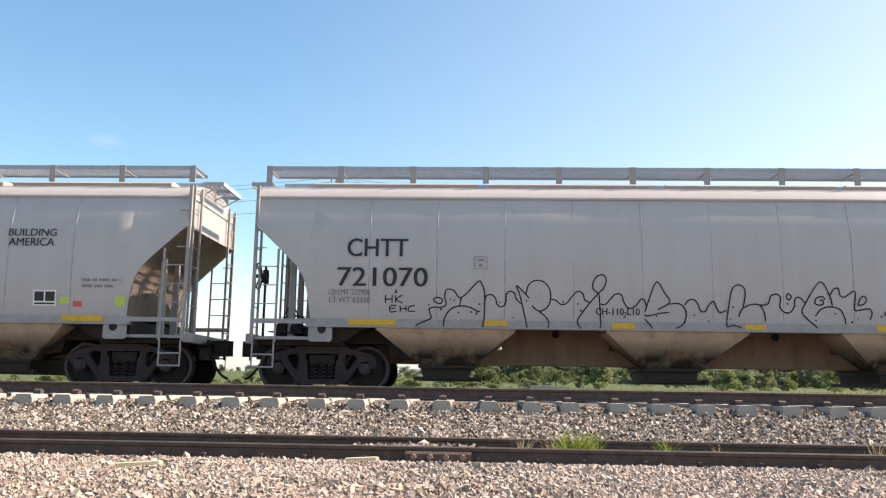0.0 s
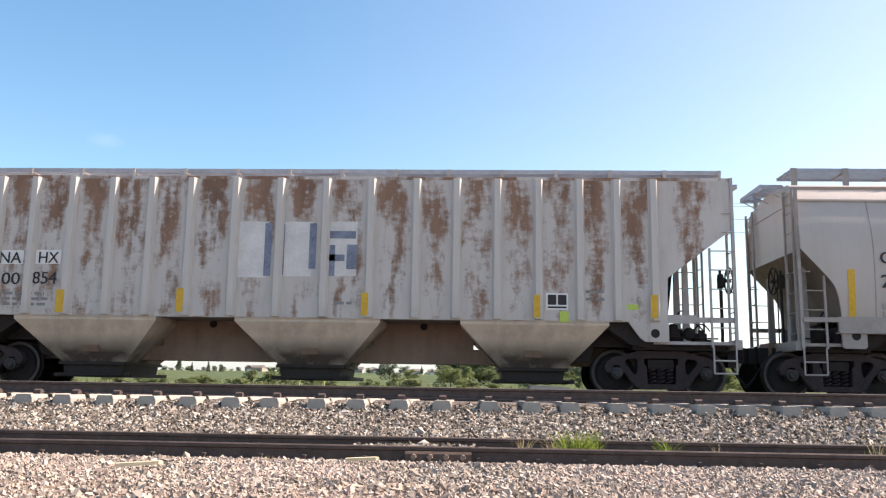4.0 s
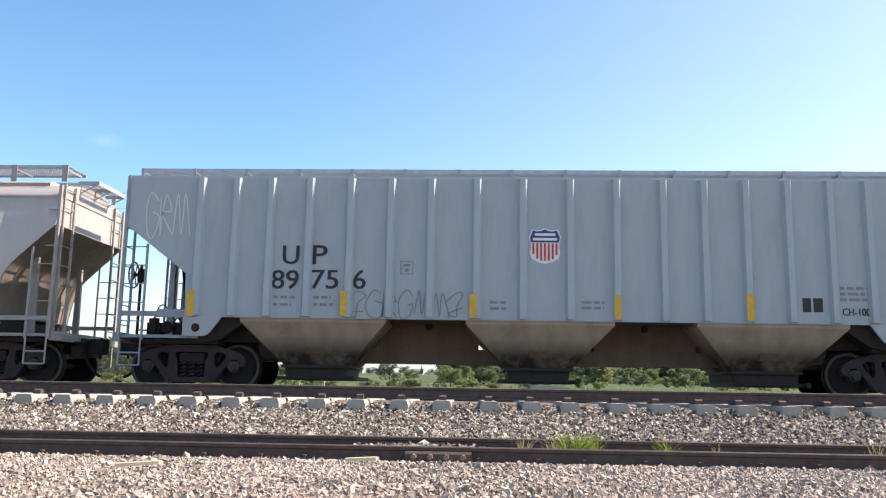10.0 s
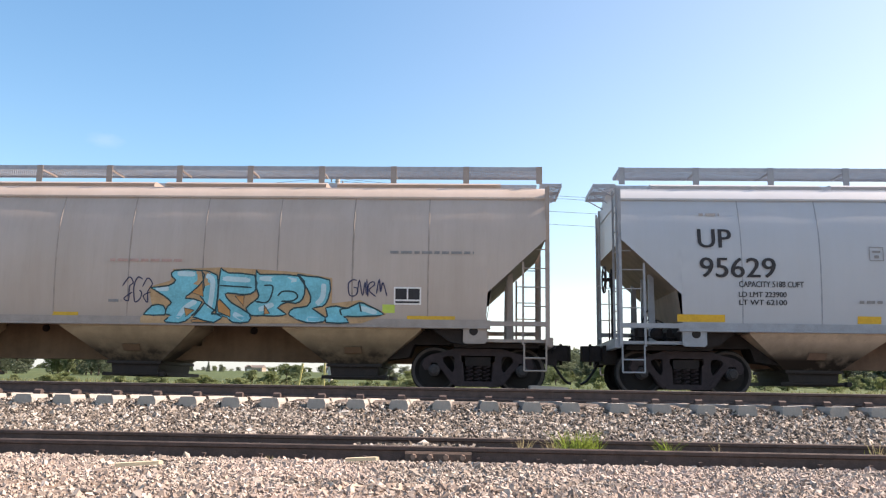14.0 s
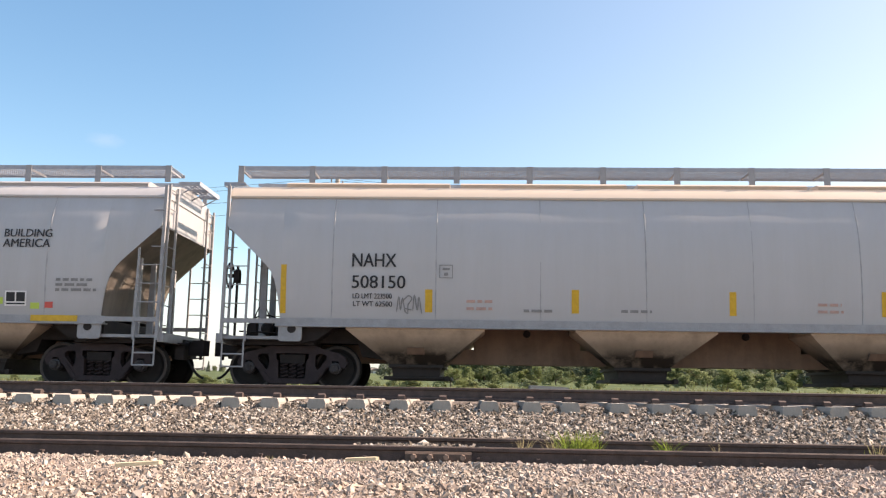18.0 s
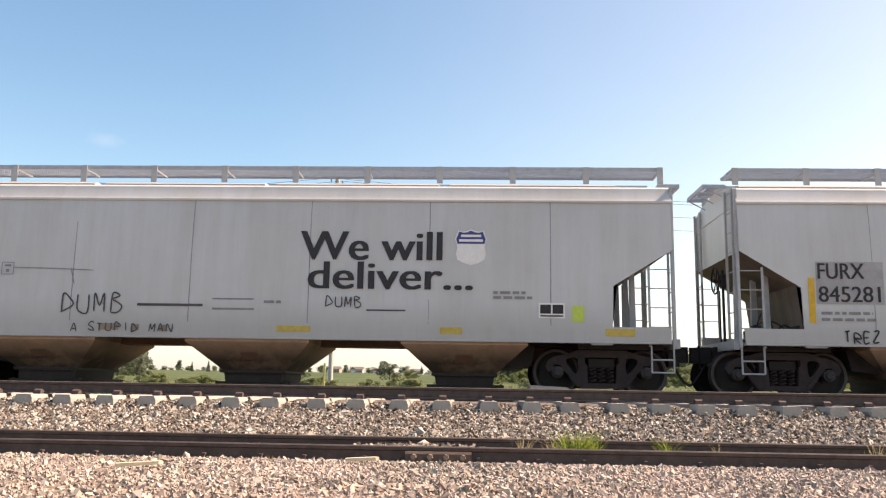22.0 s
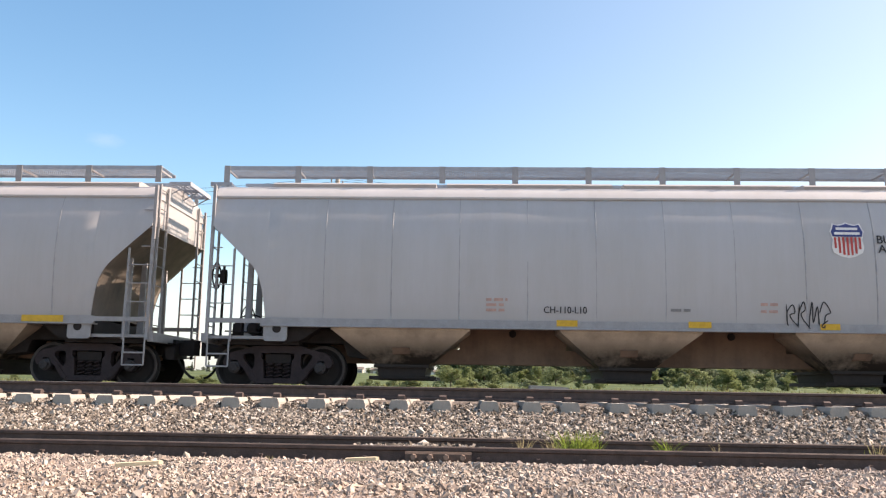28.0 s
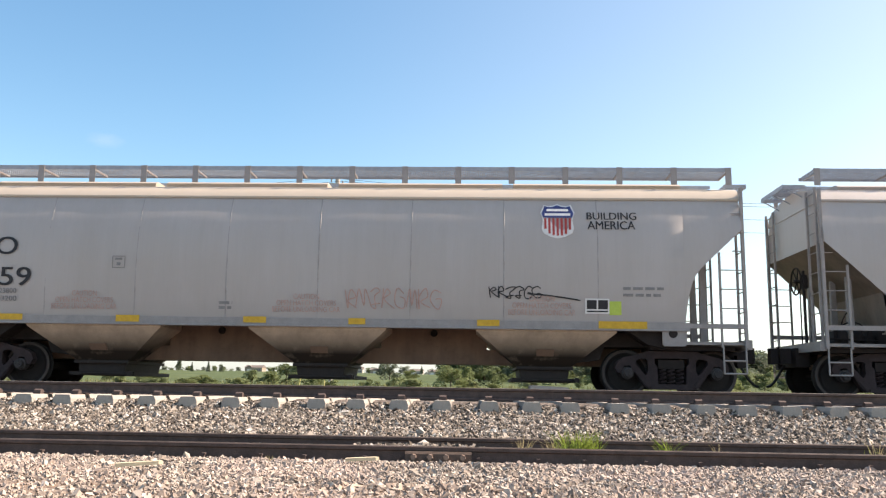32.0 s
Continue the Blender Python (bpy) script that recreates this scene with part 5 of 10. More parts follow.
CYAN = plain("cyan_spray", (0.12, 0.47, 0.55), 0.6, 0.0, 0.35, 3.0)
CRIMSON = plain("red_spray", (0.45, 0.085, 0.055), 0.6, 0.0, 0.25, 4.0)
PINK = plain("pink_marker", (0.50, 0.25, 0.24), 0.7, 0.0, 0.2, 8.0)


# ---- the train ----

c = hopper_car("round", -13.75, GREY, "grey covered hopper car with a striped shield emblem", seed=2, seams=12, pitch=1.32, shift=-0.25)
shield(c, 3.34, 2.69, 4.13, 3.35)
placard(c, 4.95, 1.59, 5.42, 1.9)
plates(c, "sticker", LIME, (5.49, 1.65, 5.69, 1.76), (6.6, 1.6, 6.8, 1.8))
plates(c, "sticker", RED, (5.76, 1.58, 5.94, 1.69))
plates(c, "reflector", YELLOW, (5.56, 1.3, 6.38, 1.42))
bars(c, FAINT, (5.92, 1.93, 6.73, 2.17))
words(c, INK, ("BUILDING", 4.35, 2.98, 5.33, 3.13), ("AMERICA", 4.37, 2.78, 5.3, 2.94))

c = hopper_car("round", 4, GREY, "light grey covered hopper car with black line graffiti along its foot", seed=3, seams=12, pitch=1.32, shift=-0.2)
outline_box(c, FAINT, -4.1, 2.39, -3.84, 2.64)
shield(c, 3.77, 2.65, 4.45, 3.35)
placard(c, 5.07, 1.58, 5.51, 1.88)
plates(c, "sticker", LIME, (5.53, 1.58, 5.75, 1.86))
plates(c, "reflector", YELLOW, (-6.52, 1.29, -5.61, 1.41), (-3.9, 1.3, -3.45, 1.41), (-1.45, 1.28, -1.02, 1.39), (1.05, 1.29, 1.44, 1.39), (3.49, 1.29, 3.83, 1.4), (5.59, 1.28, 6.54, 1.39))
bars(c, FAINT, (6.07, 1.88, 6.95, 2.16))
speckle(c, INK, -5, 1.44, 4.36, 1.81, 46, 5)
words(c, INK, ("CHTT", -6.57, 2.62, -5.39, 2.98), ("721070", -6.75, 2.04, -5, 2.41), ("CH-110-L10", -1.76, 1.54, -0.93, 1.67), ("BUILDING", 4.67, 2.96, 5.64, 3.12), ("AMERICA", 4.68, 2.77, 5.63, 2.92))
words(c, FAINT, ("LD LMT 222900", -6.92, 1.87, -6.12, 1.98), ("LT WT 63100", -6.91, 1.72, -6.11, 1.83))
scrawl(c, INK, 0.022, [(-5.81, 1.88), (-5.81, 1.71)], [(-5.68, 1.88), (-5.68, 1.72)], [(-5.81, 1.79), (-5.68, 1.8)], [(-5.62, 1.88), (-5.61, 1.72)], [(-5.48, 1.88), (-5.6, 1.79), (-5.47, 1.72)], [(-5.59, 1.67), (-5.71, 1.67), (-5.71, 1.55), (-5.58, 1.57)], [(-5.71, 1.62), (-5.61, 1.62)], [(-5.52, 1.67), (-5.52, 1.55)], [(-5.41, 1.68), (-5.41, 1.56)], [(-5.52, 1.61), (-5.41, 1.62)], [(-5.23, 1.68), (-5.35, 1.65), (-5.35, 1.57), (-5.23, 1.57)], [(-5.64, 1.93), (-5.59, 1.93), (-5.62, 1.98)], proud=0.017)
scrawl(c, INK, 0.026, [(-5.22, 1.26), (-5.17, 1.32), (-4.99, 1.4), (-4.92, 1.46), (-4.96, 1.6), (-4.88, 1.65), (-4.72, 1.65), (-4.63, 1.71), (-4.66, 1.84), (-4.64, 1.97), (-4.58, 2), (-4.48, 1.97), (-4.34, 1.84), (-4.03, 2.14), (-3.96, 2.13), (-3.89, 1.92), (-3.9, 1.45), (-3.93, 1.25)], [(-4.68, 1.24), (-4.66, 1.44), (-4.55, 1.61), (-4.37, 1.68), (-4.19, 1.66), (-4.04, 1.58), (-4.06, 1.51)], [(-4.05, 1.58), (-3.97, 1.58)], [(-4.34, 1.84), (-4.37, 1.69)], [(-3.89, 1.78), (-3.85, 1.88), (-3.76, 1.9), (-3.68, 1.83), (-3.65, 1.72), (-3.57, 1.67), (-3.49, 1.73), (-3.47, 1.91), (-3.4, 1.97), (-3.31, 1.93), (-3.29, 1.84), (-3.19, 1.73)], proud=0.015)
scrawl(c, INK, 0.026, [(-3.07, 1.26), (-3.14, 1.6), (-3.21, 1.89), (-3.28, 2.08), (-3.16, 1.98), (-3.03, 1.84)], [(-3.09, 1.93), (-3.05, 2.09), (-2.93, 2.18), (-2.76, 2.16), (-2.64, 2.01), (-2.63, 1.79), (-2.71, 1.65), (-2.85, 1.6), (-2.98, 1.7)], [(-2.85, 1.6), (-2.71, 1.48), (-2.66, 1.39), (-2.67, 1.27)], [(-2.63, 1.83), (-2.53, 1.81), (-2.42, 1.73), (-2.31, 1.76), (-2.22, 1.88), (-2.11, 1.98), (-2.01, 1.94), (-1.97, 1.82), (-1.88, 1.78)], [(-4.88, 1.8), (-4.81, 1.84), (-4.71, 1.8), (-4.74, 1.72), (-4.85, 1.75), (-4.88, 1.8)], proud=0.015)
scrawl(c, INK, 0.026, [(-1.71, 1.95), (-1.81, 2.03), (-1.81, 2.16), (-1.73, 2.28), (-1.61, 2.3), (-1.56, 2.2), (-1.61, 2.05), (-1.71, 1.95), (-1.92, 1.71), (-2.11, 1.42), (-2.04, 1.27)], [(-1.7, 1.94), (-1.68, 1.66), (-1.67, 1.41), (-1.68, 1.28)], [(-1.67, 1.75), (-1.58, 1.74), (-1.47, 1.86), (-1.38, 1.94), (-1.27, 1.92), (-1.23, 1.79), (-1.13, 1.67), (-1, 1.72), (-0.91, 1.84), (-0.84, 1.83), (-0.81, 1.72)], proud=0.015)
scrawl(c, INK, 0.026, [(-0.83, 1.6), (-0.74, 1.88), (-0.6, 2.18), (-0.45, 1.96), (-0.36, 1.83), (-0.42, 1.74), (-0.59, 1.65)], [(-0.84, 1.55), (-0.77, 1.53), (-0.56, 1.58), (-0.37, 1.6)], [(-0.36, 1.76), (-0.2, 1.77), (-0.08, 1.69), (-0.05, 1.53), (-0.12, 1.37), (-0.26, 1.3)], [(-0.83, 1.47), (-0.68, 1.29)], [(-0.08, 1.74), (-0.01, 1.83), (0.09, 1.85), (0.17, 1.77), (0.22, 1.64), (0.31, 1.63), (0.38, 1.75), (0.47, 1.82), (0.52, 1.7), (0.59, 1.61), (0.71, 1.66)], proud=0.015)
scrawl(c, INK, 0.026, [(0.71, 1.44), (0.76, 1.79), (0.82, 2.06), (0.94, 2.14), (1.04, 2.08), (1.06, 1.94), (1.02, 1.71)], [(0.71, 1.44), (0.71, 1.34), (0.82, 1.37), (0.98, 1.33)], [(0.94, 1.53), (1, 1.68), (1.18, 1.77), (1.34, 1.75), (1.42, 1.6), (1.44, 1.45)], [(1.3, 1.76), (1.48, 1.78), (1.54, 1.93), (1.64, 1.97), (1.72, 1.91), (1.71, 1.73), (1.79, 1.63), (1.9, 1.63), (1.98, 1.75), (1.99, 1.88), (2.08, 1.91), (2.19, 1.79)], [(1.83, 1.91), (1.86, 1.98), (1.92, 1.93), (1.88, 1.86), (1.83, 1.91)], proud=0.015)
scrawl(c, INK, 0.026, [(2.4, 1.33), (2.26, 1.47), (2.13, 1.61), (2.16, 1.76), (2.46, 2.21), (2.64, 1.94), (2.68, 1.76)], [(2.39, 1.59), (2.48, 1.7), (2.65, 1.74), (2.83, 1.69), (2.91, 1.53), (2.93, 1.41)], [(2.64, 1.95), (2.71, 2.07), (2.8, 2.09), (2.83, 1.96), (2.92, 1.93), (3.11, 2.04), (3.1, 1.7), (3.21, 1.69), (3.37, 1.71), (3.42, 1.63), (3.38, 1.5)], [(2.45, 1.85), (2.5, 1.87), (2.51, 1.79), (2.43, 1.77), (2.36, 1.81), (2.39, 1.9), (2.5, 1.93), (2.55, 1.87)], [(3.16, 1.77), (3.2, 1.89), (3.27, 1.95), (3.32, 1.89), (3.27, 1.8), (3.16, 1.77)], [(3.65, 1.58), (3.68, 1.66), (3.77, 1.65), (3.87, 1.77), (4.05, 1.74), (4.08, 1.51)], proud=0.015)

c = hopper_car("round", 21.75, TAN, "dirty tan-brown covered hopper car with pale sprayed letters", hopper=(0.36,0.28,0.21), soot=0.45, grime=0.6, eave=(0.34,0.28,0.22), rust=0.26, rust_color=(0.22,0.13,0.07), seed=4, shift=-0.15)
plates(c, "patch", FADED, (-6.67, 2.3, -5.56, 2.6), (-6.66, 1.83, -5.55, 2.12))
plates(c, "reflector", YELLOW, (-5.98, 1.27, -5.71, 1.4), (-1.67, 1.27, -1.21, 1.4), (0.9, 1.27, 1.37, 1.38), (3.08, 1.28, 3.34, 1.39), (5.58, 1.27, 5.97, 1.39))
placard(c, 4.73, 1.54, 5.16, 1.84)
bars(c, FAINT, (-6.63, 1.52, -5.58, 1.8))
scribble(c, SOFTINK, -8.05, 3.13, -7.65, 3.34, 11, width=0.018, letters=3)
scribble(c, SOFTINK, -7.78, 2.86, -7.38, 3.10, 12, width=0.018, letters=3)
scribble(c, SOFTINK, -7.12, 2.48, -6.86, 2.76, 13, width=0.018, letters=3)
speckle(c, SOFTINK, -7.9, 2.6, -7.2, 3.3, 14, 9)
sprayed(c, TANSPRAY, None, 0, [(-5.43, 1.33), (-5.18, 1.65), (-5.13, 2.1), (-4.89, 2.39), (-4.57, 2.26), (-4.29, 1.97), (-4.28, 1.77), (-4.05, 1.57), (-4.06, 1.26)], [(-3.54, 1.3), (-3.54, 1.69), (-3.61, 2.09), (-3.39, 2.35), (-3.13, 2.23), (-2.95, 2.31), (-2.83, 2.06), (-2.6, 1.85), (-2.34, 1.57), (-2.36, 1.3)], [(-2.3, 1.3), (-2.3, 1.6), (-2.45, 2.3), (-2.08, 2.32), (-1.72, 2.4), (-1.61, 2.19), (-1.36, 2.01), (-1.13, 1.59), (-1.2, 1.41)], proud=0.0105, bend=2)
words(c, INK, ("C", -6.6, 2.31, -6.41, 2.55), ("M", -6.27, 2.31, -6.02, 2.55), ("O", -5.92, 2.31, -5.7, 2.55), ("200112", -6.64, 1.84, -5.6, 2.09))
scrawl(c, BROWNINK, 0.03, [(-5.43, 1.33), (-5.18, 1.65), (-5.13, 2.1), (-4.89, 2.39), (-4.57, 2.26), (-4.29, 1.97), (-4.28, 1.77), (-4.54, 1.69), (-4.92, 1.73)], [(-4.61, 1.67), (-4.58, 1.27)], [(-4.54, 2.21), (-4.21, 2.4), (-3.75, 2.28)], [(-4.28, 1.77), (-4.05, 1.57), (-4.06, 1.26)], [(-3.54, 1.3), (-3.54, 1.69), (-3.61, 2.09), (-3.39, 2.35), (-3.13, 2.23), (-3.08, 1.92)], [(-3.09, 2.23), (-2.95, 2.31), (-2.83, 2.06), (-2.73, 2.2), (-2.45, 2.34), (-2.22, 2.24), (-2.08, 2.32), (-1.95, 2.43), (-1.72, 2.4), (-1.61, 2.19), (-1.36, 2.01), (-1.23, 2.22), (-1.01, 2.15), (-1, 1.94), (-1.29, 1.97)])
scrawl(c, BROWNINK, 0.03, [(-2.99, 1.68), (-2.63, 1.77), (-2.34, 1.57), (-2.36, 1.3)], [(-2.61, 1.88), (-2.29, 2), (-2.07, 2.11), (-1.96, 1.86), (-2.02, 1.65), (-1.93, 1.33)], [(-1.74, 1.83), (-1.57, 1.97), (-1.29, 1.87), (-1.13, 1.59), (-1.2, 1.41)], [(-2.94, 2.13), (-2.8, 1.99), (-2.73, 2.12), (-2.76, 1.93)], [(-2.27, 2.28), (-2.15, 2.16), (-2.08, 2.32)])
scrawl(c, TANSPRAY, 0.10, [(-0.34, 1.38), (-0.18, 1.69), (0.1, 1.77), (-0.08, 1.94), (-0.01, 2.27), (0.24, 2.32), (0.27, 1.91), (0.44, 2.2), (0.62, 2.09), (1, 2.27), (1.12, 2.1), (1.37, 2.31), (1.4, 1.92), (1.73, 2.13), (2.01, 2.18), (2.08, 2.39), (2.47, 2.36), (2.47, 2.14), (2.26, 1.93), (2.44, 1.57), (2.58, 1.61), (2.37, 1.32)], [(3.45, 1.36), (3.53, 2.01), (3.49, 2.25), (3.75, 2.32), (3.98, 2.15), (4.2, 2.25), (4.5, 2.33), (4.81, 2.3), (5.12, 2.15), (5.19, 1.78), (4.94, 1.42), (4.64, 1.32), (4.49, 1.71), (4.57, 2.01), (4.88, 2.07)], proud=0.017)
scrawl(c, TANSPRAY, 0.10, [(3.67, 2.25), (3.79, 1.4), (4.11, 1.35), (4.16, 1.71), (3.98, 2.07)], proud=0.017)
scrawl(c, BROWNINK, 0.025, [(-0.35, 1.39), (-0.19, 1.7), (0.09, 1.78), (-0.09, 1.95), (-0.02, 2.28), (0.22, 2.33), (0.26, 1.92), (0.43, 2.21), (0.61, 2.1), (0.99, 2.29), (1.11, 2.11), (1.36, 2.32), (1.39, 1.93), (1.72, 2.14), (2, 2.19), (2.07, 2.4), (2.46, 2.37), (2.46, 2.15), (2.25, 1.94), (2.43, 1.58), (2.57, 1.62), (2.36, 1.34)], [(0.1, 1.39), (0.17, 1.6), (0.44, 1.65), (0.62, 1.43)], [(0.62, 1.71), (0.94, 1.83), (1.22, 1.61), (1.18, 1.29)], [(1.32, 1.71), (1.58, 1.44), (1.83, 1.29)], [(1.57, 1.86), (1.85, 1.79), (2.07, 1.69), (2.28, 1.72), (2.36, 1.51)], proud=0.019)
scrawl(c, BROWNINK, 0.025, [(3.44, 1.37), (3.52, 2.02), (3.48, 2.26), (3.74, 2.34), (3.97, 2.16), (4.19, 2.26), (4.49, 2.34), (4.8, 2.31), (5.1, 2.16), (5.18, 1.8), (4.93, 1.44), (4.63, 1.33), (4.48, 1.72), (4.56, 2.02), (4.86, 2.08)], [(3.66, 2.26), (3.77, 1.41), (4.1, 1.37), (4.15, 1.72), (3.97, 2.08)], [(5.27, 2.23), (5.21, 1.87), (5.65, 1.79), (5.71, 1.35), (5.25, 1.43)], proud=0.019)
scrawl(c, FADED, 0.032, [(-0.38, 1.42), (-0.22, 1.73), (0.06, 1.81), (-0.12, 1.98), (-0.06, 2.31), (0.19, 2.36), (0.23, 1.95), (0.4, 2.24), (0.58, 2.14), (0.96, 2.32), (1.08, 2.14), (1.33, 2.35), (1.36, 1.96), (1.68, 2.18), (1.97, 2.22), (2.04, 2.43), (2.43, 2.4), (2.43, 2.18), (2.22, 1.97), (2.4, 1.62), (2.54, 1.65), (2.33, 1.37)], [(0.07, 1.42), (0.14, 1.63), (0.41, 1.68), (0.59, 1.46)], [(0.59, 1.74), (0.91, 1.86), (1.19, 1.64), (1.15, 1.32)], [(1.29, 1.75), (1.54, 1.47), (1.8, 1.32)], [(1.54, 1.89), (1.82, 1.82), (2.04, 1.72), (2.25, 1.75), (2.33, 1.54)], proud=0.021)
scrawl(c, FADED, 0.032, [(3.41, 1.4), (3.49, 2.05), (3.45, 2.29), (3.71, 2.37), (3.93, 2.19), (4.16, 2.29), (4.46, 2.37), (4.77, 2.34), (5.07, 2.19), (5.14, 1.83), (4.9, 1.47), (4.6, 1.36), (4.45, 1.75), (4.53, 2.05), (4.83, 2.12)], [(3.63, 2.29), (3.74, 1.44), (4.07, 1.4), (4.11, 1.75), (3.93, 2.11)], [(5.23, 2.27), (5.18, 1.9), (5.61, 1.83), (5.68, 1.39), (5.22, 1.46)], proud=0.021)

c = hopper_car("round", 39.5, COOL, "light grey covered hopper car with silver and black graffiti letters", seed=5, seams=12, pitch=1.32)
outline_box(c, FAINT, -4.09, 2.39, -3.82, 2.64)
shield(c, 3.79, 2.66, 4.45, 3.36)
placard(c, 5.09, 1.59, 5.53, 1.88)
plates(c, "sticker", LIME, (5.55, 1.54, 5.77, 1.89))
plates(c, "reflector", YELLOW, (-6.51, 1.31, -5.68, 1.44), (-3.76, 1.31, -3.4, 1.42), (-1.44, 1.3, -1.02, 1.42), (3.44, 1.3, 3.82, 1.42), (5.71, 1.28, 6.56, 1.41))
tag_word(c, "TREBS", -5.48, 1.38, -2.53, 2.09, GREYFILL, PALEINK, seed=21, fat=0.05, edge=0.05)
scribble(c, INK, -1.05, 1.76, -0.34, 2.06, 23, letters=4)
scribble(c, FAINTORANGE, 2.78, 1.59, 4.93, 2.25, 24, letters=7)
scribble(c, GREY_PATCH, -2.05, 1.73, -0.98, 2.3, 25, letters=4)
scribble(c, GREY_PATCH, -8.05, 2.82, -7.2, 3.49, 26, letters=3)
bars(c, FAINT, (6.09, 1.88, 6.94, 2.16))
words(c, INK, ("CHTT", -6.57, 2.62, -5.36, 3), ("721588", -6.74, 2.06, -5.01, 2.43), ("BUILDING", 4.67, 2.97, 5.63, 3.12), ("AMERICA", 4.67, 2.77, 5.62, 2.93), ("CH-110-L10", -1.74, 1.54, -0.91, 1.67))
words(c, FAINT, ("LD LMT 223000", -6.92, 1.88, -6.07, 1.99), ("LT WT 63000", -6.91, 1.72, -6.06, 1.83))
sprayed(c, PALEINK, PALEINK, 0.13, [(0.2, 2.06), (0.32, 2.19), (0.44, 2.12), (0.47, 1.99), (0.58, 2.12), (0.72, 2.07), (0.74, 1.88), (0.72, 1.59), (0.74, 1.35), (0.68, 1.26), (0.49, 1.27), (0.3, 1.25), (0.01, 1.25), (-0.16, 1.32), (-0.25, 1.42), (-0.04, 1.52), (0.08, 1.63), (0.16, 1.85)], [(0.75, 2), (0.85, 2.12), (0.97, 2.13), (1.04, 2.03), (1.14, 2.12), (1.28, 2.1), (1.35, 1.98), (1.33, 1.5), (1.48, 1.43), (1.46, 1.31), (1.31, 1.26), (0.88, 1.26), (0.75, 1.35)], [(1.37, 1.98), (1.48, 2.1), (1.74, 2.14), (1.89, 2.08), (1.9, 1.91), (1.8, 1.78), (1.91, 1.67), (1.95, 1.48), (1.91, 1.31), (1.74, 1.26), (1.48, 1.27), (1.49, 1.43), (1.37, 1.54)], [(1.91, 2.01), (1.95, 2.12), (2.1, 2.17), (2.22, 2.1), (2.21, 1.92), (2.09, 1.83), (2.27, 1.77), (2.18, 1.65), (2.32, 1.55), (2.34, 1.37), (2.22, 1.27), (1.94, 1.27), (1.97, 1.51), (1.9, 1.72)], [(2.23, 2.01), (2.34, 2.15), (2.56, 2.19), (2.7, 2.09), (2.74, 1.9), (2.63, 1.73), (2.85, 1.71), (2.93, 1.52), (2.87, 1.33), (2.72, 1.28), (2.49, 1.38), (2.38, 1.27), (2.35, 1.37), (2.36, 1.61), (2.28, 1.77)], proud=0.0075)
sprayed(c, INK, None, 0, [(-0.26, 1.41), (-0.03, 1.54), (0.06, 1.65), (0.09, 2.01), (0.22, 2.07), (0.17, 1.82), (0.11, 1.58), (-0.07, 1.46), (0.01, 1.25), (-0.16, 1.24)], proud=0.012)
sprayed(c, SILVER, INK, 0.05, [(0.2, 2.06), (0.32, 2.19), (0.44, 2.12), (0.47, 1.99), (0.58, 2.12), (0.72, 2.07), (0.74, 1.88), (0.72, 1.59), (0.74, 1.35), (0.68, 1.26), (0.49, 1.27), (0.3, 1.25), (0.01, 1.25), (-0.16, 1.32), (-0.25, 1.42), (-0.04, 1.52), (0.08, 1.63), (0.16, 1.85)], [(0.75, 2), (0.85, 2.12), (0.97, 2.13), (1.04, 2.03), (1.14, 2.12), (1.28, 2.1), (1.35, 1.98), (1.33, 1.5), (1.48, 1.43), (1.46, 1.31), (1.31, 1.26), (0.88, 1.26), (0.75, 1.35)], [(1.37, 1.98), (1.48, 2.1), (1.74, 2.14), (1.89, 2.08), (1.9, 1.91), (1.8, 1.78), (1.91, 1.67), (1.95, 1.48), (1.91, 1.31), (1.74, 1.26), (1.48, 1.27), (1.49, 1.43), (1.37, 1.54)], [(1.91, 2.01), (1.95, 2.12), (2.1, 2.17), (2.22, 2.1), (2.21, 1.92), (2.09, 1.83), (2.27, 1.77), (2.18, 1.65), (2.32, 1.55), (2.34, 1.37), (2.22, 1.27), (1.94, 1.27), (1.97, 1.51), (1.9, 1.72)], [(2.23, 2.01), (2.34, 2.15), (2.56, 2.19), (2.7, 2.09), (2.74, 1.9), (2.63, 1.73), (2.85, 1.71), (2.93, 1.52), (2.87, 1.33), (2.72, 1.28), (2.49, 1.38), (2.38, 1.27), (2.35, 1.37), (2.36, 1.61), (2.28, 1.77)])
scrawl(c, INK, 0.03, [(0.45, 1.99), (0.44, 1.63), (0.44, 1.27)], [(0.38, 1.78), (0.52, 1.77)], [(1.04, 1.9), (1.04, 1.57)], [(0.96, 1.7), (1.13, 1.7)], [(1.64, 1.93), (1.63, 1.49)], [(1.55, 1.76), (1.78, 1.76)], [(1.55, 1.49), (1.78, 1.5)], [(2.04, 1.84), (2.2, 1.87)], [(2.03, 1.57), (2.18, 1.6)], [(2.46, 1.9), (2.47, 1.37)], proud=0.022)

c = hopper_car("round", 57.21, BRIGHT, "light grey covered hopper car with dark green and purple graffiti", seed=6, shift=0.05)
outline_box(c, FAINT, -5.38, 2.28, -5.11, 2.54)
shield(c, 5.11, 3.02, 5.8, 3.72)
plates(c, "reflector", YELLOW, (-7.18, 1.55, -7.07, 2.47), (-4.28, 1.58, -4.13, 2.01), (-1.44, 1.57, -1.35, 2.01), (1.33, 1.54, 1.48, 1.99), (4.19, 1.55, 4.31, 1.99), (7.11, 1.56, 7.24, 2.44))
placard(c, 5.12, 1.57, 5.53, 1.85)
plates(c, "sticker", LIME, (5.59, 1.52, 5.84, 1.81))
scribble(c, GREYFILL, -5.1, 1.58, -4.3, 1.92, 32, width=0.03, letters=4)
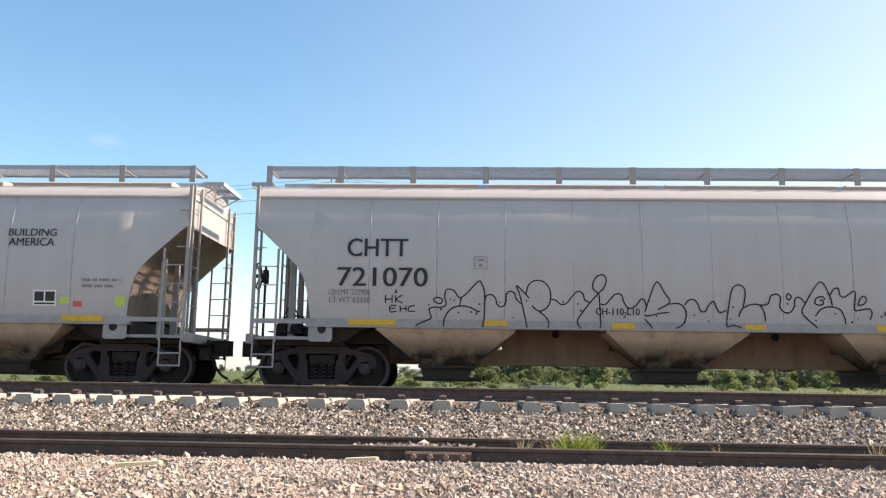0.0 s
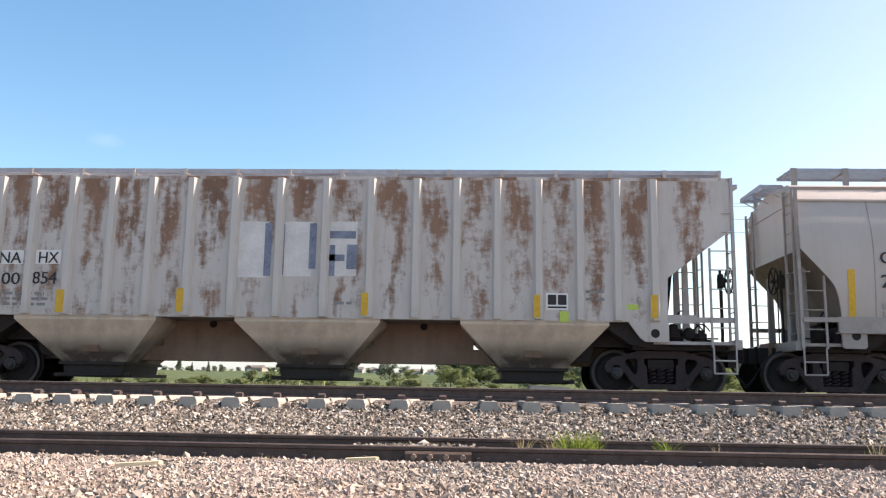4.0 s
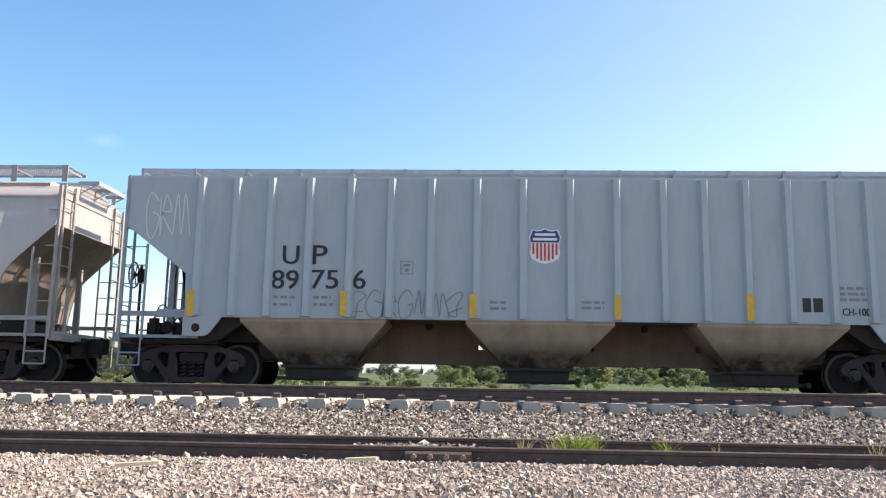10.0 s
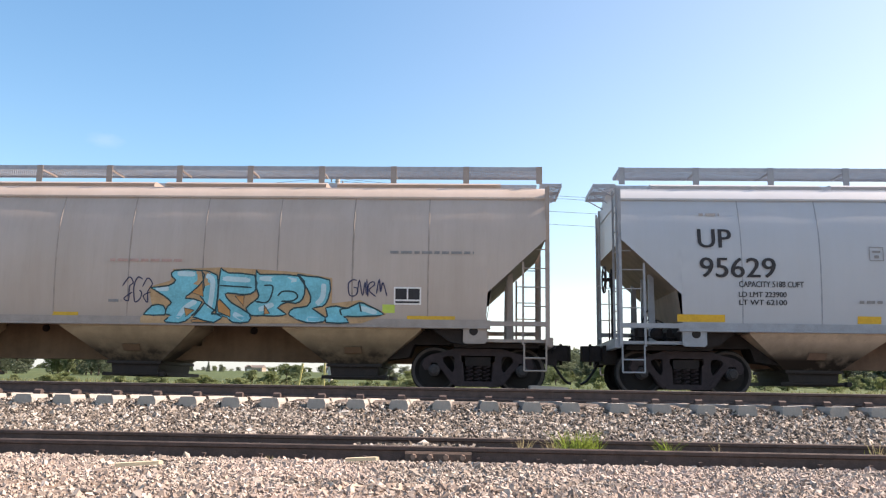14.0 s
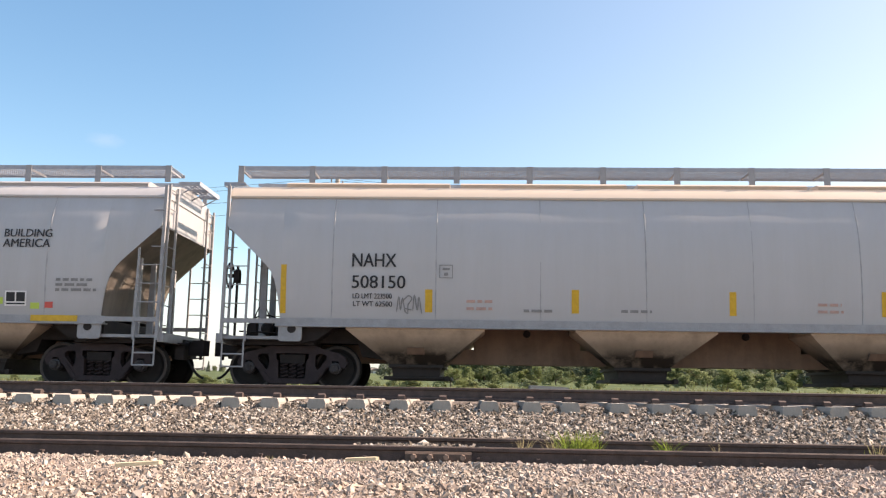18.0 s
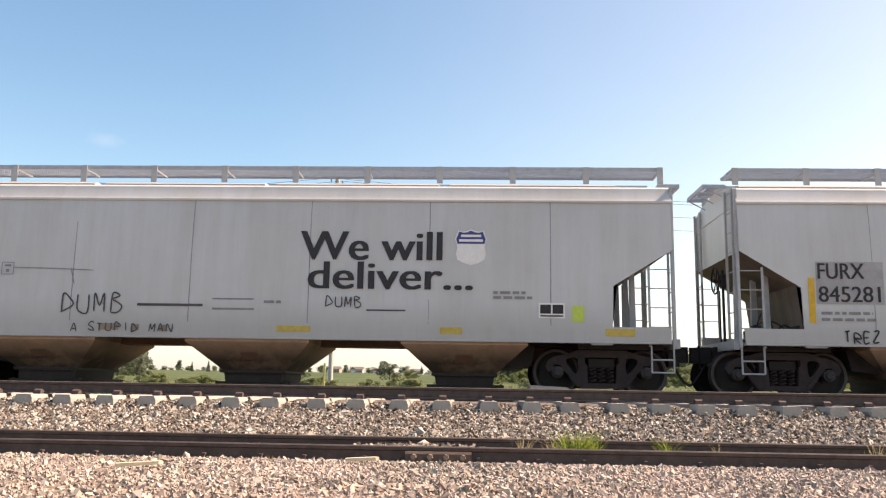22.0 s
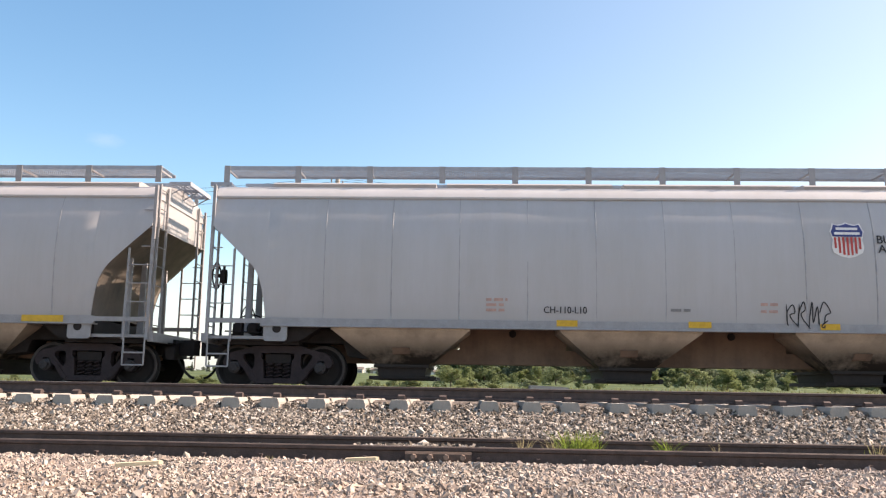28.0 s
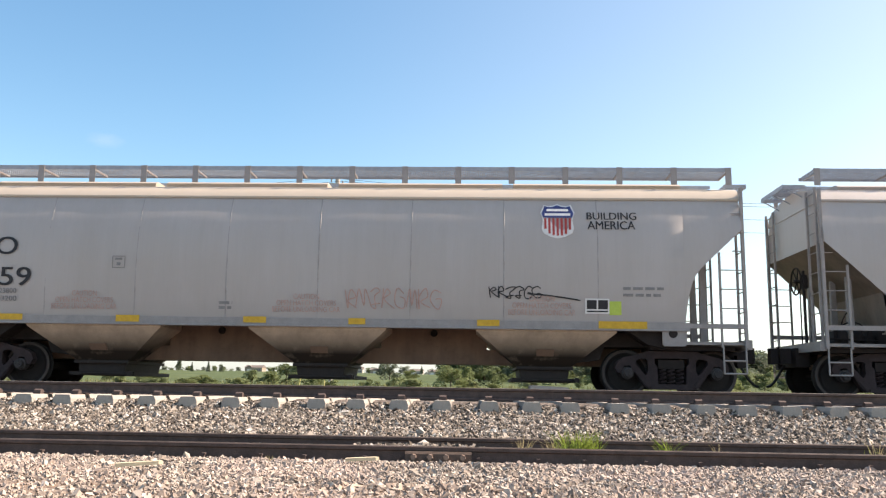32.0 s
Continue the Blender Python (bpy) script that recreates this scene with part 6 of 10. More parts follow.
scribble(c, FAINT, -4.0, 1.52, -3.0, 1.86, 37, width=0.018, letters=7)
scribble(c, SOFTINK, -2.4, 1.82, -1.6, 2.08, 33, width=0.018, letters=5)
scribble(c, SOFTINK, -2.3, 1.53, -1.62, 1.78, 38, width=0.018, letters=4)
scribble(c, SOFTINK, 0.22, 1.47, 0.85, 1.97, 34, letters=4)
scribble(c, SOFTINK, 3.71, 1.63, 4.56, 1.98, 35, width=0.018, letters=6)
scribble(c, ORANGE, -1.12, 1.47, -0.28, 1.83, 36, letters=5)
bars(c, RED_FAINT, (-4.25, 2.05, -3.45, 2.26), (3.45, 2.06, 4.29, 2.22), (-2.86, 1.62, -2.36, 1.85))
bars(c, FAINT, (6.21, 1.88, 6.93, 2.16))
words(c, INK, ("UP", -7.05, 2.51, -6.67, 2.75), ("91709", -7.03, 2.06, -6.19, 2.32), ("BUILDING", 5.99, 3.42, 6.94, 3.57), ("AMERICA", 6.01, 3.22, 6.93, 3.38))
words(c, FAINT, ("LD LMT 222200", -7.02, 1.92, -6.22, 2.03), ("LT WT 63800", -7.01, 1.77, -6.21, 1.89))
sprayed(c, PURPLE, None, 0, [(0.16, 1.26), (0.46, 1.37), (0.7, 1.48), (0.79, 1.91), (1.08, 2.15), (1.72, 2.09), (1.91, 2.22), (2.35, 2.18), (2.98, 2.17), (3.22, 2.02), (3.65, 1.93), (3.8, 1.72), (4.13, 1.55), (4.66, 1.43), (4.85, 1.28), (2.4, 1.24)], proud=0.009)
sprayed(c, TEAL, None, 0, [(0.9, 1.81), (0.95, 1.98), (1.13, 2.05), (1.42, 2.05), (1.64, 1.98), (1.73, 1.87), (1.8, 1.67), (1.85, 1.48), (1.93, 1.27), (1.43, 1.24), (0.85, 1.24), (1, 1.35), (0.98, 1.57)], [(1.85, 1.65), (1.92, 1.91), (1.99, 2.05), (2.2, 2.08), (2.35, 2.03), (2.5, 1.97), (2.41, 1.63), (2.69, 1.61), (2.7, 1.4), (2.87, 1.26), (2.4, 1.25), (1.95, 1.25), (1.84, 1.46)], [(2.5, 1.99), (2.69, 2.06), (2.98, 2.06), (3.11, 1.95), (3.22, 1.87), (3.31, 1.9), (3.47, 1.77), (3.57, 1.81), (3.67, 1.71), (3.7, 1.53), (3.84, 1.43), (4.13, 1.37), (4.35, 1.28), (3.6, 1.25), (2.88, 1.25), (2.72, 1.48), (2.46, 1.67)])
scrawl(c, WHITE, 0.075, [(0.46, 1.23), (0.75, 1.3), (0.94, 1.39), (1.01, 1.47), (0.94, 1.62), (0.89, 1.81), (0.96, 2), (1.18, 2.07), (1.52, 2.05), (1.72, 1.92), (1.82, 1.7), (1.87, 1.53), (1.82, 1.39), (1.94, 1.25)], [(1.85, 1.65), (1.91, 1.92), (1.98, 2.06), (2.2, 2.1), (2.4, 2.04), (2.49, 2.01), (2.44, 1.78), (2.36, 1.63)], [(2.49, 2.01), (2.69, 2.07), (3, 2.07), (3.08, 1.93), (3.18, 1.92), (3.29, 1.9), (3.44, 1.78), (3.22, 1.66), (2.94, 1.62), (2.89, 1.81), (2.86, 1.92)], [(3.44, 1.78), (3.6, 1.8), (3.69, 1.72), (3.71, 1.54), (3.89, 1.51), (3.95, 1.41), (4.08, 1.4)], [(4.13, 1.27), (4.21, 1.34), (4.37, 1.35), (4.51, 1.28)], proud=0.02)
scrawl(c, WHITE, 0.05, [(1.85, 1.63), (2.16, 1.69), (2.23, 1.78), (2.15, 1.92)], [(2.11, 1.39), (2.13, 1.52), (2.3, 1.5), (2.59, 1.55), (2.69, 1.61), (2.71, 1.44), (2.87, 1.37), (2.86, 1.25)], [(2.72, 1.49), (3.03, 1.54), (3.08, 1.44)], [(1.06, 1.81), (1.4, 1.79)], proud=0.022)
sprayed(c, LEMON, None, 0, [(1.59, 1.27), (1.57, 1.25), (1.5, 1.23), (1.41, 1.23), (1.35, 1.24), (1.32, 1.26), (1.34, 1.28), (1.41, 1.3), (1.5, 1.3), (1.57, 1.29)], [(2.5, 1.28), (2.48, 1.26), (2.41, 1.24), (2.34, 1.24), (2.27, 1.25), (2.25, 1.28), (2.27, 1.3), (2.34, 1.31), (2.41, 1.31), (2.48, 1.3)], [(3.5, 1.28), (3.47, 1.26), (3.39, 1.24), (3.29, 1.24), (3.21, 1.26), (3.18, 1.28), (3.21, 1.3), (3.29, 1.32), (3.39, 1.32), (3.47, 1.3)], [(3.88, 1.35), (3.86, 1.32), (3.8, 1.29), (3.74, 1.29), (3.69, 1.31), (3.67, 1.35), (3.69, 1.39), (3.74, 1.41), (3.8, 1.41), (3.86, 1.39)], proud=0.019)

c = hopper_car("ribbed", 74.96, PALE, "pale grey ribbed hopper car with brown rust streaks", rust=0.53, rust_color=(0.21,0.11,0.065), top=0.4, hopper=(0.54,0.47,0.38), soot=0.25, grime=0.4, wheel_end=1, seed=7, sheet=(-0.085, 0.17, 0.1, 1.6, 0.13, 0.34), shift=0.2, stays=16)
plates(c, "patch", WHITE, (-6.12, 2.42, -5.55, 2.7), (-5.3, 2.43, -4.79, 2.71))
bars(c, FAINT, (-6.05, 1.57, -4.84, 1.89))
plates(c, "reflector", YELLOW, (-4.77, 1.46, -4.61, 1.91), (-2.37, 1.5, -2.23, 1.96), (1.27, 1.47, 1.4, 1.91), (4.6, 1.47, 4.72, 1.91), (6.82, 1.48, 6.95, 1.93), flush=-1.607)
plates(c, "patch", PALEPATCH, (-1.27, 2.2, -0.64, 3.32), (-0.36, 2.23, 0.25, 3.32), (0.53, 2.24, 1.14, 3.33))
plates(c, "bar", FADEDBLUE, (-0.7, 2.23, -0.56, 3.29), (-0.36, 2.25, -0.3, 3.27), (0.19, 2.38, 0.33, 3.29), (0.53, 2.99, 1.11, 3.14), (0.56, 2.24, 0.71, 2.86), (0.58, 2.54, 0.9, 2.67), (0.94, 2.38, 1.14, 2.87), proud=0.0115)
placard(c, 4.84, 1.63, 5.26, 1.95)
plates(c, "sticker", LIME, (5.1, 1.4, 5.27, 1.6), (6.38, 1.65, 6.6, 1.75))
bars(c, FAINT, (5.6, 1.77, 5.99, 2.06), (0.73, 1.65, 1.13, 1.78))
words(c, INK, ("NA", -6.03, 2.44, -5.59, 2.66), ("HX", -5.23, 2.45, -4.83, 2.67), ("100", -6.08, 2.01, -5.58, 2.25), ("854", -5.32, 2.03, -4.84, 2.27))

c = hopper_car("tight", 92.11, WARM, "warm grey covered hopper car with dark weld seams", seams=11, grime=0.35, seed=8, shift=0.2, stays=16)
outline_box(c, FAINT, -4.17, 2.29, -3.92, 2.55)
plates(c, "reflector", YELLOW, (-6.61, 1.56, -6.48, 2.46), (-4, 1.57, -3.87, 2.03), (-1.35, 1.57, -1.22, 2.04), (1.29, 1.55, 1.41, 2.03), (3.98, 1.51, 4.12, 2))
bars(c, RED_FAINT, (-0.38, 1.84, 0.47, 2.07), (-2.77, 1.64, -2.34, 1.83), (2.45, 1.58, 2.99, 1.83))
plates(c, "sticker", WHITE, (-0.09, 1.58, 0.15, 1.73))
bars(c, FAINT, (-5.05, 1.6, -4.79, 1.8))
words(c, INK, ("CMO", -5.99, 2.57, -5.25, 2.8), ("22192", -5.99, 2.11, -5.13, 2.36))
words(c, FAINT, ("LD LMT 224900", -5.99, 1.71, -5.19, 1.82), ("LT WT 61100", -5.98, 1.56, -5.19, 1.66))

c = hopper_car("flat", 108.9, GREY, "grey covered hopper car with yellow reflectors", seams=11, seed=9)
plates(c, "reflector", YELLOW, (-6.57, 1.65, -5.67, 1.77), (-3.94, 1.66, -3.46, 1.77), (-1.38, 1.65, -0.95, 1.78), (0.87, 1.66, 1.33, 1.77), (3.41, 1.66, 3.87, 1.76), (5.7, 1.65, 6.61, 1.76))
outline_box(c, FAINT, -3.96, 2.59, -3.69, 2.86)

c = hopper_car("flat", 126.04, GREYD, "light grey covered hopper car with evenly spaced weld seams", seams=11, grime=0.2, seed=10)
outline_box(c, FAINT, -3.95, 2.59, -3.68, 2.86)
shield(c, 4.6, 2.54, 5.28, 3.26)
bars(c, TANINK, (-2.34, 1.86, -1.79, 2.15), (1.61, 1.84, 2.14, 2.14))
plates(c, "reflector", YELLOW, (-6.56, 1.65, -5.66, 1.77), (-3.94, 1.66, -3.45, 1.77), (-1.37, 1.65, -0.94, 1.78), (0.76, 1.66, 1.21, 1.77), (3.3, 1.66, 3.76, 1.76), (5.59, 1.65, 6.5, 1.76))
placard(c, 4.14, 1.88, 4.53, 2.14)
plates(c, "sticker", LIME, (4.12, 1.69, 4.6, 1.84))
bars(c, FAINT, (-0.08, 1.85, 0.58, 2.11), (4.68, 1.86, 5.24, 2.13))
words(c, INK, ("UP", -5.47, 2.84, -4.88, 3.22), ("92802", -5.47, 2.25, -4.15, 2.64), ("BUILDING", 5.41, 2.93, 6.41, 3.09), ("AMERICA", 5.41, 2.71, 6.35, 2.89), ("CH-110-06", -0.78, 1.84, -0.09, 1.96), ("CALIFORNIA DE NORTE", -2.89, 1.47, -0.68, 1.63))
words(c, FAINT, ("LD LMT 225800", -5.47, 2, -4.68, 2.11), ("LT WT 60200", -5.46, 1.84, -4.66, 1.95))

c = hopper_car("round", 143.82, WARM, "warm grey covered hopper car with faint white and black graffiti", seed=11, seams=7, pitch=1.81, shift=-0.14, stays=16)
outline_box(c, FAINT, -3.72, 2.37, -3.46, 2.63)
shield(c, 4.3, 3.02, 4.99, 3.72)
caution(c, -5.07, 1.54, -3.73, 1.92)
caution(c, -0.62, 1.53, 0.59, 1.92)
caution(c, 3.57, 1.52, 4.85, 1.89)
placard(c, 5.16, 1.56, 5.6, 1.86)
plates(c, "sticker", LIME, (5.63, 1.65, 5.82, 1.8), (6.64, 1.68, 6.84, 1.79))
scribble(c, FAINT, 0.48, 1.73, 1.46, 2.07, 81, letters=6)
plates(c, "reflector", YELLOW, (-6.15, 1.3, -5.43, 1.43), (-3.66, 1.32, -3.37, 1.44), (-1.33, 1.33, -0.97, 1.45), (0.97, 1.31, 1.34, 1.43), (3.31, 1.3, 3.73, 1.43), (5.42, 1.29, 6.29, 1.42))
bars(c, FAINT, (5.88, 1.86, 6.7, 2.12))
words(c, INK, ("CMO", -6.81, 2.6, -5.64, 2.98), ("21697", -6.8, 2.01, -5.33, 2.4), ("BUILDING", 5.19, 3.41, 6.15, 3.57), ("AMERICA", 5.2, 3.21, 6.13, 3.37), ("II SHOE", 1.85, 1.74, 2.97, 2.03))
words(c, FAINT, ("LD LMT 223800", -6.44, 1.85, -5.63, 1.96), ("LT WT 63100", -6.42, 1.69, -5.62, 1.81))
scrawl(c, FAINTWHITE, 0.05, [(-3.18, 1.32), (-3.16, 2.04), (-2.6, 2.19), (-2.9, 1.8), (-2.23, 1.47), (-2.21, 2.16), (-2.09, 1.81), (-1.98, 2.17), (-2, 1.48)], [(-1.79, 1.64), (-1.61, 2.17), (-1.27, 1.78), (-0.76, 2.08), (-0.66, 1.71), (-1.36, 1.39)])

c = hopper_car("ribbed", 161.62, OFFWHITE, "off-white ribbed hopper car with scattered brown rust stains", rust=0.12, rust_color=(0.36,0.20,0.09), top=0.3, hopper=(0.62,0.53,0.40), ribs=-0.13, soot=0.15, grime=0.55, wheel_end=1, seed=12, sheet=(-0.085, 0.06, 0.08, 1.4, 0.20, 0.28), shift=-0.23, stays=16)
bars(c, FAINT, (-6.06, 1.61, -5.66, 1.89), (-5.32, 1.61, -4.91, 1.88), (-1.17, 1.6, -0.77, 1.92), (0.6, 1.63, 1.07, 1.78), (5.53, 1.46, 6, 1.88))
plates(c, "reflector", YELLOW, (-7.06, 1.43, -6.89, 2.39), (-4.01, 1.44, -3.88, 1.92), (-0.58, 1.45, -0.48, 2.08), (2.94, 1.49, 3.07, 2.15), (6.74, 1.46, 6.87, 2.34), flush=-1.607)
outline_box(c, FAINT, -3.64, 2.24, -3.4, 2.48)
plates(c, "placard", NAVY, (4.8, 1.68, 5.22, 1.94), (4.8, 1.47, 5, 1.63))
plates(c, "sticker", LIME, (6.27, 1.96, 6.44, 2.06), (6.33, 1.55, 6.52, 1.64))
scribble(c, INK, -4.63, 1.41, -4.06, 1.7, 91, letters=4)
words(c, NAVY, ("NC", -6.1, 2.46, -5.66, 2.71), ("UX", -5.33, 2.47, -4.9, 2.72), ("30", -6.01, 2.03, -5.69, 2.28), ("74", -5.25, 2.02, -4.94, 2.27), ("6", -4.44, 2.01, -4.27, 2.26))

c = hopper_car("round", 179.36, GREYW, "grey covered hopper car with red caution lines", seed=13, seams=7, pitch=1.81, shift=-0.22, stays=16)
outline_box(c, FAINT, -3.94, 2.35, -3.68, 2.61)
shield(c, 4.5, 3.01, 5.14, 3.7)
caution(c, -5.26, 1.54, -3.95, 1.9)
caution(c, -0.74, 1.52, 0.57, 1.88)
caution(c, 3.73, 1.52, 5.05, 1.88)
placard(c, 5.33, 1.55, 5.77, 1.85)
plates(c, "sticker", LIME, (5.59, 1.88, 5.81, 2), (6.28, 1.59, 6.49, 1.7))
plates(c, "reflector", YELLOW, (-6.56, 1.29, -5.64, 1.42), (-3.85, 1.3, -3.44, 1.43), (-1.42, 1.29, -1.05, 1.42), (0.96, 1.28, 1.32, 1.4), (3.36, 1.28, 3.8, 1.41), (5.6, 1.29, 6.37, 1.41))
bars(c, FAINT, (6.06, 1.84, 6.87, 2.12), (-1.8, 1.55, -1.54, 1.74))
scribble(c, FAINT, -1.95, 1.87, -1.08, 2.08, 101, letters=5)
words(c, INK, ("CMO", -7.02, 2.58, -5.87, 2.95), ("21291", -7.01, 2, -5.61, 2.39), ("BUILDING", 5.38, 3.39, 6.35, 3.56), ("AMERICA", 5.38, 3.19, 6.33, 3.36))
words(c, FAINT, ("LD LMT 223600", -6.66, 1.84, -5.84, 1.95), ("LD WT 62400", -6.65, 1.68, -5.82, 1.79))

c = hopper_car("ribbed", 197.15, BLUE_GREY, "blue-grey ribbed hopper car with a striped shield emblem", hopper=(0.30,0.25,0.19), grime=0.25, ribs=-0.07, seed=14, shift=-0.15, stays=16)
bars(c, FAINT, (-5.35, 1.6, -4.92, 1.89), (-4.56, 1.61, -4.15, 1.89), (5.53, 1.83, 6.1, 2.16), (0.64, 1.62, 1.11, 1.83), (-1.12, 1.58, -0.76, 1.82))
plates(c, "reflector", YELLOW, (-7.03, 1.42, -6.89, 1.93), (-4.02, 1.46, -3.89, 1.94), (-1.51, 1.45, -1.38, 1.91), (1.26, 1.46, 1.38, 1.91), (3.75, 1.46, 3.89, 1.97), flush=-1.607)
shield(c, -0.37, 2.52, 0.26, 3.23)
outline_box(c, FAINT, -2.87, 2.29, -2.62, 2.55)
plates(c, "placard", INK, (4.82, 1.64, 4.98, 1.91), (5.02, 1.64, 5.2, 1.91))
scribble(c, PALEINK, -8.05, 2.95, -7.15, 3.91, 111, letters=3)
scribble(c, FAINT, -3.85, 1.43, -1.64, 1.98, 112, letters=7)
words(c, INK, ("U", -5.2, 2.47, -4.88, 2.84), ("P", -4.61, 2.47, -4.32, 2.85), ("89", -5.4, 1.98, -4.87, 2.35), ("75", -4.62, 1.99, -4.09, 2.36), ("6", -3.79, 1.99, -3.55, 2.37), ("CH-100", 5.56, 1.58, 6.07, 1.72))

c = hopper_car("ribbed", 214.87, RUSTY, "ribbed hopper car rusted brown over grey paint", rust=0.70, rust_color=(0.25,0.12,0.065), hopper=(0.42,0.35,0.27), soot=0.3, grime=0.6, top=0.1, wheel_end=1, seed=15, sheet=(0.075, 0.08, 0.04, 1.4, 0.30, 0.12), stays=16)
bars(c, FADED_INK, (-6.03, 1.63, -5.64, 1.92), (-5.29, 1.62, -4.89, 1.91))
plates(c, "reflector", YELLOW, (-7, 1.49, -6.83, 2.42), (-5.59, 1.45, -5.45, 1.93), (-3.19, 1.47, -3.05, 1.93), (0.34, 1.44, 0.47, 1.94), (3.77, 1.46, 3.9, 1.95), (6.8, 1.44, 6.93, 2.37), flush=-1.607)
placard(c, 4.79, 1.66, 5.25, 1.97)
plates(c, "sticker", LIME, (5.66, 1.99, 5.91, 2.16), (5.7, 1.44, 5.9, 1.58), (5.08, 1.97, 5.23, 2.1))
scribble(c, PALEINK, -3.82, 1.57, -0.79, 1.82, 121, letters=9)
words(c, FADED_INK, ("CT", -6.04, 2.46, -5.65, 2.68), ("RN", -5.31, 2.46, -4.88, 2.68), ("10", -6.03, 2.03, -5.71, 2.27), ("04", -5.31, 2.02, -4.89, 2.26), ("29", -4.5, 2.01, -4.08, 2.26))

c = hopper_car("flat", 232.5, ICE, "pale bluish white covered hopper car with small orange stains", seams=5, grime=0.15, rust=0.10, top=0.0, rust_color=(0.55,0.36,0.2), hopper=(0.62,0.61,0.58), soot=0.3, trim=[v * 0.8 for v in ICE], skirt=True, seed=16)
outline_box(c, FAINT, -4.21, 2.46, -3.95, 2.72)
shield(c, 4.99, 2.47, 5.67, 3.19)
plates(c, "patch", GREY_PATCH, (-2.59, 1.76, -2.04, 2.06), (1.93, 1.76, 2.45, 2.05))
plates(c, "reflector", TANMARK, (-7.24, 1.53, -6.3, 1.66), (-4.44, 1.52, -4, 1.65), (-1.71, 1.51, -1.28, 1.64), (1.08, 1.51, 1.56, 1.64), (3.91, 1.52, 4.34, 1.64), (6.22, 1.51, 7.15, 1.64))
scribble(c, PINK, 0.4, 1.68, 1.75, 2.37, 131, letters=6)
scribble(c, TEAL, 2.87, 1.73, 4.18, 2.36, 132, letters=7)
placard(c, 6.08, 1.81, 6.45, 2.05)
plates(c, "sticker", LIME, (5.75, 1.81, 5.96, 2.05), (6.54, 1.69, 6.75, 1.83))
bars(c, FAINT, (-4.07, 1.8, -3.27, 1.97), (-0.03, 1.75, 0.66, 2.04), (4.95, 1.75, 5.54, 2.07))
words(c, INK, ("CMO", -5.78, 2.71, -4.65, 3.07), ("20759", -5.79, 2.12, -4.46, 2.5), ("BUILDING", 5.79, 2.87, 6.81, 3.03), ("AMERICA", 5.8, 2.67, 6.77, 2.83), ("CH-110-L05", -0.86, 1.76, -0.12, 1.88))
words(c, FAINT, ("LD LMT 224900", -5.79, 1.91, -5, 2.02), ("LT WT 61100", -5.77, 1.77, -4.99, 1.88))

c = hopper_car("tight", 249.45, STEEL, "clean blue-grey covered hopper car with broad seams", grime=0.12, hopper=(0.42,0.415,0.41), soot=0.15, wheel_end=1, seed=17, seams=8, pitch=1.64, shift=0.05, stays=16)
outline_box(c, FAINT, -3.58, 2.99, -3.31, 3.25)
shield(c, 3.46, 2.93, 4.17, 3.63)
plates(c, "reflector", YELLOW, (-6.7, 1.66, -6.26, 1.86), (-4.27, 1.64, -3.84, 1.77), (-1.37, 1.63, -0.93, 1.76), (0.86, 1.64, 1.32, 1.77), (3.75, 1.65, 4.2, 1.77), (6.2, 1.66, 6.67, 1.87))
plates(c, "sticker", WHITE, (-0.21, 1.79, 0.08, 1.94))
plates(c, "sticker", LIME, (5.31, 1.61, 5.49, 1.74))
plates(c, "sticker", RED, (-5.66, 1.42, -5.5, 1.52), (5.48, 1.42, 5.62, 1.5))
bars(c, FAINT, (4.63, 1.65, 5.38, 1.94), (-2.58, 1.67, -2.2, 1.82), (-0.29, 1.64, 0.16, 1.78))
words(c, INK, ("UP", -5.28, 3.26, -4.64, 3.58), ("99050", -5.66, 2.68, -3.98, 3.02), ("LD LMT 225800", -5.93, 1.81, -5.16, 1.92), ("LT WT 60200", -5.92, 1.65, -5.14, 1.76), ("BUILDING", 4.3, 3.31, 5.27, 3.47), ("AMERICA", 4.33, 3.12, 5.26, 3.27))

c = hopper_car("slant", 266.62, SAND, "sand-coloured covered hopper car with a cyan graffiti piece", grime=0.4, hopper=(0.36,0.29,0.19), soot=0.3, seed=18, seams=9, pitch=1.48)
outline_box(c, FAINT, -4.49, 2.41, -4.22, 2.67)
plates(c, "reflector", YELLOW, (-6.64, 1.34, -5.71, 1.47), (-3.84, 1.36, -3.37, 1.48), (-1.49, 1.35, -0.97, 1.48), (5.52, 1.35, 6.45, 1.48))
placard(c, 5.26, 1.69, 5.79, 2.03)
scribble(c, NAVY, -0.08, 1.68, 0.49, 2.17, 153, letters=3)
scribble(c, NAVY, 4.35, 1.84, 5.1, 2.18, 154, letters=4)
plates(c, "sticker", LIME, (5.04, 1.53, 5.28, 1.69))
scribble(c, RED_FAINT, -7.83, 2.5, -6.62, 3.68, 155, letters=4)
bars(c, RED_FAINT, (-0.38, 2.44, 1.19, 2.58))
bars(c, FAINT, (5.17, 2.62, 6.83, 2.8), (-0.37, 1.64, -0.11, 1.78))
words(c, INK, ("CHTT", -6.08, 2.6, -5.25, 2.84), ("720523", -6.07, 2.18, -4.87, 2.42), ("LD LMT 223300", -6.04, 1.82, -5.19, 1.93), ("LT WT 62700", -6.03, 1.66, -5.18, 1.77))
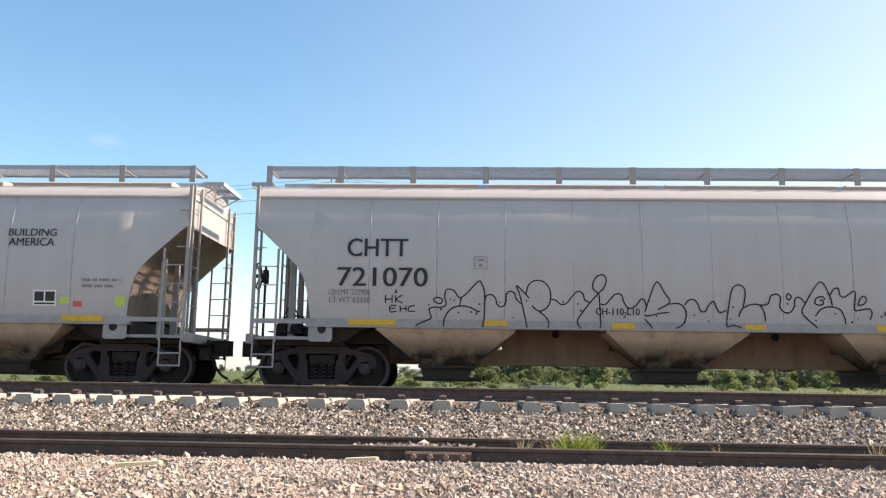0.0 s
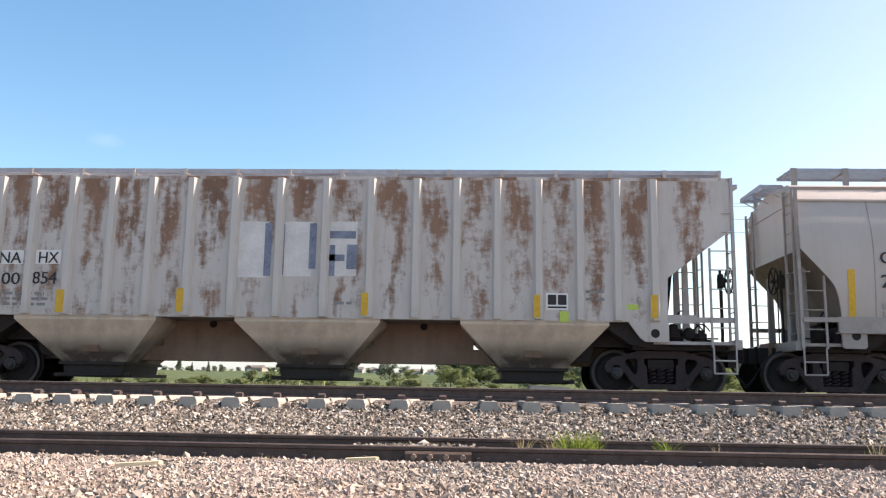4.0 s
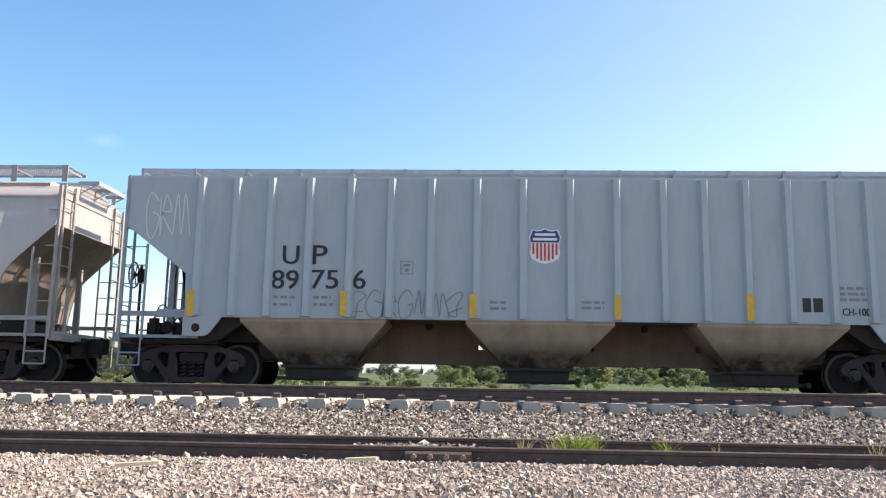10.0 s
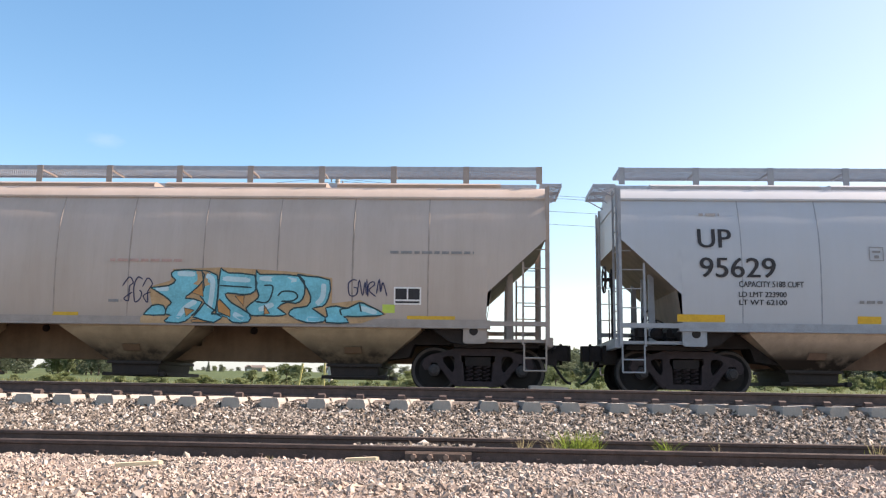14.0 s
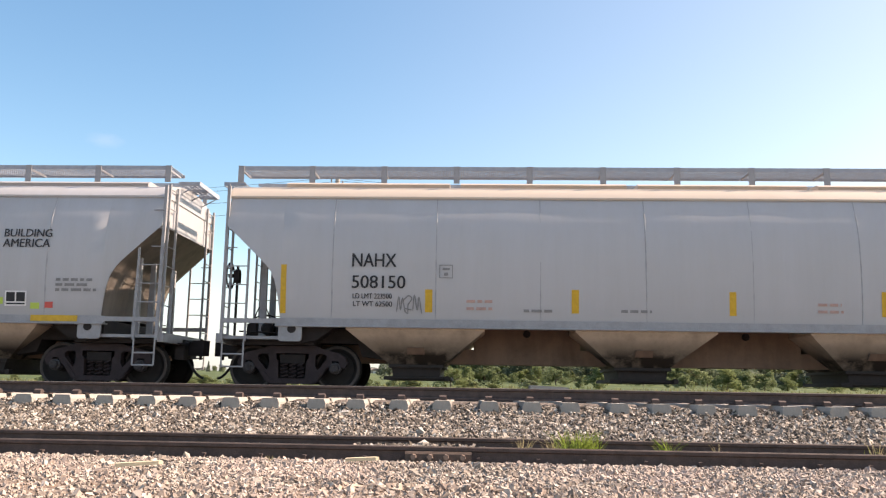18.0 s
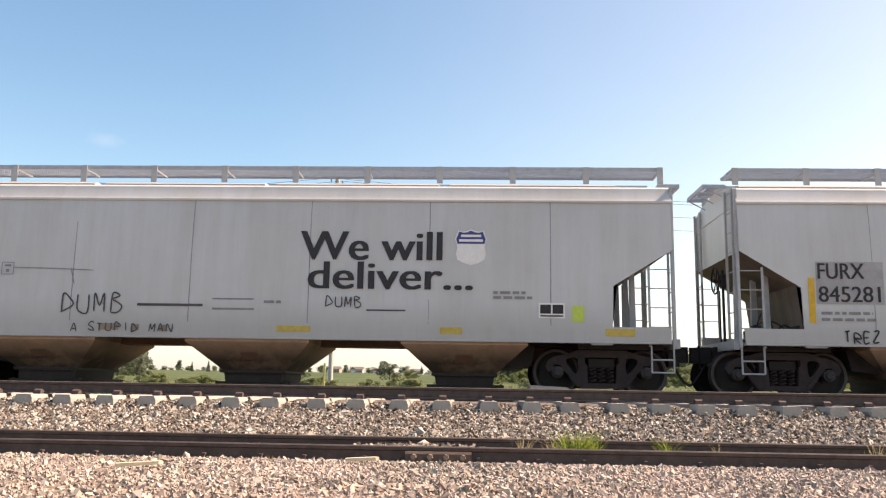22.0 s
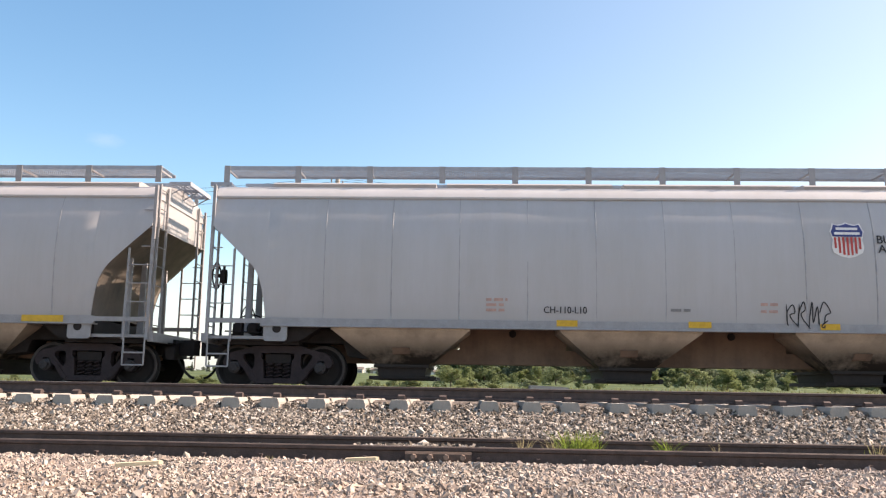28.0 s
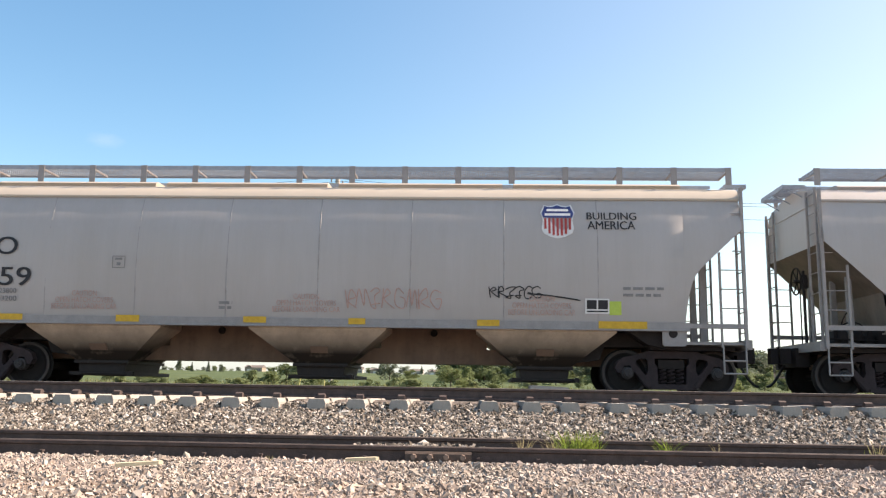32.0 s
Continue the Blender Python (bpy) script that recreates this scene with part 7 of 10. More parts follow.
sprayed(c, SOFT_ORANGE, None, 0, [(0.29, 1.38), (0.5, 1.64), (0.42, 1.98), (0.85, 2.11), (0.89, 2.34), (1.45, 2.36), (1.85, 2.38), (2.54, 2.35), (3.34, 2.3), (4.05, 2.19), (4.05, 1.7), (4.61, 1.77), (5.13, 1.51), (4.65, 1.32), (2.48, 1.29), (0.29, 1.28)], proud=0.009, bend=1)
sprayed(c, CYAN, TEAL, 0.03, [(0.46, 1.97), (0.83, 2.01), (0.96, 2.12), (0.88, 2.19), (0.93, 2.31), (1.45, 2.31), (1.51, 2.12), (1.27, 1.87), (1.16, 1.77), (1.5, 1.7), (1.19, 1.32), (0.91, 1.29), (0.77, 1.32), (0.89, 1.43), (0.77, 1.46), (0.82, 1.61), (0.89, 1.68), (0.74, 1.81)], [(0.34, 1.44), (0.51, 1.62), (0.73, 1.62), (0.76, 1.44)], [(1.47, 2.32), (1.78, 2.22), (1.8, 1.8), (1.76, 1.55), (1.68, 1.47), (1.93, 1.46), (1.75, 1.3), (1.39, 1.39), (1.35, 1.43), (1.55, 1.69), (1.46, 1.8), (1.53, 1.98)], [(1.85, 2.37), (2, 2.27), (2.52, 2.23), (2.54, 1.92), (2.33, 1.85), (2.11, 1.87), (1.95, 1.86), (2.08, 1.69), (2.44, 1.48), (2.43, 1.32), (2.12, 1.31), (2.01, 1.41), (1.78, 1.47), (1.81, 1.8), (1.82, 2.13)], [(2.55, 2.34), (2.62, 2.25), (2.84, 2.25), (3.41, 2.22), (3.52, 2), (3.48, 1.78), (3.34, 1.69), (3.17, 1.71), (2.99, 1.6), (3.17, 1.48), (2.92, 1.44), (2.7, 1.45), (2.48, 1.45), (2.37, 1.59), (2.55, 1.74), (2.62, 1.84), (2.55, 2.02)], [(3.36, 2.26), (3.56, 2.22), (4, 2.15), (3.98, 1.79), (3.87, 1.64), (3.67, 1.6), (3.93, 1.43), (3.89, 1.34), (3.57, 1.32), (3.31, 1.42), (3.21, 1.49), (3.31, 1.6), (3.57, 1.64), (3.64, 1.82), (3.5, 2.07)], [(3.93, 1.61), (4.14, 1.65), (4.36, 1.61), (4.59, 1.72), (4.75, 1.67), (5.08, 1.5), (4.72, 1.46), (4.47, 1.45), (4.29, 1.45), (4.4, 1.33), (3.95, 1.33), (3.97, 1.46)], bend=2)
scrawl(c, LIGHT_CYAN, 0.1, [(0.99, 2.25), (1.34, 2.24)], [(1.56, 2.22), (1.69, 2.13), (1.68, 1.8), (1.64, 1.58)], [(1.89, 2.16), (2.44, 2.13)], [(2.62, 2.17), (3.35, 2.14)], [(1.38, 1.72), (1.17, 1.58), (1.02, 1.38)], [(3.89, 2.08), (3.87, 1.82), (3.75, 1.68)], [(2.12, 1.48), (2.34, 1.37)], [(3.57, 1.39), (3.82, 1.38)], [(0.83, 1.95), (0.57, 1.95)], [(4.61, 1.62), (4.93, 1.53)], [(2.91, 1.67), (2.62, 1.56)], proud=0.0165)
scrawl(c, TEAL, 0.03, [(1.84, 2.02), (2.48, 1.99)], [(2.55, 1.72), (2.8, 1.72), (2.89, 2.01), (2.71, 2.03)], [(2.99, 1.83), (3.09, 1.92), (3.31, 1.91), (3.38, 1.82), (3.28, 1.74), (3.06, 1.73)], [(4.25, 1.47), (4.22, 1.58), (4.36, 1.61)], [(4.59, 1.71), (4.63, 1.54)], [(1.53, 1.69), (1.79, 1.51)], proud=0.0225)
sprayed(c, ORANGE, TEAL, 0.02, [(1.29, 1.88), (1.49, 2.07), (1.52, 1.8)], [(1.8, 1.69), (1.84, 1.76), (2.06, 1.55), (2.07, 1.41), (1.82, 1.51)], [(2.15, 1.82), (2.33, 1.83), (2.32, 1.63)], [(1.15, 1.58), (1.35, 1.54), (1.19, 1.41)], [(2.73, 1.65), (2.84, 1.49), (2.73, 1.47)], [(1.3, 1.34), (1.43, 1.37), (1.68, 1.3), (1.32, 1.3)], proud=0.0185, bend=1)

c = hopper_car("slant", 284.62, STEEL, "blue-grey covered hopper car with black lettering", grime=0.15, seed=19, seams=9, pitch=1.48, shift=-0.15)
outline_box(c, FAINT, -3.68, 2.62, -3.41, 2.89)
shield(c, 3.78, 2.91, 4.44, 3.63)
plates(c, "reflector", YELLOW, (-7.31, 1.43, -6.41, 1.57), (-3.94, 1.43, -3.5, 1.57), (-1.9, 1.43, -1.46, 1.56), (0.71, 1.43, 1.13, 1.55), (3.26, 1.43, 3.7, 1.55), (5.74, 1.41, 6.68, 1.56))
bars(c, RED_FAINT, (-1.33, 1.45, 0.14, 1.61), (-2.59, 1.8, -1.78, 2.2), (1.02, 1.8, 1.81, 2.21))
bars(c, FAINT, (-6.84, 3.44, -6.37, 3.6), (-3.9, 1.76, -3.47, 1.91), (2.69, 1.78, 3.15, 1.9), (-3.25, 1.47, -2, 1.57))
placard(c, 4.48, 1.78, 4.91, 2.09)
words(c, INK, ("UP", -6.89, 2.85, -6.26, 3.22), ("95629", -6.87, 2.28, -5.45, 2.66), ("CAPACITY 5188 CUFT", -6.14, 2.1, -4.93, 2.21), ("LD LMT 223900", -6.15, 1.91, -5.26, 2.01), ("LT WT 62100", -6.14, 1.76, -5.25, 1.86), ("BUILDING", 4.61, 3.26, 5.61, 3.43), ("AMERICA", 4.61, 3.06, 5.59, 3.23))

c = hopper_car("flat", 301.8, GREY, "grey covered hopper car with yellow reflectors", seams=9, seed=20)
plates(c, "reflector", YELLOW, (-6.56, 1.65, -5.67, 1.77), (-3.94, 1.66, -3.46, 1.77), (-1.37, 1.65, -0.94, 1.78), (0.88, 1.66, 1.33, 1.77), (3.42, 1.66, 3.88, 1.76), (5.71, 1.65, 6.62, 1.76))
outline_box(c, FAINT, -3.96, 2.59, -3.68, 2.86)

c = hopper_car("slant", 319.2, GREY, "grey covered hopper car with slanted lettering and strong seams", seams=9, grime=0.3, seed=21)
outline_box(c, FAINT, -5.04, 2.59, -4.76, 2.85)
shield(c, 4.17, 2.72, 4.85, 3.46)
plates(c, "reflector", YELLOWOLD, (-6.56, 1.34, -5.82, 1.48), (-3.98, 1.36, -3.47, 1.49), (-1.43, 1.35, -0.91, 1.48), (0.9, 1.34, 1.39, 1.47), (3.46, 1.35, 3.91, 1.47), (5.6, 1.35, 6.5, 1.48))
placard(c, 5.05, 1.7, 5.54, 2.01)
plates(c, "sticker", LIME, (5.55, 1.7, 5.77, 1.83), (6.28, 1.57, 6.46, 1.68))
bars(c, FAINT, (-1.8, 1.67, -0.3, 1.82), (5.75, 1.67, 6.28, 1.88))
words(c, INK, ("CMO", -6.53, 2.85, -5.4, 3.19), ("20383", -6.9, 2.26, -5.28, 2.62), ("LT LMT 223700", -6.54, 1.8, -5.45, 1.91), ("LT WT 62700 NEW 05-2005", -6.52, 1.65, -4.89, 1.76), ("ARI THROUGH SILL", -2.97, 1.35, -1.83, 1.49), ("CH-110-L04", 2.02, 1.35, 2.74, 1.48))

c = hopper_car("round", 336.99, COOL, "light grey covered hopper car with dark blue tags", seed=22, seams=12, pitch=1.32, shift=-0.1)
outline_box(c, FAINT, -4.14, 2.4, -3.88, 2.66)
shield(c, 3.76, 2.64, 4.43, 3.35)
plates(c, "reflector", YELLOW, (-6.55, 1.3, -5.65, 1.43), (-3.84, 1.31, -3.47, 1.43), (-1.5, 1.3, -1.05, 1.42), (0.96, 1.29, 1.4, 1.42), (3.41, 1.29, 3.83, 1.41), (5.59, 1.29, 6.53, 1.41))
placard(c, 5.04, 1.58, 5.48, 1.88)
plates(c, "sticker", LIME, (4.75, 1.62, 5, 1.75), (5.56, 1.53, 5.74, 1.65))
plates(c, "sticker", RED, (5.84, 1.55, 6.01, 1.67), (-5.87, 1.58, -5.71, 1.68))
bars(c, RED_FAINT, (-2.92, 1.56, -2.43, 1.84), (2.31, 1.58, 2.81, 1.85))
bars(c, FAINT, (6.05, 1.86, 6.88, 2.16))
words(c, INK, ("CHTT", -6.5, 2.63, -5.3, 3), ("721473", -6.68, 2.05, -4.95, 2.44), ("LD LMT 222800", -6.84, 1.88, -5.99, 1.99), ("LT WT 63200", -6.83, 1.72, -5.98, 1.83), ("BUILDING", 4.93, 2.96, 5.9, 3.12), ("AMERICA", 4.92, 2.75, 5.88, 2.92), ("CH-110-L10", -1.5, 1.55, -0.68, 1.67))
scrawl(c, NAVY, 0.024, [(-4.48, 2.03), (-4.23, 2), (-4.06, 1.81), (-4.26, 1.61)], [(-4.48, 2.03), (-4.19, 1.73)], [(-4.06, 1.81), (-4.03, 2.03), (-3.81, 2.09), (-3.75, 2.01)], [(-4.02, 1.7), (-3.97, 1.98), (-3.83, 1.76), (-3.97, 1.7)], [(-3.52, 2.07), (-3.24, 2.11), (-3.1, 1.99), (-3.27, 1.85), (-3.49, 1.84), (-3.57, 1.7)], [(-3.44, 2.07), (-3.55, 1.7)], [(-3.32, 1.85), (-2.98, 1.68)], [(-3.72, 2.07), (-3.86, 1.9), (-3.66, 1.84), (-3.8, 1.7)], [(-3.9, 2.29), (-3.81, 2.06), (-3.61, 2.22), (-3.92, 2.18), (-3.72, 2.1)], [(-3.82, 1.58), (-3.57, 1.66), (-3.4, 1.62), (-3.65, 1.53)], [(-3.54, 1.63), (-3.18, 1.64)], proud=0.015)
scrawl(c, GREY_PATCH, 0.026, [(-0.06, 1.88), (0.03, 1.72), (0.11, 1.91)], [(0.3, 2.08), (0.39, 1.97), (0.55, 2.11)], [(0.63, 1.61), (0.74, 1.84), (0.85, 1.64)], [(0.88, 1.86), (0.94, 1.98), (1.02, 1.81)], [(1.1, 1.87), (1.18, 2.09), (1.29, 1.92)], [(0.85, 1.7), (0.94, 1.51), (1.05, 1.67)], proud=0.015)
scrawl(c, INK, 0.024, [(1.35, 1.92), (1.57, 2.01)], [(1.35, 1.92), (1.6, 1.79), (1.84, 1.79), (1.92, 1.93), (1.76, 2.04)], [(1.65, 1.98), (1.76, 1.96)], [(1.71, 1.88), (1.82, 1.87)], proud=0.015)

c = hopper_car("round", 354.76, COOL, "plain light grey covered hopper car with rust along its eave", seams=7, eave=(0.50,0.43,0.36), grime=0.2, seed=23, shift=-0.15)
outline_box(c, FAINT, -4.13, 2.21, -3.87, 2.47)
plates(c, "reflector", YELLOW, (-7.23, 1.5, -7.12, 2.45), (-4.4, 1.55, -4.26, 1.99), (-1.58, 1.56, -1.44, 2.01), (1.41, 1.55, 1.54, 2), (4.25, 1.56, 4.36, 2.03))
placard(c, 5.34, 1.58, 5.79, 1.9)
plates(c, "sticker", LIME, (5.94, 1.57, 6.19, 1.74))
scribble(c, FAINT, -4.96, 1.52, -4.49, 1.88, 201, letters=3)
bars(c, RED_FAINT, (-3.6, 1.56, -3.08, 1.84), (3.06, 1.58, 3.56, 1.84))
bars(c, FAINT, (-2.5, 1.54, -1.93, 1.66), (-0.64, 1.54, -0.02, 1.68))
words(c, INK, ("NAHX", -5.83, 2.42, -4.97, 2.68), ("508150", -5.83, 2, -4.79, 2.25), ("LD LMT 223500", -5.81, 1.8, -5.05, 1.9), ("LT WT 62500", -5.8, 1.65, -5.04, 1.75))

c = hopper_car("round", 372.47, GREY, "light grey covered hopper car with dents and scratches", seed=24, seams=12, pitch=1.32, shift=-0.1)
outline_box(c, FAINT, -4.11, 2.38, -3.84, 2.64)
shield(c, 3.79, 2.68, 4.48, 3.39)
plates(c, "reflector", YELLOW, (-6.55, 1.29, -5.62, 1.42), (-3.89, 1.29, -3.51, 1.42), (-1.48, 1.29, -1.03, 1.41), (1.05, 1.29, 1.47, 1.41), (3.45, 1.29, 3.87, 1.41), (5.65, 1.29, 6.57, 1.42))
placard(c, 5.09, 1.57, 5.53, 1.89)
plates(c, "sticker", LIME, (5.62, 1.54, 5.8, 1.85))
plates(c, "sticker", RED, (5.87, 1.56, 6.03, 1.68), (-5.84, 1.58, -5.69, 1.67))
bars(c, RED_FAINT, (-2.88, 1.57, -2.37, 1.82), (2.38, 1.56, 2.85, 1.83))
bars(c, FAINT, (6.07, 1.86, 6.93, 2.16), (-3.74, 1.53, -3.31, 1.68))
words(c, INK, ("CHTT", -6.55, 2.62, -5.38, 2.98), ("721159", -6.77, 2.02, -5.07, 2.41), ("LD LMT 223000", -6.92, 1.86, -6.11, 1.97), ("LT WT 63000", -6.91, 1.7, -6.1, 1.81), ("BUILDING", 4.68, 2.96, 5.64, 3.13), ("AMERICA", 4.68, 2.77, 5.62, 2.93), ("CH-110-L10", -1.75, 1.54, -0.93, 1.66))
scrawl(c, FAINT, 0.018, [(-2, 3.25), (-1.36, 3.25), (-0.73, 3.26)], [(-3.19, 2.46), (-2.6, 2.47), (-1.96, 2.47)], [(0.6, 2.5), (1.9, 2.5), (3.22, 2.51)], [(-1.83, 1.77), (-1.79, 2), (-0.69, 2.01), (1.9, 2.03)], [(2.27, 3.16), (2.3, 3.26), (3.12, 3.26)])

c = hopper_car("tight", 389.62, STEEL, "clean light grey covered hopper car with a large red graffiti word", grime=0.12, hopper=(0.42,0.415,0.41), soot=0.2, wheel_end=1, seed=25, seams=8, pitch=1.64, stays=16)
outline_box(c, FAINT, -3.6, 2.97, -3.33, 3.23)
shield(c, 3.5, 2.88, 4.2, 3.6)
plates(c, "reflector", YELLOW, (-6.74, 1.65, -6.28, 1.86), (0.84, 1.63, 1.34, 1.76), (3.71, 1.65, 4.17, 1.77), (6.14, 1.65, 6.6, 1.86))
placard(c, 5.47, 1.67, 5.91, 1.99)
plates(c, "sticker", LIME, (5.24, 1.42, 5.42, 1.56))
plates(c, "sticker", RED, (-5.69, 1.41, -5.54, 1.51), (5.44, 1.37, 5.6, 1.5))
bars(c, FAINT, (4.65, 1.63, 5.4, 1.94))
words(c, INK, ("UP", -5.34, 3.24, -4.71, 3.56), ("99046", -5.74, 2.65, -4.03, 3.01), ("LD LMT 225800", -5.95, 1.8, -5.16, 1.91), ("LT WT 60200", -5.94, 1.65, -5.15, 1.76), ("BUILDING", 4.31, 3.43, 5.26, 3.59), ("AMERICA", 4.33, 3.23, 5.29, 3.38))
sprayed(c, VIOLET, None, 0, [(-5.34, 1.26), (-5.21, 1.49), (-5, 1.66), (-4.79, 1.81), (-3.54, 1.84), (-1.87, 1.88), (-0.64, 1.86), (-0.14, 1.74), (0.35, 1.73), (0.45, 1.48), (0.43, 1.31), (-2.29, 1.26)], [(-4.93, 1.98), (-4.95, 1.93), (-5, 1.91), (-5.06, 1.91), (-5.11, 1.93), (-5.13, 1.97), (-5.11, 2.02), (-5.06, 2.04), (-5, 2.04), (-4.95, 2.02)], [(-5.39, 1.44), (-5.4, 1.4), (-5.44, 1.38), (-5.49, 1.38), (-5.52, 1.4), (-5.54, 1.44), (-5.52, 1.48), (-5.49, 1.5), (-5.44, 1.5), (-5.4, 1.48)], [(0.26, 2.03), (0.25, 1.99), (0.21, 1.97), (0.17, 1.97), (0.14, 1.99), (0.13, 2.03), (0.14, 2.07), (0.17, 2.09), (0.21, 2.09), (0.25, 2.07)], proud=0.009)
sprayed(c, INK, None, 0, [(-4.91, 1.25), (-4.85, 1.54), (-4.63, 1.87), (-4.53, 2.08), (-3.77, 2.42), (-3.58, 2.18), (-3.53, 1.31)], [(-3.62, 1.93), (-3.54, 2.26), (-3, 2.35), (-2.86, 2.14), (-3.12, 1.89), (-3.37, 1.25), (-3.57, 1.35)], [(-2.85, 2.14), (-2.89, 2.31), (-2.37, 2.42), (-2.33, 2.27), (-1.92, 2.43), (-1.87, 2.07), (-2.17, 1.94), (-2.7, 1.26)], [(-1.94, 1.9), (-1.79, 2.41), (-1.62, 2.42), (-1.03, 2.29), (-1.46, 1.87), (-1.87, 1.27)], [(-1.07, 2.12), (-1.05, 2.29), (-0.63, 2.31), (-0.26, 2.33), (0.03, 2.35), (-0.47, 1.8), (-0.8, 1.28)], [(-0.33, 1.29), (-0.23, 1.92), (0.06, 1.91), (-0.06, 1.64)], proud=0.0115, bend=1)
sprayed(c, CRIMSON, INK, 0.045, [(-4.46, 2.11), (-3.77, 2.34), (-3.71, 2.11), (-4.08, 1.98), (-4.06, 1.84), (-3.83, 1.86), (-3.83, 1.68), (-4.04, 1.63), (-3.99, 1.53), (-3.54, 1.64), (-3.53, 1.39), (-3.78, 1.25), (-4.7, 1.24), (-4.79, 1.42), (-4.75, 1.62), (-4.5, 1.83)], [(-3.5, 2.14), (-3.33, 2.26), (-3.04, 2.26), (-2.91, 2.14), (-3, 2), (-3.16, 2.04), (-3.2, 1.95), (-2.87, 1.79), (-2.72, 1.59), (-2.83, 1.36), (-3.07, 1.26), (-3.37, 1.3), (-3.53, 1.43), (-3.37, 1.56), (-3.16, 1.5), (-3.08, 1.58), (-3.45, 1.74), (-3.55, 1.93)], [(-2.81, 2.25), (-2.44, 2.33), (-2.41, 2), (-2.25, 2.25), (-1.96, 2.35), (-1.94, 2.07), (-2.16, 1.88), (-1.69, 1.68), (-1.79, 1.45), (-2.08, 1.3), (-2.29, 1.61), (-2.4, 1.53), (-2.43, 1.27), (-2.7, 1.28), (-2.65, 1.73)], [(-1.87, 2.07), (-1.71, 2.36), (-1.38, 2.3), (-1.09, 2.24), (-1.01, 1.79), (-0.8, 1.42), (-1.05, 1.28), (-1.21, 1.53), (-1.42, 1.55), (-1.54, 1.28), (-1.83, 1.3), (-1.67, 1.74), (-1.54, 1.91)], [(-1.03, 2.2), (-0.63, 2.26), (-0.53, 1.94), (-0.28, 2.25), (-0.02, 2.33), (-0.06, 2.17), (-0.43, 1.63), (-0.47, 1.29), (-0.72, 1.29), (-0.7, 1.63)], [(-0.27, 1.31), (-0.15, 1.55), (-0.24, 1.78), (-0.04, 1.81), (0.02, 1.68), (0.24, 1.7), (0.03, 1.52), (0.08, 1.3), (-0.1, 1.38)], proud=0.015, bend=1)
scrawl(c, WHITE, 0.045, [(-4.44, 2.11), (-3.77, 2.34), (-3.71, 2.13)], [(-4.15, 1.93), (-4.08, 1.92), (-4.07, 1.82), (-3.96, 1.82), (-3.95, 1.74)], [(-4.06, 1.63), (-4.04, 1.53), (-3.79, 1.51), (-3.74, 1.39)], [(-4.64, 1.31), (-4.54, 1.54), (-4.46, 1.56), (-4.46, 1.3)], [(-3.44, 2.22), (-3.29, 2.27), (-3.06, 2.27), (-2.94, 2.14), (-3, 2)], [(-3.45, 1.74), (-3.33, 1.76), (-3.25, 1.64)], [(-3.04, 1.89), (-2.74, 1.58), (-2.89, 1.31)], proud=0.024)
scrawl(c, WHITE, 0.045, [(-2.77, 2.25), (-2.45, 2.32), (-2.43, 1.94), (-2.27, 2)], [(-2.27, 2.25), (-1.98, 2.34), (-1.97, 2.01)], [(-2.37, 1.84), (-1.69, 1.68), (-1.89, 1.35)], [(-2.43, 1.65), (-2.42, 1.34)], [(-1.71, 2.34), (-1.13, 2.22), (-1.05, 1.79), (-0.8, 1.42)], [(-1.59, 1.85), (-1.39, 1.81), (-1.33, 1.99)], [(-1.38, 1.77), (-1.21, 1.75)], [(-1.52, 1.31), (-1.42, 1.6)], proud=0.024)
scrawl(c, WHITE, 0.04, [(-0.98, 2.2), (-0.63, 2.24), (-0.53, 1.94), (-0.43, 1.96)], [(-0.43, 2.19), (-0.06, 2.23), (-0.43, 1.67), (-0.68, 1.71)], [(-0.27, 1.29), (-0.15, 1.41)], [(-0.04, 1.82), (0.02, 1.68), (0.24, 1.7), (0.03, 1.52), (0.08, 1.31)], [(0.13, 1.33), (0.18, 1.48), (0.28, 1.44), (0.18, 1.37)], [(0.32, 1.33), (0.37, 1.46), (0.38, 1.38), (0.45, 1.44)], proud=0.024)

c = hopper_car("ribbed", 406.75, RUSTY2, "grey ribbed hopper car with heavy red-brown rust patches", rust=0.66, rust_color=(0.25,0.105,0.055), hopper=(0.48,0.41,0.32), soot=0.25, grime=0.4, wheel_end=1, top=0.75, seed=26, sheet=(0.0, 0.20, 0.22, 1.5, 0.18, 0.26), stays=16)
bars(c, INK, (-6.07, 1.61, -5.69, 1.89), (-5.3, 1.61, -4.89, 1.88))
plates(c, "reflector", YELLOW, (-7.01, 1.45, -6.86, 2.41), (-4, 1.45, -3.86, 1.93), (-1.49, 1.43, -1.37, 1.91), (1.24, 1.43, 1.36, 1.95), (3.76, 1.44, 3.88, 1.94), (6.82, 1.43, 6.95, 1.93), flush=-1.607)
placard(c, 4.79, 1.64, 5.24, 1.96)
plates(c, "sticker", LIME, (6.37, 1.89, 6.6, 2.04))
bars(c, FAINT, (0.66, 1.61, 1.13, 1.78))
words(c, INK, ("NA", -6.06, 2.44, -5.67, 2.69), ("HX", -5.32, 2.45, -4.9, 2.7), ("10", -6.02, 2.01, -5.7, 2.27), ("00", -5.28, 2, -4.91, 2.26), ("41", -4.53, 2.01, -4.16, 2.26))

c = hopper_car("deep", 424.37, CHALK, "chalky white covered hopper car with a bold black slogan", seams=6, grime=0.45, hopper=(0.34,0.24,0.165), soot=0.25, wheel_end=-1, seed=27, shift=0.17)
outline_box(c, FAINT, -4.81, 2.2, -4.56, 2.45)
words(c, INK, ("We will", 1.17, 2.55, 3.93, 3.12), bold=0.035)
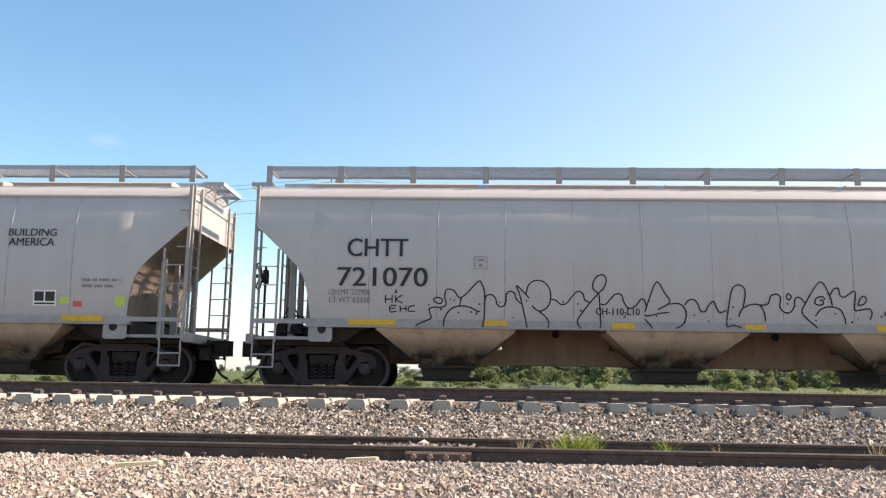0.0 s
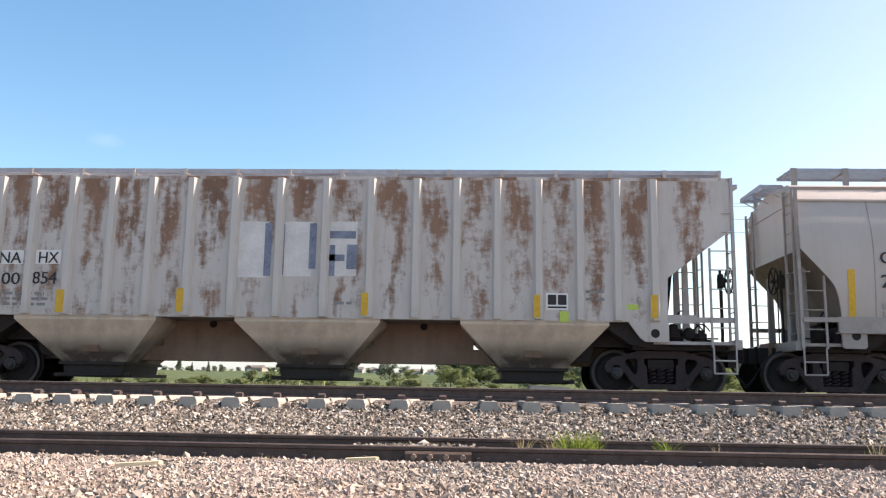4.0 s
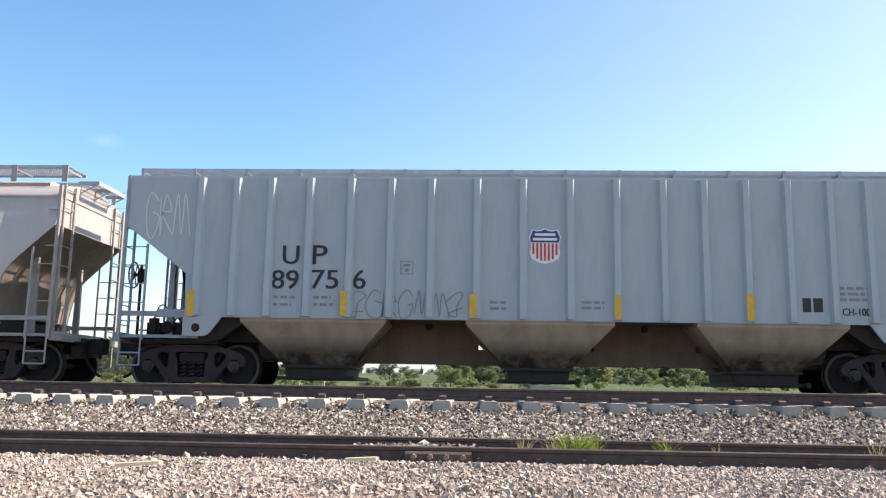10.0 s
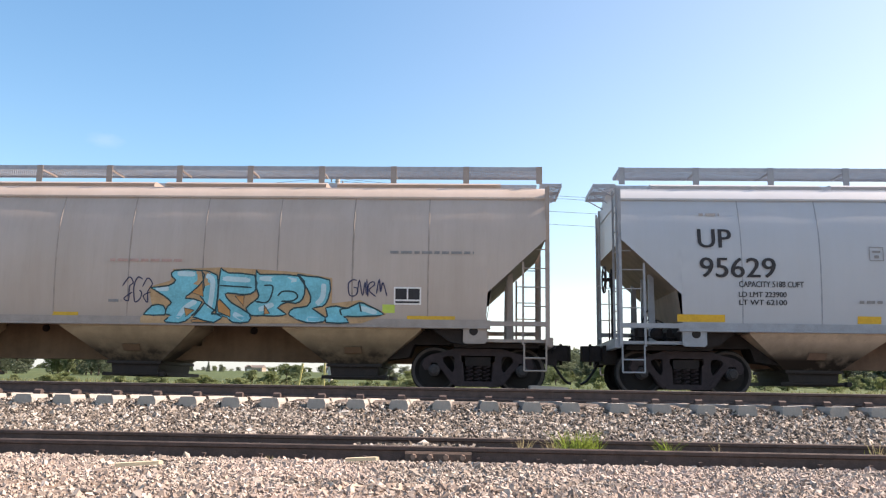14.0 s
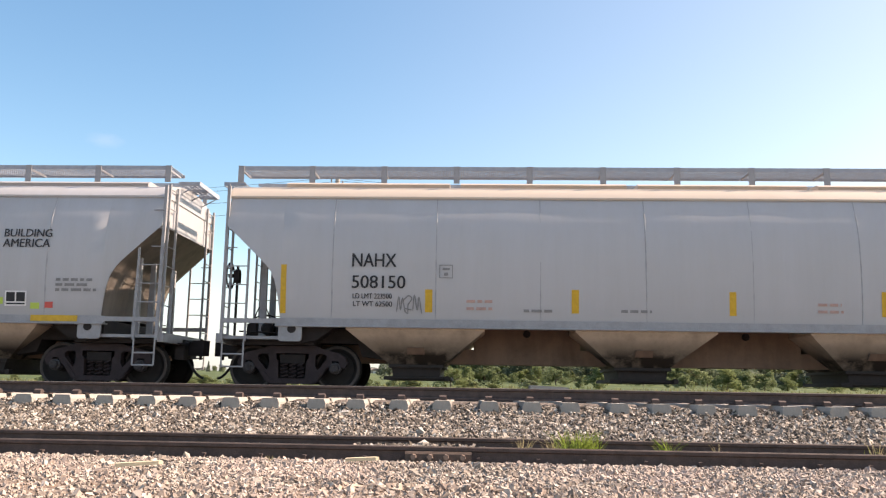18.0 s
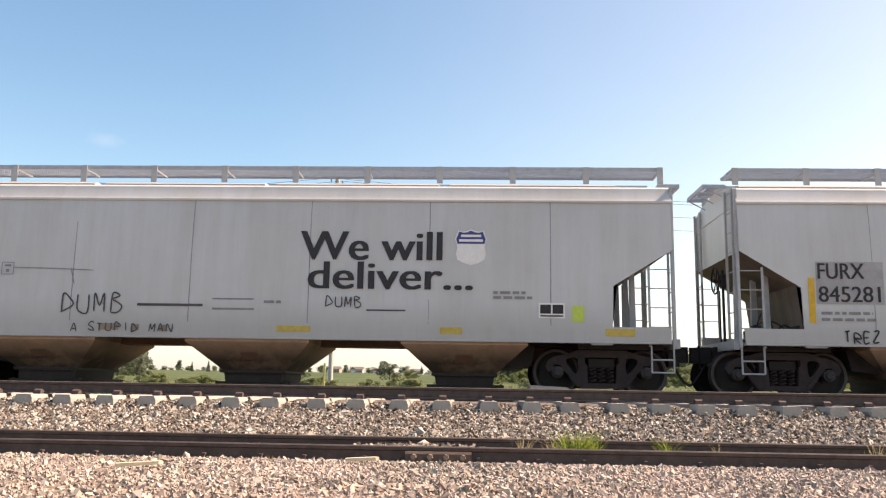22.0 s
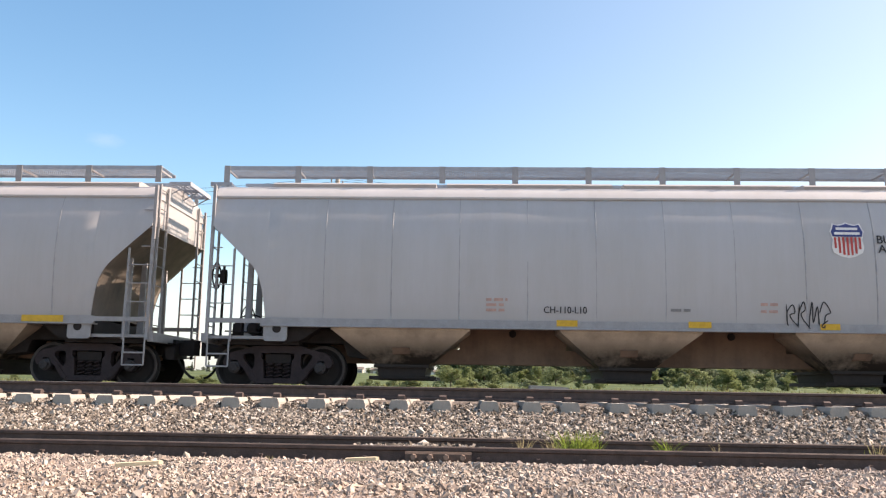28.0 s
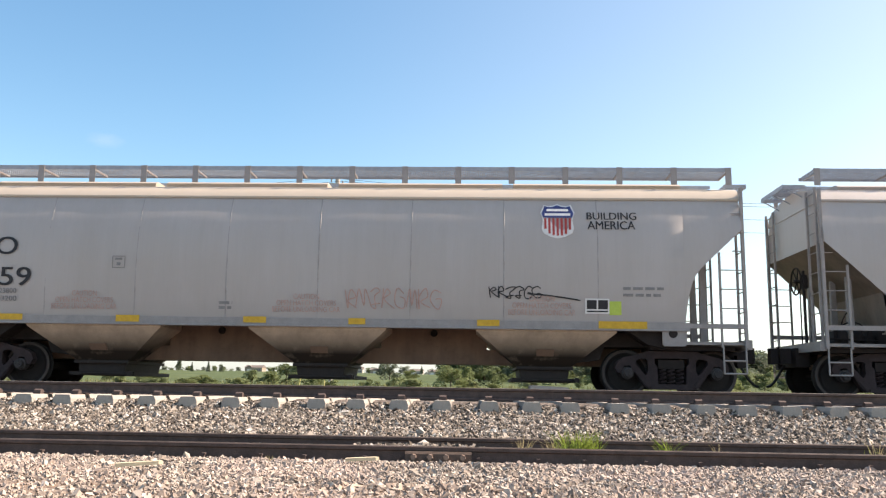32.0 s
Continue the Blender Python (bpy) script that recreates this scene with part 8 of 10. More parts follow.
words(c, INK, ("deliver...", 1.34, 1.98, 4.53, 2.52), bold=0.035)
shield(c, 4.19, 2.47, 4.81, 3.18, faded=True)
plates(c, "bar", SOFTINK, (-2.02, 1.61, -0.72, 1.66), proud=0.0115)
plates(c, "bar", SOFTINK, (2.49, 1.56, 3.25, 1.59), proud=0.0115)
plates(c, "reflector", YELLOWOLD, (-7.15, 1.16, -6.41, 1.3), (-5.86, 1.16, -5.43, 1.3), (0.75, 1.14, 1.42, 1.25), (3.92, 1.13, 4.35, 1.26), (7.08, 1.13, 7.63, 1.27))
placard(c, 5.81, 1.46, 6.31, 1.75)
plates(c, "sticker", LIME, (6.45, 1.39, 6.68, 1.7))
bars(c, FAINT, (4.94, 1.8, 5.7, 1.99), (0.48, 1.63, 0.83, 1.8))
plates(c, "frame", FAINT, (-0.54, 1.75, 0.28, 1.78), (-0.53, 1.55, 0.29, 1.59))
words(c, INK, ("UP", -6.71, 2.44, -6.09, 2.8), ("90791", -6.68, 1.85, -5.42, 2.23), ("LD LMT 223300", -6.6, 1.55, -5.75, 1.66), ("LT WT 63100", -6.58, 1.39, -5.74, 1.5))
handwriting(c, SOFTINK, "DUMB", -3.53, 1.45, -2.2, 1.83, 0.03, 5)
handwriting(c, SOFTINK, "DUMB", 1.7, 1.63, 2.45, 1.83, 0.024, 6)
handwriting(c, SOFTINK, "A STUPID MAN", -3.29, 1.11, -1.22, 1.27, 0.022, 7)
plates(c, "stain", TANINK, (-2.75, 1.13, -2.35, 1.26), (-2.1, 1.14, -1.95, 1.25), (-1.55, 1.12, -1.4, 1.24), proud=0.009)
scrawl(c, FAINT, 0.018, [(-4.55, 2.34), (-3.77, 2.33), (-2.94, 2.3)], [(-3.4, 2.34), (-3.31, 2.02)])

c = hopper_car("deepshort", 441.82, CHALK, "off-white covered hopper car with grey paint patches and graffiti", seams=5, grime=0.45, hopper=(0.34,0.24,0.165), soot=0.25, seed=28)
plates(c, "patch", GREY_PATCH, (-6.39, 1.79, -5.13, 2.6))
sprayed(c, PATCH5, None, 0, [(-2.03, 2.08), (-0.32, 2.08), (-0.2, 2.2), (-0.2, 3.3), (-0.32, 3.42), (-2.03, 3.42), (-2.15, 3.3), (-2.15, 2.2)], [(-3.28, 2.46), (-2.32, 2.46), (-2.2, 2.58), (-2.2, 2.98), (-2.32, 3.1), (-3.28, 3.1), (-3.4, 2.98), (-3.4, 2.58)], proud=0.009, bend=1)
sprayed(c, PATCH3, None, 0, [(3.35, 2.27), (6.04, 2.27), (6.12, 2.35), (6.12, 3.62), (6.04, 3.7), (3.35, 3.7), (3.27, 3.62), (3.27, 2.35)], proud=0.009, bend=1)
plates(c, "reflector", YELLOW, (-6.54, 1.43, -6.42, 2.29), (-3.96, 1.49, -3.85, 1.81), (-1.41, 1.38, -1.31, 1.81), (0.61, 1.4, 0.72, 1.8), (2.7, 1.37, 2.81, 1.81), (6.22, 1.37, 6.35, 2.23))
placard(c, 5.34, 1.48, 5.82, 1.74)
plates(c, "sticker", LIME, (4.97, 1.44, 5.17, 1.69))
bars(c, FAINT, (-6.32, 1.44, -5.2, 1.68), (-0.69, 1.54, 0.19, 1.83), (4.49, 1.84, 5.14, 1.99))
scribble(c, FAINT, 3.62, 1.43, 4.54, 1.84, 253, letters=6)
words(c, INK, ("FURX", -6.35, 2.27, -5.49, 2.57), ("845281", -6.35, 1.83, -5.21, 2.13))
handwriting(c, INK, "TREZ TREZ", -5.92, 1.06, -4.35, 1.26, 0.03, 8)
scrawl(c, PATCH4, 0.2, [(4.49, 3.24), (3.77, 3.26), (3.51, 3.1), (3.45, 2.8), (3.51, 2.5), (3.87, 2.42), (4.27, 2.42)], [(4.77, 2.42), (4.77, 3.1), (4.95, 3.22), (5.17, 3.1), (5.47, 2.6), (5.72, 2.46), (5.91, 2.6), (5.93, 3.3)], proud=0.0125)
sprayed(c, WHITE, None, 0, [(0.88, 1.24), (1.31, 1.13), (1.72, 1.09), (3.22, 1.28), (3.23, 1.06), (2.85, 1.03), (1.72, 1.04), (1, 1.11)], proud=0.0105, bend=1)
sprayed(c, FADED, INK, 0.05, [(0.81, 1.68), (0.8, 1.93), (0.96, 2.07), (1.23, 2.05), (1.33, 1.89), (1.21, 1.78), (1.09, 1.85), (1.06, 1.74), (1.42, 1.67), (1.61, 1.52), (1.57, 1.26), (1.31, 1.14), (0.97, 1.23), (0.83, 1.42), (0.98, 1.55), (1.27, 1.4), (1.23, 1.52), (0.89, 1.59)], [(1.51, 1.14), (1.47, 1.9), (1.72, 2.01), (1.94, 1.94), (1.99, 1.13), (1.81, 1.12), (1.72, 1.37), (1.63, 1.15)], [(2.02, 1.11), (1.98, 1.94), (2.18, 1.98), (2.36, 1.61), (2.38, 1.86), (2.65, 1.95), (2.65, 1.16), (2.45, 1.08), (2.23, 1.38), (2.19, 1.09)], [(2.71, 1.29), (2.68, 1.84), (2.97, 1.99), (3.22, 1.69), (3.12, 1.58), (2.9, 1.54), (3.22, 1.39), (3.22, 1.06), (2.86, 1.06)], bend=2)
sprayed(c, LAVENDER, CRIMSON, 0.06, [(-3.53, 1.78), (-3.32, 1.87), (-3.08, 1.79), (-3, 1.62), (-3.03, 1.5), (-2.94, 1.31), (-3.05, 1.12), (-3.34, 1.04), (-3.47, 1.3)], [(-2.91, 1.79), (-2.58, 1.82), (-2.53, 1.62), (-2.72, 1.52), (-2.52, 1.46), (-2.55, 1.2), (-2.8, 1.12), (-2.93, 1.39)], bend=2)
sprayed(c, CRIMSON, CRIMSON, 0.03, [(-2.49, 1.61), (-2.22, 1.53), (-1.95, 1.65), (-1.84, 1.34), (-2.44, 1.32)], bend=1)
scrawl(c, CRIMSON, 0.045, [(-3.63, 1.8), (-3.28, 1.94), (-2.93, 1.88), (-2.54, 1.95), (-2.37, 1.87)], [(-3.15, 1.98), (-3.07, 2.06), (-2.97, 1.98), (-3.06, 1.91), (-3.15, 1.98)], [(-3.41, 1.3), (-3.18, 1.31)], [(-3.31, 1.61), (-3.19, 1.6)], proud=0.02)
scrawl(c, PATCH4, 0.09, [(-2.39, 1.89), (-2.3, 1.62), (-2.41, 1.55)], [(-2.15, 1.74), (-1.88, 1.88), (-1.98, 1.71)], [(-1.68, 1.71), (-1.37, 1.67), (-1.64, 1.56), (-1.37, 1.48), (-1.63, 1.39), (-1.36, 1.39)], proud=0.018)
scrawl(c, INK, 0.028, [(3.95, 1.24), (3.81, 1.26), (3.74, 1.19), (3.89, 1.14), (3.78, 1.07)], [(3.96, 1.07), (4.03, 1.24), (4.05, 1.07)], [(4.08, 1.07), (4.13, 1.24), (4.19, 1.09), (4.27, 1.25)], [(4.45, 1.24), (4.3, 1.24), (4.31, 1.11), (4.45, 1.14)], [(5.22, 1.25), (5.05, 1.26), (5.04, 1.19), (5.18, 1.16), (5.05, 1.09)], [(5.24, 1.09), (5.32, 1.25), (5.34, 1.09)], [(5.37, 1.09), (5.42, 1.25), (5.48, 1.11), (5.54, 1.27)], [(5.71, 1.26), (5.57, 1.24), (5.59, 1.11), (5.7, 1.17)], proud=0.018)

c = hopper_car("round", 459.25, WHITE_CAR, "dusty white covered hopper car with brown and black tags", seams=8, grime=0.5, hopper=(0.55,0.46,0.33), soot=0.4, rust=0.05, rust_color=(0.4,0.3,0.15), seed=29, shift=-0.16)
plates(c, "patch", PATCH2, (-6.74, 2.28, -5.74, 2.6), (-6.58, 1.87, -5.49, 2.16))
plates(c, "reflector", YELLOW, (-7.1, 1.5, -6.96, 2.4), (-3.63, 1.49, -3.52, 1.95), (-1.85, 1.49, -1.74, 1.93), (1.59, 1.48, 1.72, 1.94), (3.36, 1.49, 3.49, 1.94))
outline_box(c, FAINT, -4.03, 2.18, -3.79, 2.42)
scribble(c, BROWNINK, -1.72, 1.84, -0.11, 2.41, 261, letters=6)
scribble(c, BROWNINK, 0.06, 1.54, 1.19, 2.35, 263, letters=5)
placard(c, 4.7, 1.58, 5.1, 1.86)
plates(c, "sticker", LIME, (6.02, 1.54, 6.52, 1.8))
bars(c, FAINT, (5.45, 1.8, 6.57, 2.11), (-1.19, 1.53, -0.62, 1.73))
words(c, SOFTINK, ("C", -6.79, 3.32, -6.57, 3.56), ("M", -6.48, 3.32, -6.26, 3.56), ("O", -6.18, 3.32, -5.96, 3.56))
words(c, SOFTINK, ("2", -6.82, 2.99, -6.66, 3.24), ("0", -6.6, 2.99, -6.44, 3.24), ("0", -6.38, 2.99, -6.23, 3.24), ("0", -6.17, 2.99, -6.01, 3.24), ("4", -5.95, 2.99, -5.79, 3.24), ("0", -5.73, 2.99, -5.57, 3.24))
words(c, FAINT, ("LD LMT 233200", -6.49, 1.67, -5.49, 1.78))
words(c, FAINT, ("LT WT 63600", -6.47, 1.51, -5.48, 1.62))
words(c, INK, ("MCM", -2.7, 1.58, -2.07, 1.88))
words(c, FAINT, ("286K", -0.01, 1.73, 0.31, 1.85))
scrawl(c, BROWNINK, 0.018, [(-7.94, 3.32), (-7.9, 3.58), (-7.8, 3.76), (-7.66, 3.71), (-7.53, 3.84), (-7.34, 3.71), (-7.16, 3.64), (-7.15, 3.45), (-7.02, 3.31), (-7.05, 3.14), (-6.89, 3.03), (-6.95, 2.89), (-6.88, 2.73), (-7.05, 2.67), (-7.15, 2.5), (-7.27, 2.39), (-7.34, 2.53), (-7.5, 2.67), (-7.59, 2.76), (-7.77, 2.8), (-7.84, 2.98), (-7.97, 3.12), (-7.94, 3.32)], proud=0.016)
scrawl(c, BROWNINK, 0.022, [(-7.73, 3.66), (-7.74, 3.45)], [(-7.61, 3.66), (-7.62, 3.43)], [(-7.75, 3.53), (-7.58, 3.57)], [(-7.51, 3.62), (-7.51, 3.4)], [(-7.29, 3.55), (-7.42, 3.52), (-7.39, 3.37), (-7.28, 3.37)], [(-7.28, 3.35), (-7.3, 3.17)], [(-7.14, 3.32), (-7.28, 3.24), (-7.15, 3.11)], [(-7.78, 3.32), (-7.83, 3.22), (-7.75, 3.15), (-7.7, 3.25), (-7.78, 3.32)], [(-7.65, 3.19), (-7.59, 3.29), (-7.53, 3.12)], [(-7.46, 3.19), (-7.48, 3.03), (-7.38, 3.12), (-7.46, 3.12), (-7.36, 3)], [(-7.26, 3.06), (-7.32, 2.93), (-7.2, 2.92)], [(-7.84, 3.04), (-7.67, 2.99), (-7.76, 3.01), (-7.78, 2.87)], [(-7.57, 2.96), (-7.66, 2.88), (-7.58, 2.79)], [(-7.51, 2.92), (-7.53, 2.73), (-7.4, 2.89), (-7.5, 2.81), (-7.41, 2.7)], [(-7.29, 2.84), (-7.39, 2.76), (-7.27, 2.65), (-7.39, 2.57)], proud=0.017)
scrawl(c, INK, 0.035, [(-5.81, 1.38), (-5.78, 1.29), (-5.68, 1.32), (-5.67, 1.61), (-5.73, 1.57)], [(-5.59, 1.29), (-5.54, 1.61)], [(-5.44, 1.29), (-5.41, 1.61)], [(-5.59, 1.44), (-5.41, 1.47)], [(-5.5, 1.68), (-5.53, 1.73), (-5.47, 1.74), (-5.49, 1.68)], [(-5.31, 1.31), (-5.29, 1.57), (-5.17, 1.58), (-5.19, 1.3), (-5.3, 1.43)], [(-4.97, 1.57), (-5.09, 1.52), (-4.92, 1.42), (-5.04, 1.28), (-5.1, 1.37), (-4.97, 1.57)], [(-4.85, 1.59), (-4.88, 1.29)], [(-4.73, 1.57), (-4.85, 1.44), (-4.74, 1.3)], [(-4.7, 1.54), (-4.67, 1.3), (-4.59, 1.42), (-4.55, 1.28), (-4.53, 1.58)], proud=0.018)
scrawl(c, INK, 0.07, [(1.68, 1.99), (1.87, 2.09), (1.89, 1.92), (1.7, 1.55)], [(2, 1.99), (1.96, 1.55)], [(2.14, 2.03), (2.02, 1.77), (2.14, 1.61)], [(2.29, 2.07), (2.18, 1.77), (2.28, 1.61), (2.33, 1.81)], [(2.43, 1.61), (2.46, 2.03), (2.59, 1.7), (2.62, 2.03)], proud=0.018)

c = hopper_car("ribbed", 476.98, RUSTY3, "grey ribbed hopper car streaked with orange-brown rust", ribs=-0.13, rust=0.61, rust_color=(0.34,0.20,0.095), hopper=(0.44,0.37,0.29), soot=0.2, grime=0.4, wheel_end=1, top=0.9, seed=30, sheet=(-0.06, 0.22, 0.42, 1.5, 0.34, 0.06), shift=-0.18, stays=16)
bars(c, FAINT, (-6.06, 1.61, -5.68, 1.88), (-5.32, 1.63, -4.9, 1.88), (5.15, 1.6, 5.68, 1.99), (0.64, 1.61, 1.05, 1.78))
plates(c, "reflector", YELLOW, (-6.81, 1.57, -6.66, 2.46), (-3.82, 1.55, -3.68, 2.02), (-1.32, 1.53, -1.18, 2.04), (1.41, 1.53, 1.53, 1.99), (3.91, 1.47, 4.03, 2.01), (6.24, 1.53, 6.37, 2.02), flush=-1.607)
outline_box(c, FAINT, -3.63, 2.23, -3.39, 2.49)
placard(c, 4.44, 1.64, 4.89, 1.97)
plates(c, "sticker", LIME, (4.45, 1.45, 4.67, 1.56), (5.95, 1.94, 6.13, 2.05))
words(c, INK, ("CT", -6.05, 2.45, -5.67, 2.68), ("RN", -5.29, 2.46, -4.87, 2.69), ("10", -6.02, 1.99, -5.69, 2.26), ("09", -5.3, 2.01, -4.89, 2.26), ("70", -4.52, 2, -4.12, 2.25))

c = hopper_car("deep", 494.46, GREYD, "grey covered hopper car with cartoonish grey graffiti and handwriting", seams=8, grime=0.25, hopper=(0.36,0.27,0.19), soot=0.25, seed=31, shift=0.05)
plates(c, "reflector", YELLOW, (-6.65, 1.05, -6.21, 1.21), (-4.06, 1.12, -3.63, 1.21), (-1.42, 1.11, -0.98, 1.21), (1.37, 1.1, 1.81, 1.22), (3.88, 1.12, 4.29, 1.21), (6.6, 0.99, 7.06, 1.21))
scribble(c, PALEINK, 1.23, 1.31, 3.16, 2.43, 282, letters=5)
scribble(c, FAINT, -5.39, 1.49, -4.2, 1.97, 283, letters=4)
placard(c, 6.15, 1.43, 6.73, 1.7)
plates(c, "sticker", LIME, (6.19, 1.72, 6.4, 1.86))
outline_box(c, FAINT, -4.32, 1.93, -4.07, 2.19)
bars(c, FAINT, (6.19, 1.92, 6.83, 2.18), (5.62, 1.39, 5.98, 1.84), (-0.86, 0.99, 0.48, 1.06), (1.92, 1.02, 2.43, 1.19))
words(c, INK, ("CEFX", -6.76, 2.21, -6, 2.44), ("13027", -6.64, 1.75, -5.76, 2), ("LD LMT 224300", -6.67, 1.47, -5.83, 1.58), ("LT WT 61900", -6.66, 1.31, -5.81, 1.42))
handwriting(c, SOFTINK, "WE ALL", -1.09, 1.62, -0.1, 1.86, 0.028, 70)
handwriting(c, SOFTINK, "BE SAINTS & SINNERS", -1.0, 1.37, 1.2, 1.57, 0.024, 71)
sprayed(c, PALE_GREY, INK, 0.035, [(-3.22, 2.34), (-3.03, 2.49), (-2.69, 2.47), (-2.53, 2.24), (-2.56, 1.94), (-2.7, 1.77), (-2.96, 1.77), (-2.97, 1.41), (-3.04, 1.34), (-3.32, 1.56), (-2.99, 1.84), (-3.13, 2.08)], [(-2.55, 2.09), (-2.43, 2.3), (-2.19, 2.35), (-2, 2.28), (-1.93, 2), (-1.99, 1.66), (-2.21, 1.44), (-2.42, 1.44), (-2.59, 1.63), (-2.62, 1.85)], [(-2.01, 2.35), (-1.64, 2.41), (-1.62, 2.2), (-1.45, 2.15), (-1.49, 1.79), (-1.93, 1.66), (-1.93, 2.1)], bend=2)
sprayed(c, INK, None, 0, [(-2.69, 2.08), (-2.71, 2), (-2.76, 1.95), (-2.83, 1.95), (-2.88, 2), (-2.9, 2.08), (-2.88, 2.15), (-2.83, 2.2), (-2.76, 2.2), (-2.71, 2.16)], [(-2.2, 2.05), (-2.22, 1.99), (-2.28, 1.94), (-2.34, 1.94), (-2.39, 1.98), (-2.41, 2.05), (-2.39, 2.12), (-2.34, 2.16), (-2.27, 2.17), (-2.22, 2.12)], [(-1.6, 2.06), (-1.62, 1.96), (-1.68, 1.9), (-1.75, 1.9), (-1.81, 1.96), (-1.83, 2.06), (-1.8, 2.16), (-1.75, 2.22), (-1.67, 2.22), (-1.62, 2.16)], [(-2.19, 1.74), (-2.22, 1.68), (-2.32, 1.64), (-2.43, 1.64), (-2.52, 1.68), (-2.55, 1.73), (-2.52, 1.79), (-2.42, 1.82), (-2.31, 1.83), (-2.22, 1.79)], proud=0.018)
sprayed(c, PINK, INK, 0.03, [(-2.95, 1.59), (-2.85, 1.65), (-2.76, 1.57), (-2.63, 1.62), (-2.57, 1.41), (-2.74, 1.29), (-2.87, 1.42)], [(-3.69, 1.39), (-3.72, 1.32), (-3.77, 1.28), (-3.85, 1.28), (-3.9, 1.32), (-3.92, 1.39), (-3.9, 1.46), (-3.84, 1.5), (-3.77, 1.5), (-3.72, 1.46)], [(-3.09, 1.13), (-2.96, 1.18), (-2.8, 1.17), (-2.84, 0.96), (-2.99, 1.02)], bend=2)
scrawl(c, INK, 0.028, [(-3.93, 1.73), (-3.81, 1.98), (-3.56, 2.23), (-3.3, 2.36)], [(-3.93, 1.73), (-3.76, 1.86), (-3.69, 1.71), (-3.56, 2.01), (-3.4, 2.06), (-3.3, 1.79)], [(-4, 1.44), (-3.98, 1.57), (-3.88, 1.7)], [(-1.43, 2.2), (-1.12, 2.27), (-0.7, 2.09), (-0.94, 1.98), (-0.96, 1.67), (-1.23, 1.74), (-1.32, 1.38), (-1.37, 1.91), (-1.44, 2.15)], [(-1.4, 2.2), (-1.17, 1.96), (-0.95, 1.87)], [(-2.68, 2.58), (-2.5, 2.3), (-2.41, 2.37), (-2.55, 2.52)], [(-2.06, 2.61), (-2.15, 2.47), (-2.13, 2.34), (-2.04, 2.38)], [(-1.08, 2.29), (-1.16, 2.37), (-1.09, 2.39)], proud=0.0225)
scrawl(c, FAINT, 0.025, [(-5.31, 1.95), (-5.1, 1.76), (-5.13, 1.48)], [(-4.92, 1.89), (-4.96, 1.65), (-4.67, 1.46)], [(-4.68, 1.87), (-4.71, 1.46), (-4.51, 1.7)], [(-4.51, 1.9), (-4.29, 1.76), (-4.51, 1.49)], proud=0.018)

c = hopper_car("ribbed", 512.59, WHITE_CAR, "white ribbed hopper car with a line of hand-drawn letters", rust=0.10, rust_color=(0.42,0.27,0.12), hopper=(0.64,0.56,0.45), ribs=-0.06, soot=0.2, grime=0.3, wheel_end=-1, seed=32, sheet=(-0.24, 0.1, 0.0, 1.4, 0.3, 0.1), stays=16)
plates(c, "patch", TANPATCH, (-6.09, 2.4, -5.61, 2.71), (-5.34, 2.39, -4.84, 2.72), (-6.06, 1.97, -5.62, 2.29), (-5.3, 1.96, -4.9, 2.28), (-4.55, 1.95, -4.11, 2.27))
bars(c, FAINT, (-6.05, 1.62, -5.66, 1.88), (-5.3, 1.61, -4.88, 1.9), (-1.21, 1.66, -0.69, 1.91), (0.66, 1.62, 1.12, 1.83), (5.52, 1.59, 6.05, 1.96))
plates(c, "reflector", YELLOWOLD, (-7.05, 1.45, -6.89, 2.39), (-4.01, 1.47, -3.88, 1.91), (-0.57, 1.45, -0.45, 1.92), (1.26, 1.47, 1.37, 1.9), (3.77, 1.46, 3.89, 1.91), (6.82, 1.52, 6.94, 2.38), flush=-1.607)
plates(c, "placard", TEAL, (4.83, 1.99, 5.21, 2.13), (4.83, 1.68, 5.2, 1.96))
plates(c, "sticker", LIME, (4.88, 1.52, 5.11, 1.62), (6.31, 1.48, 6.65, 1.77))
outline_box(c, FAINT, -3.63, 2.24, -3.39, 2.48)
scribble(c, FAINT, -4.6, 1.48, -4.11, 1.94, 291, letters=3)
scribble(c, FAINT, -3.66, 1.67, -3.36, 2.03, 292, letters=2)
scribble(c, FAINT, -2.8, 1.56, -2.51, 1.98, 293, letters=2)
scribble(c, FAINT, 1.43, 1.65, 2.06, 2.17, 294, letters=3)
scribble(c, FAINT, 2.32, 1.67, 2.8, 2.01, 295, letters=3)
scribble(c, INK, 4.01, 1.56, 4.55, 1.99, 296, letters=3)
words(c, INK, ("NC", -6.06, 2.44, -5.66, 2.68), ("UX", -5.3, 2.42, -4.89, 2.67), ("30", -6.02, 2, -5.69, 2.25), ("78", -5.27, 1.99, -4.95, 2.24), ("5", -4.39, 1.98, -4.24, 2.23))
for k, (letter, x) in enumerate(zip("ILSEREBK?KMO+DES&", (-6.6, -5.92, -5.15, -4.48, -3.73, -2.84, -1.99, -1.13, -0.03, 0.72, 1.62, 2.5, 3.3, 4.06, 4.95, 5.68, 6.36))):
    handwriting(c, SOFTINK, letter, x, 3.64, x + 0.36, 3.95, 0.026, 40 + k)
handwriting(c, SOFTINK, "AUL", 7.04, 3.66, 7.78, 3.97, 0.026, 60)

c = hopper_car("round", 530.28, GREY, "grey covered hopper car with yellow reflectors", seed=33)
plates(c, "reflector", YELLOW, (-6.52, 1.31, -5.69, 1.44), (-3.76, 1.31, -3.4, 1.42), (-1.45, 1.3, -1.02, 1.42), (3.43, 1.3, 3.82, 1.42), (5.71, 1.28, 6.55, 1.41))
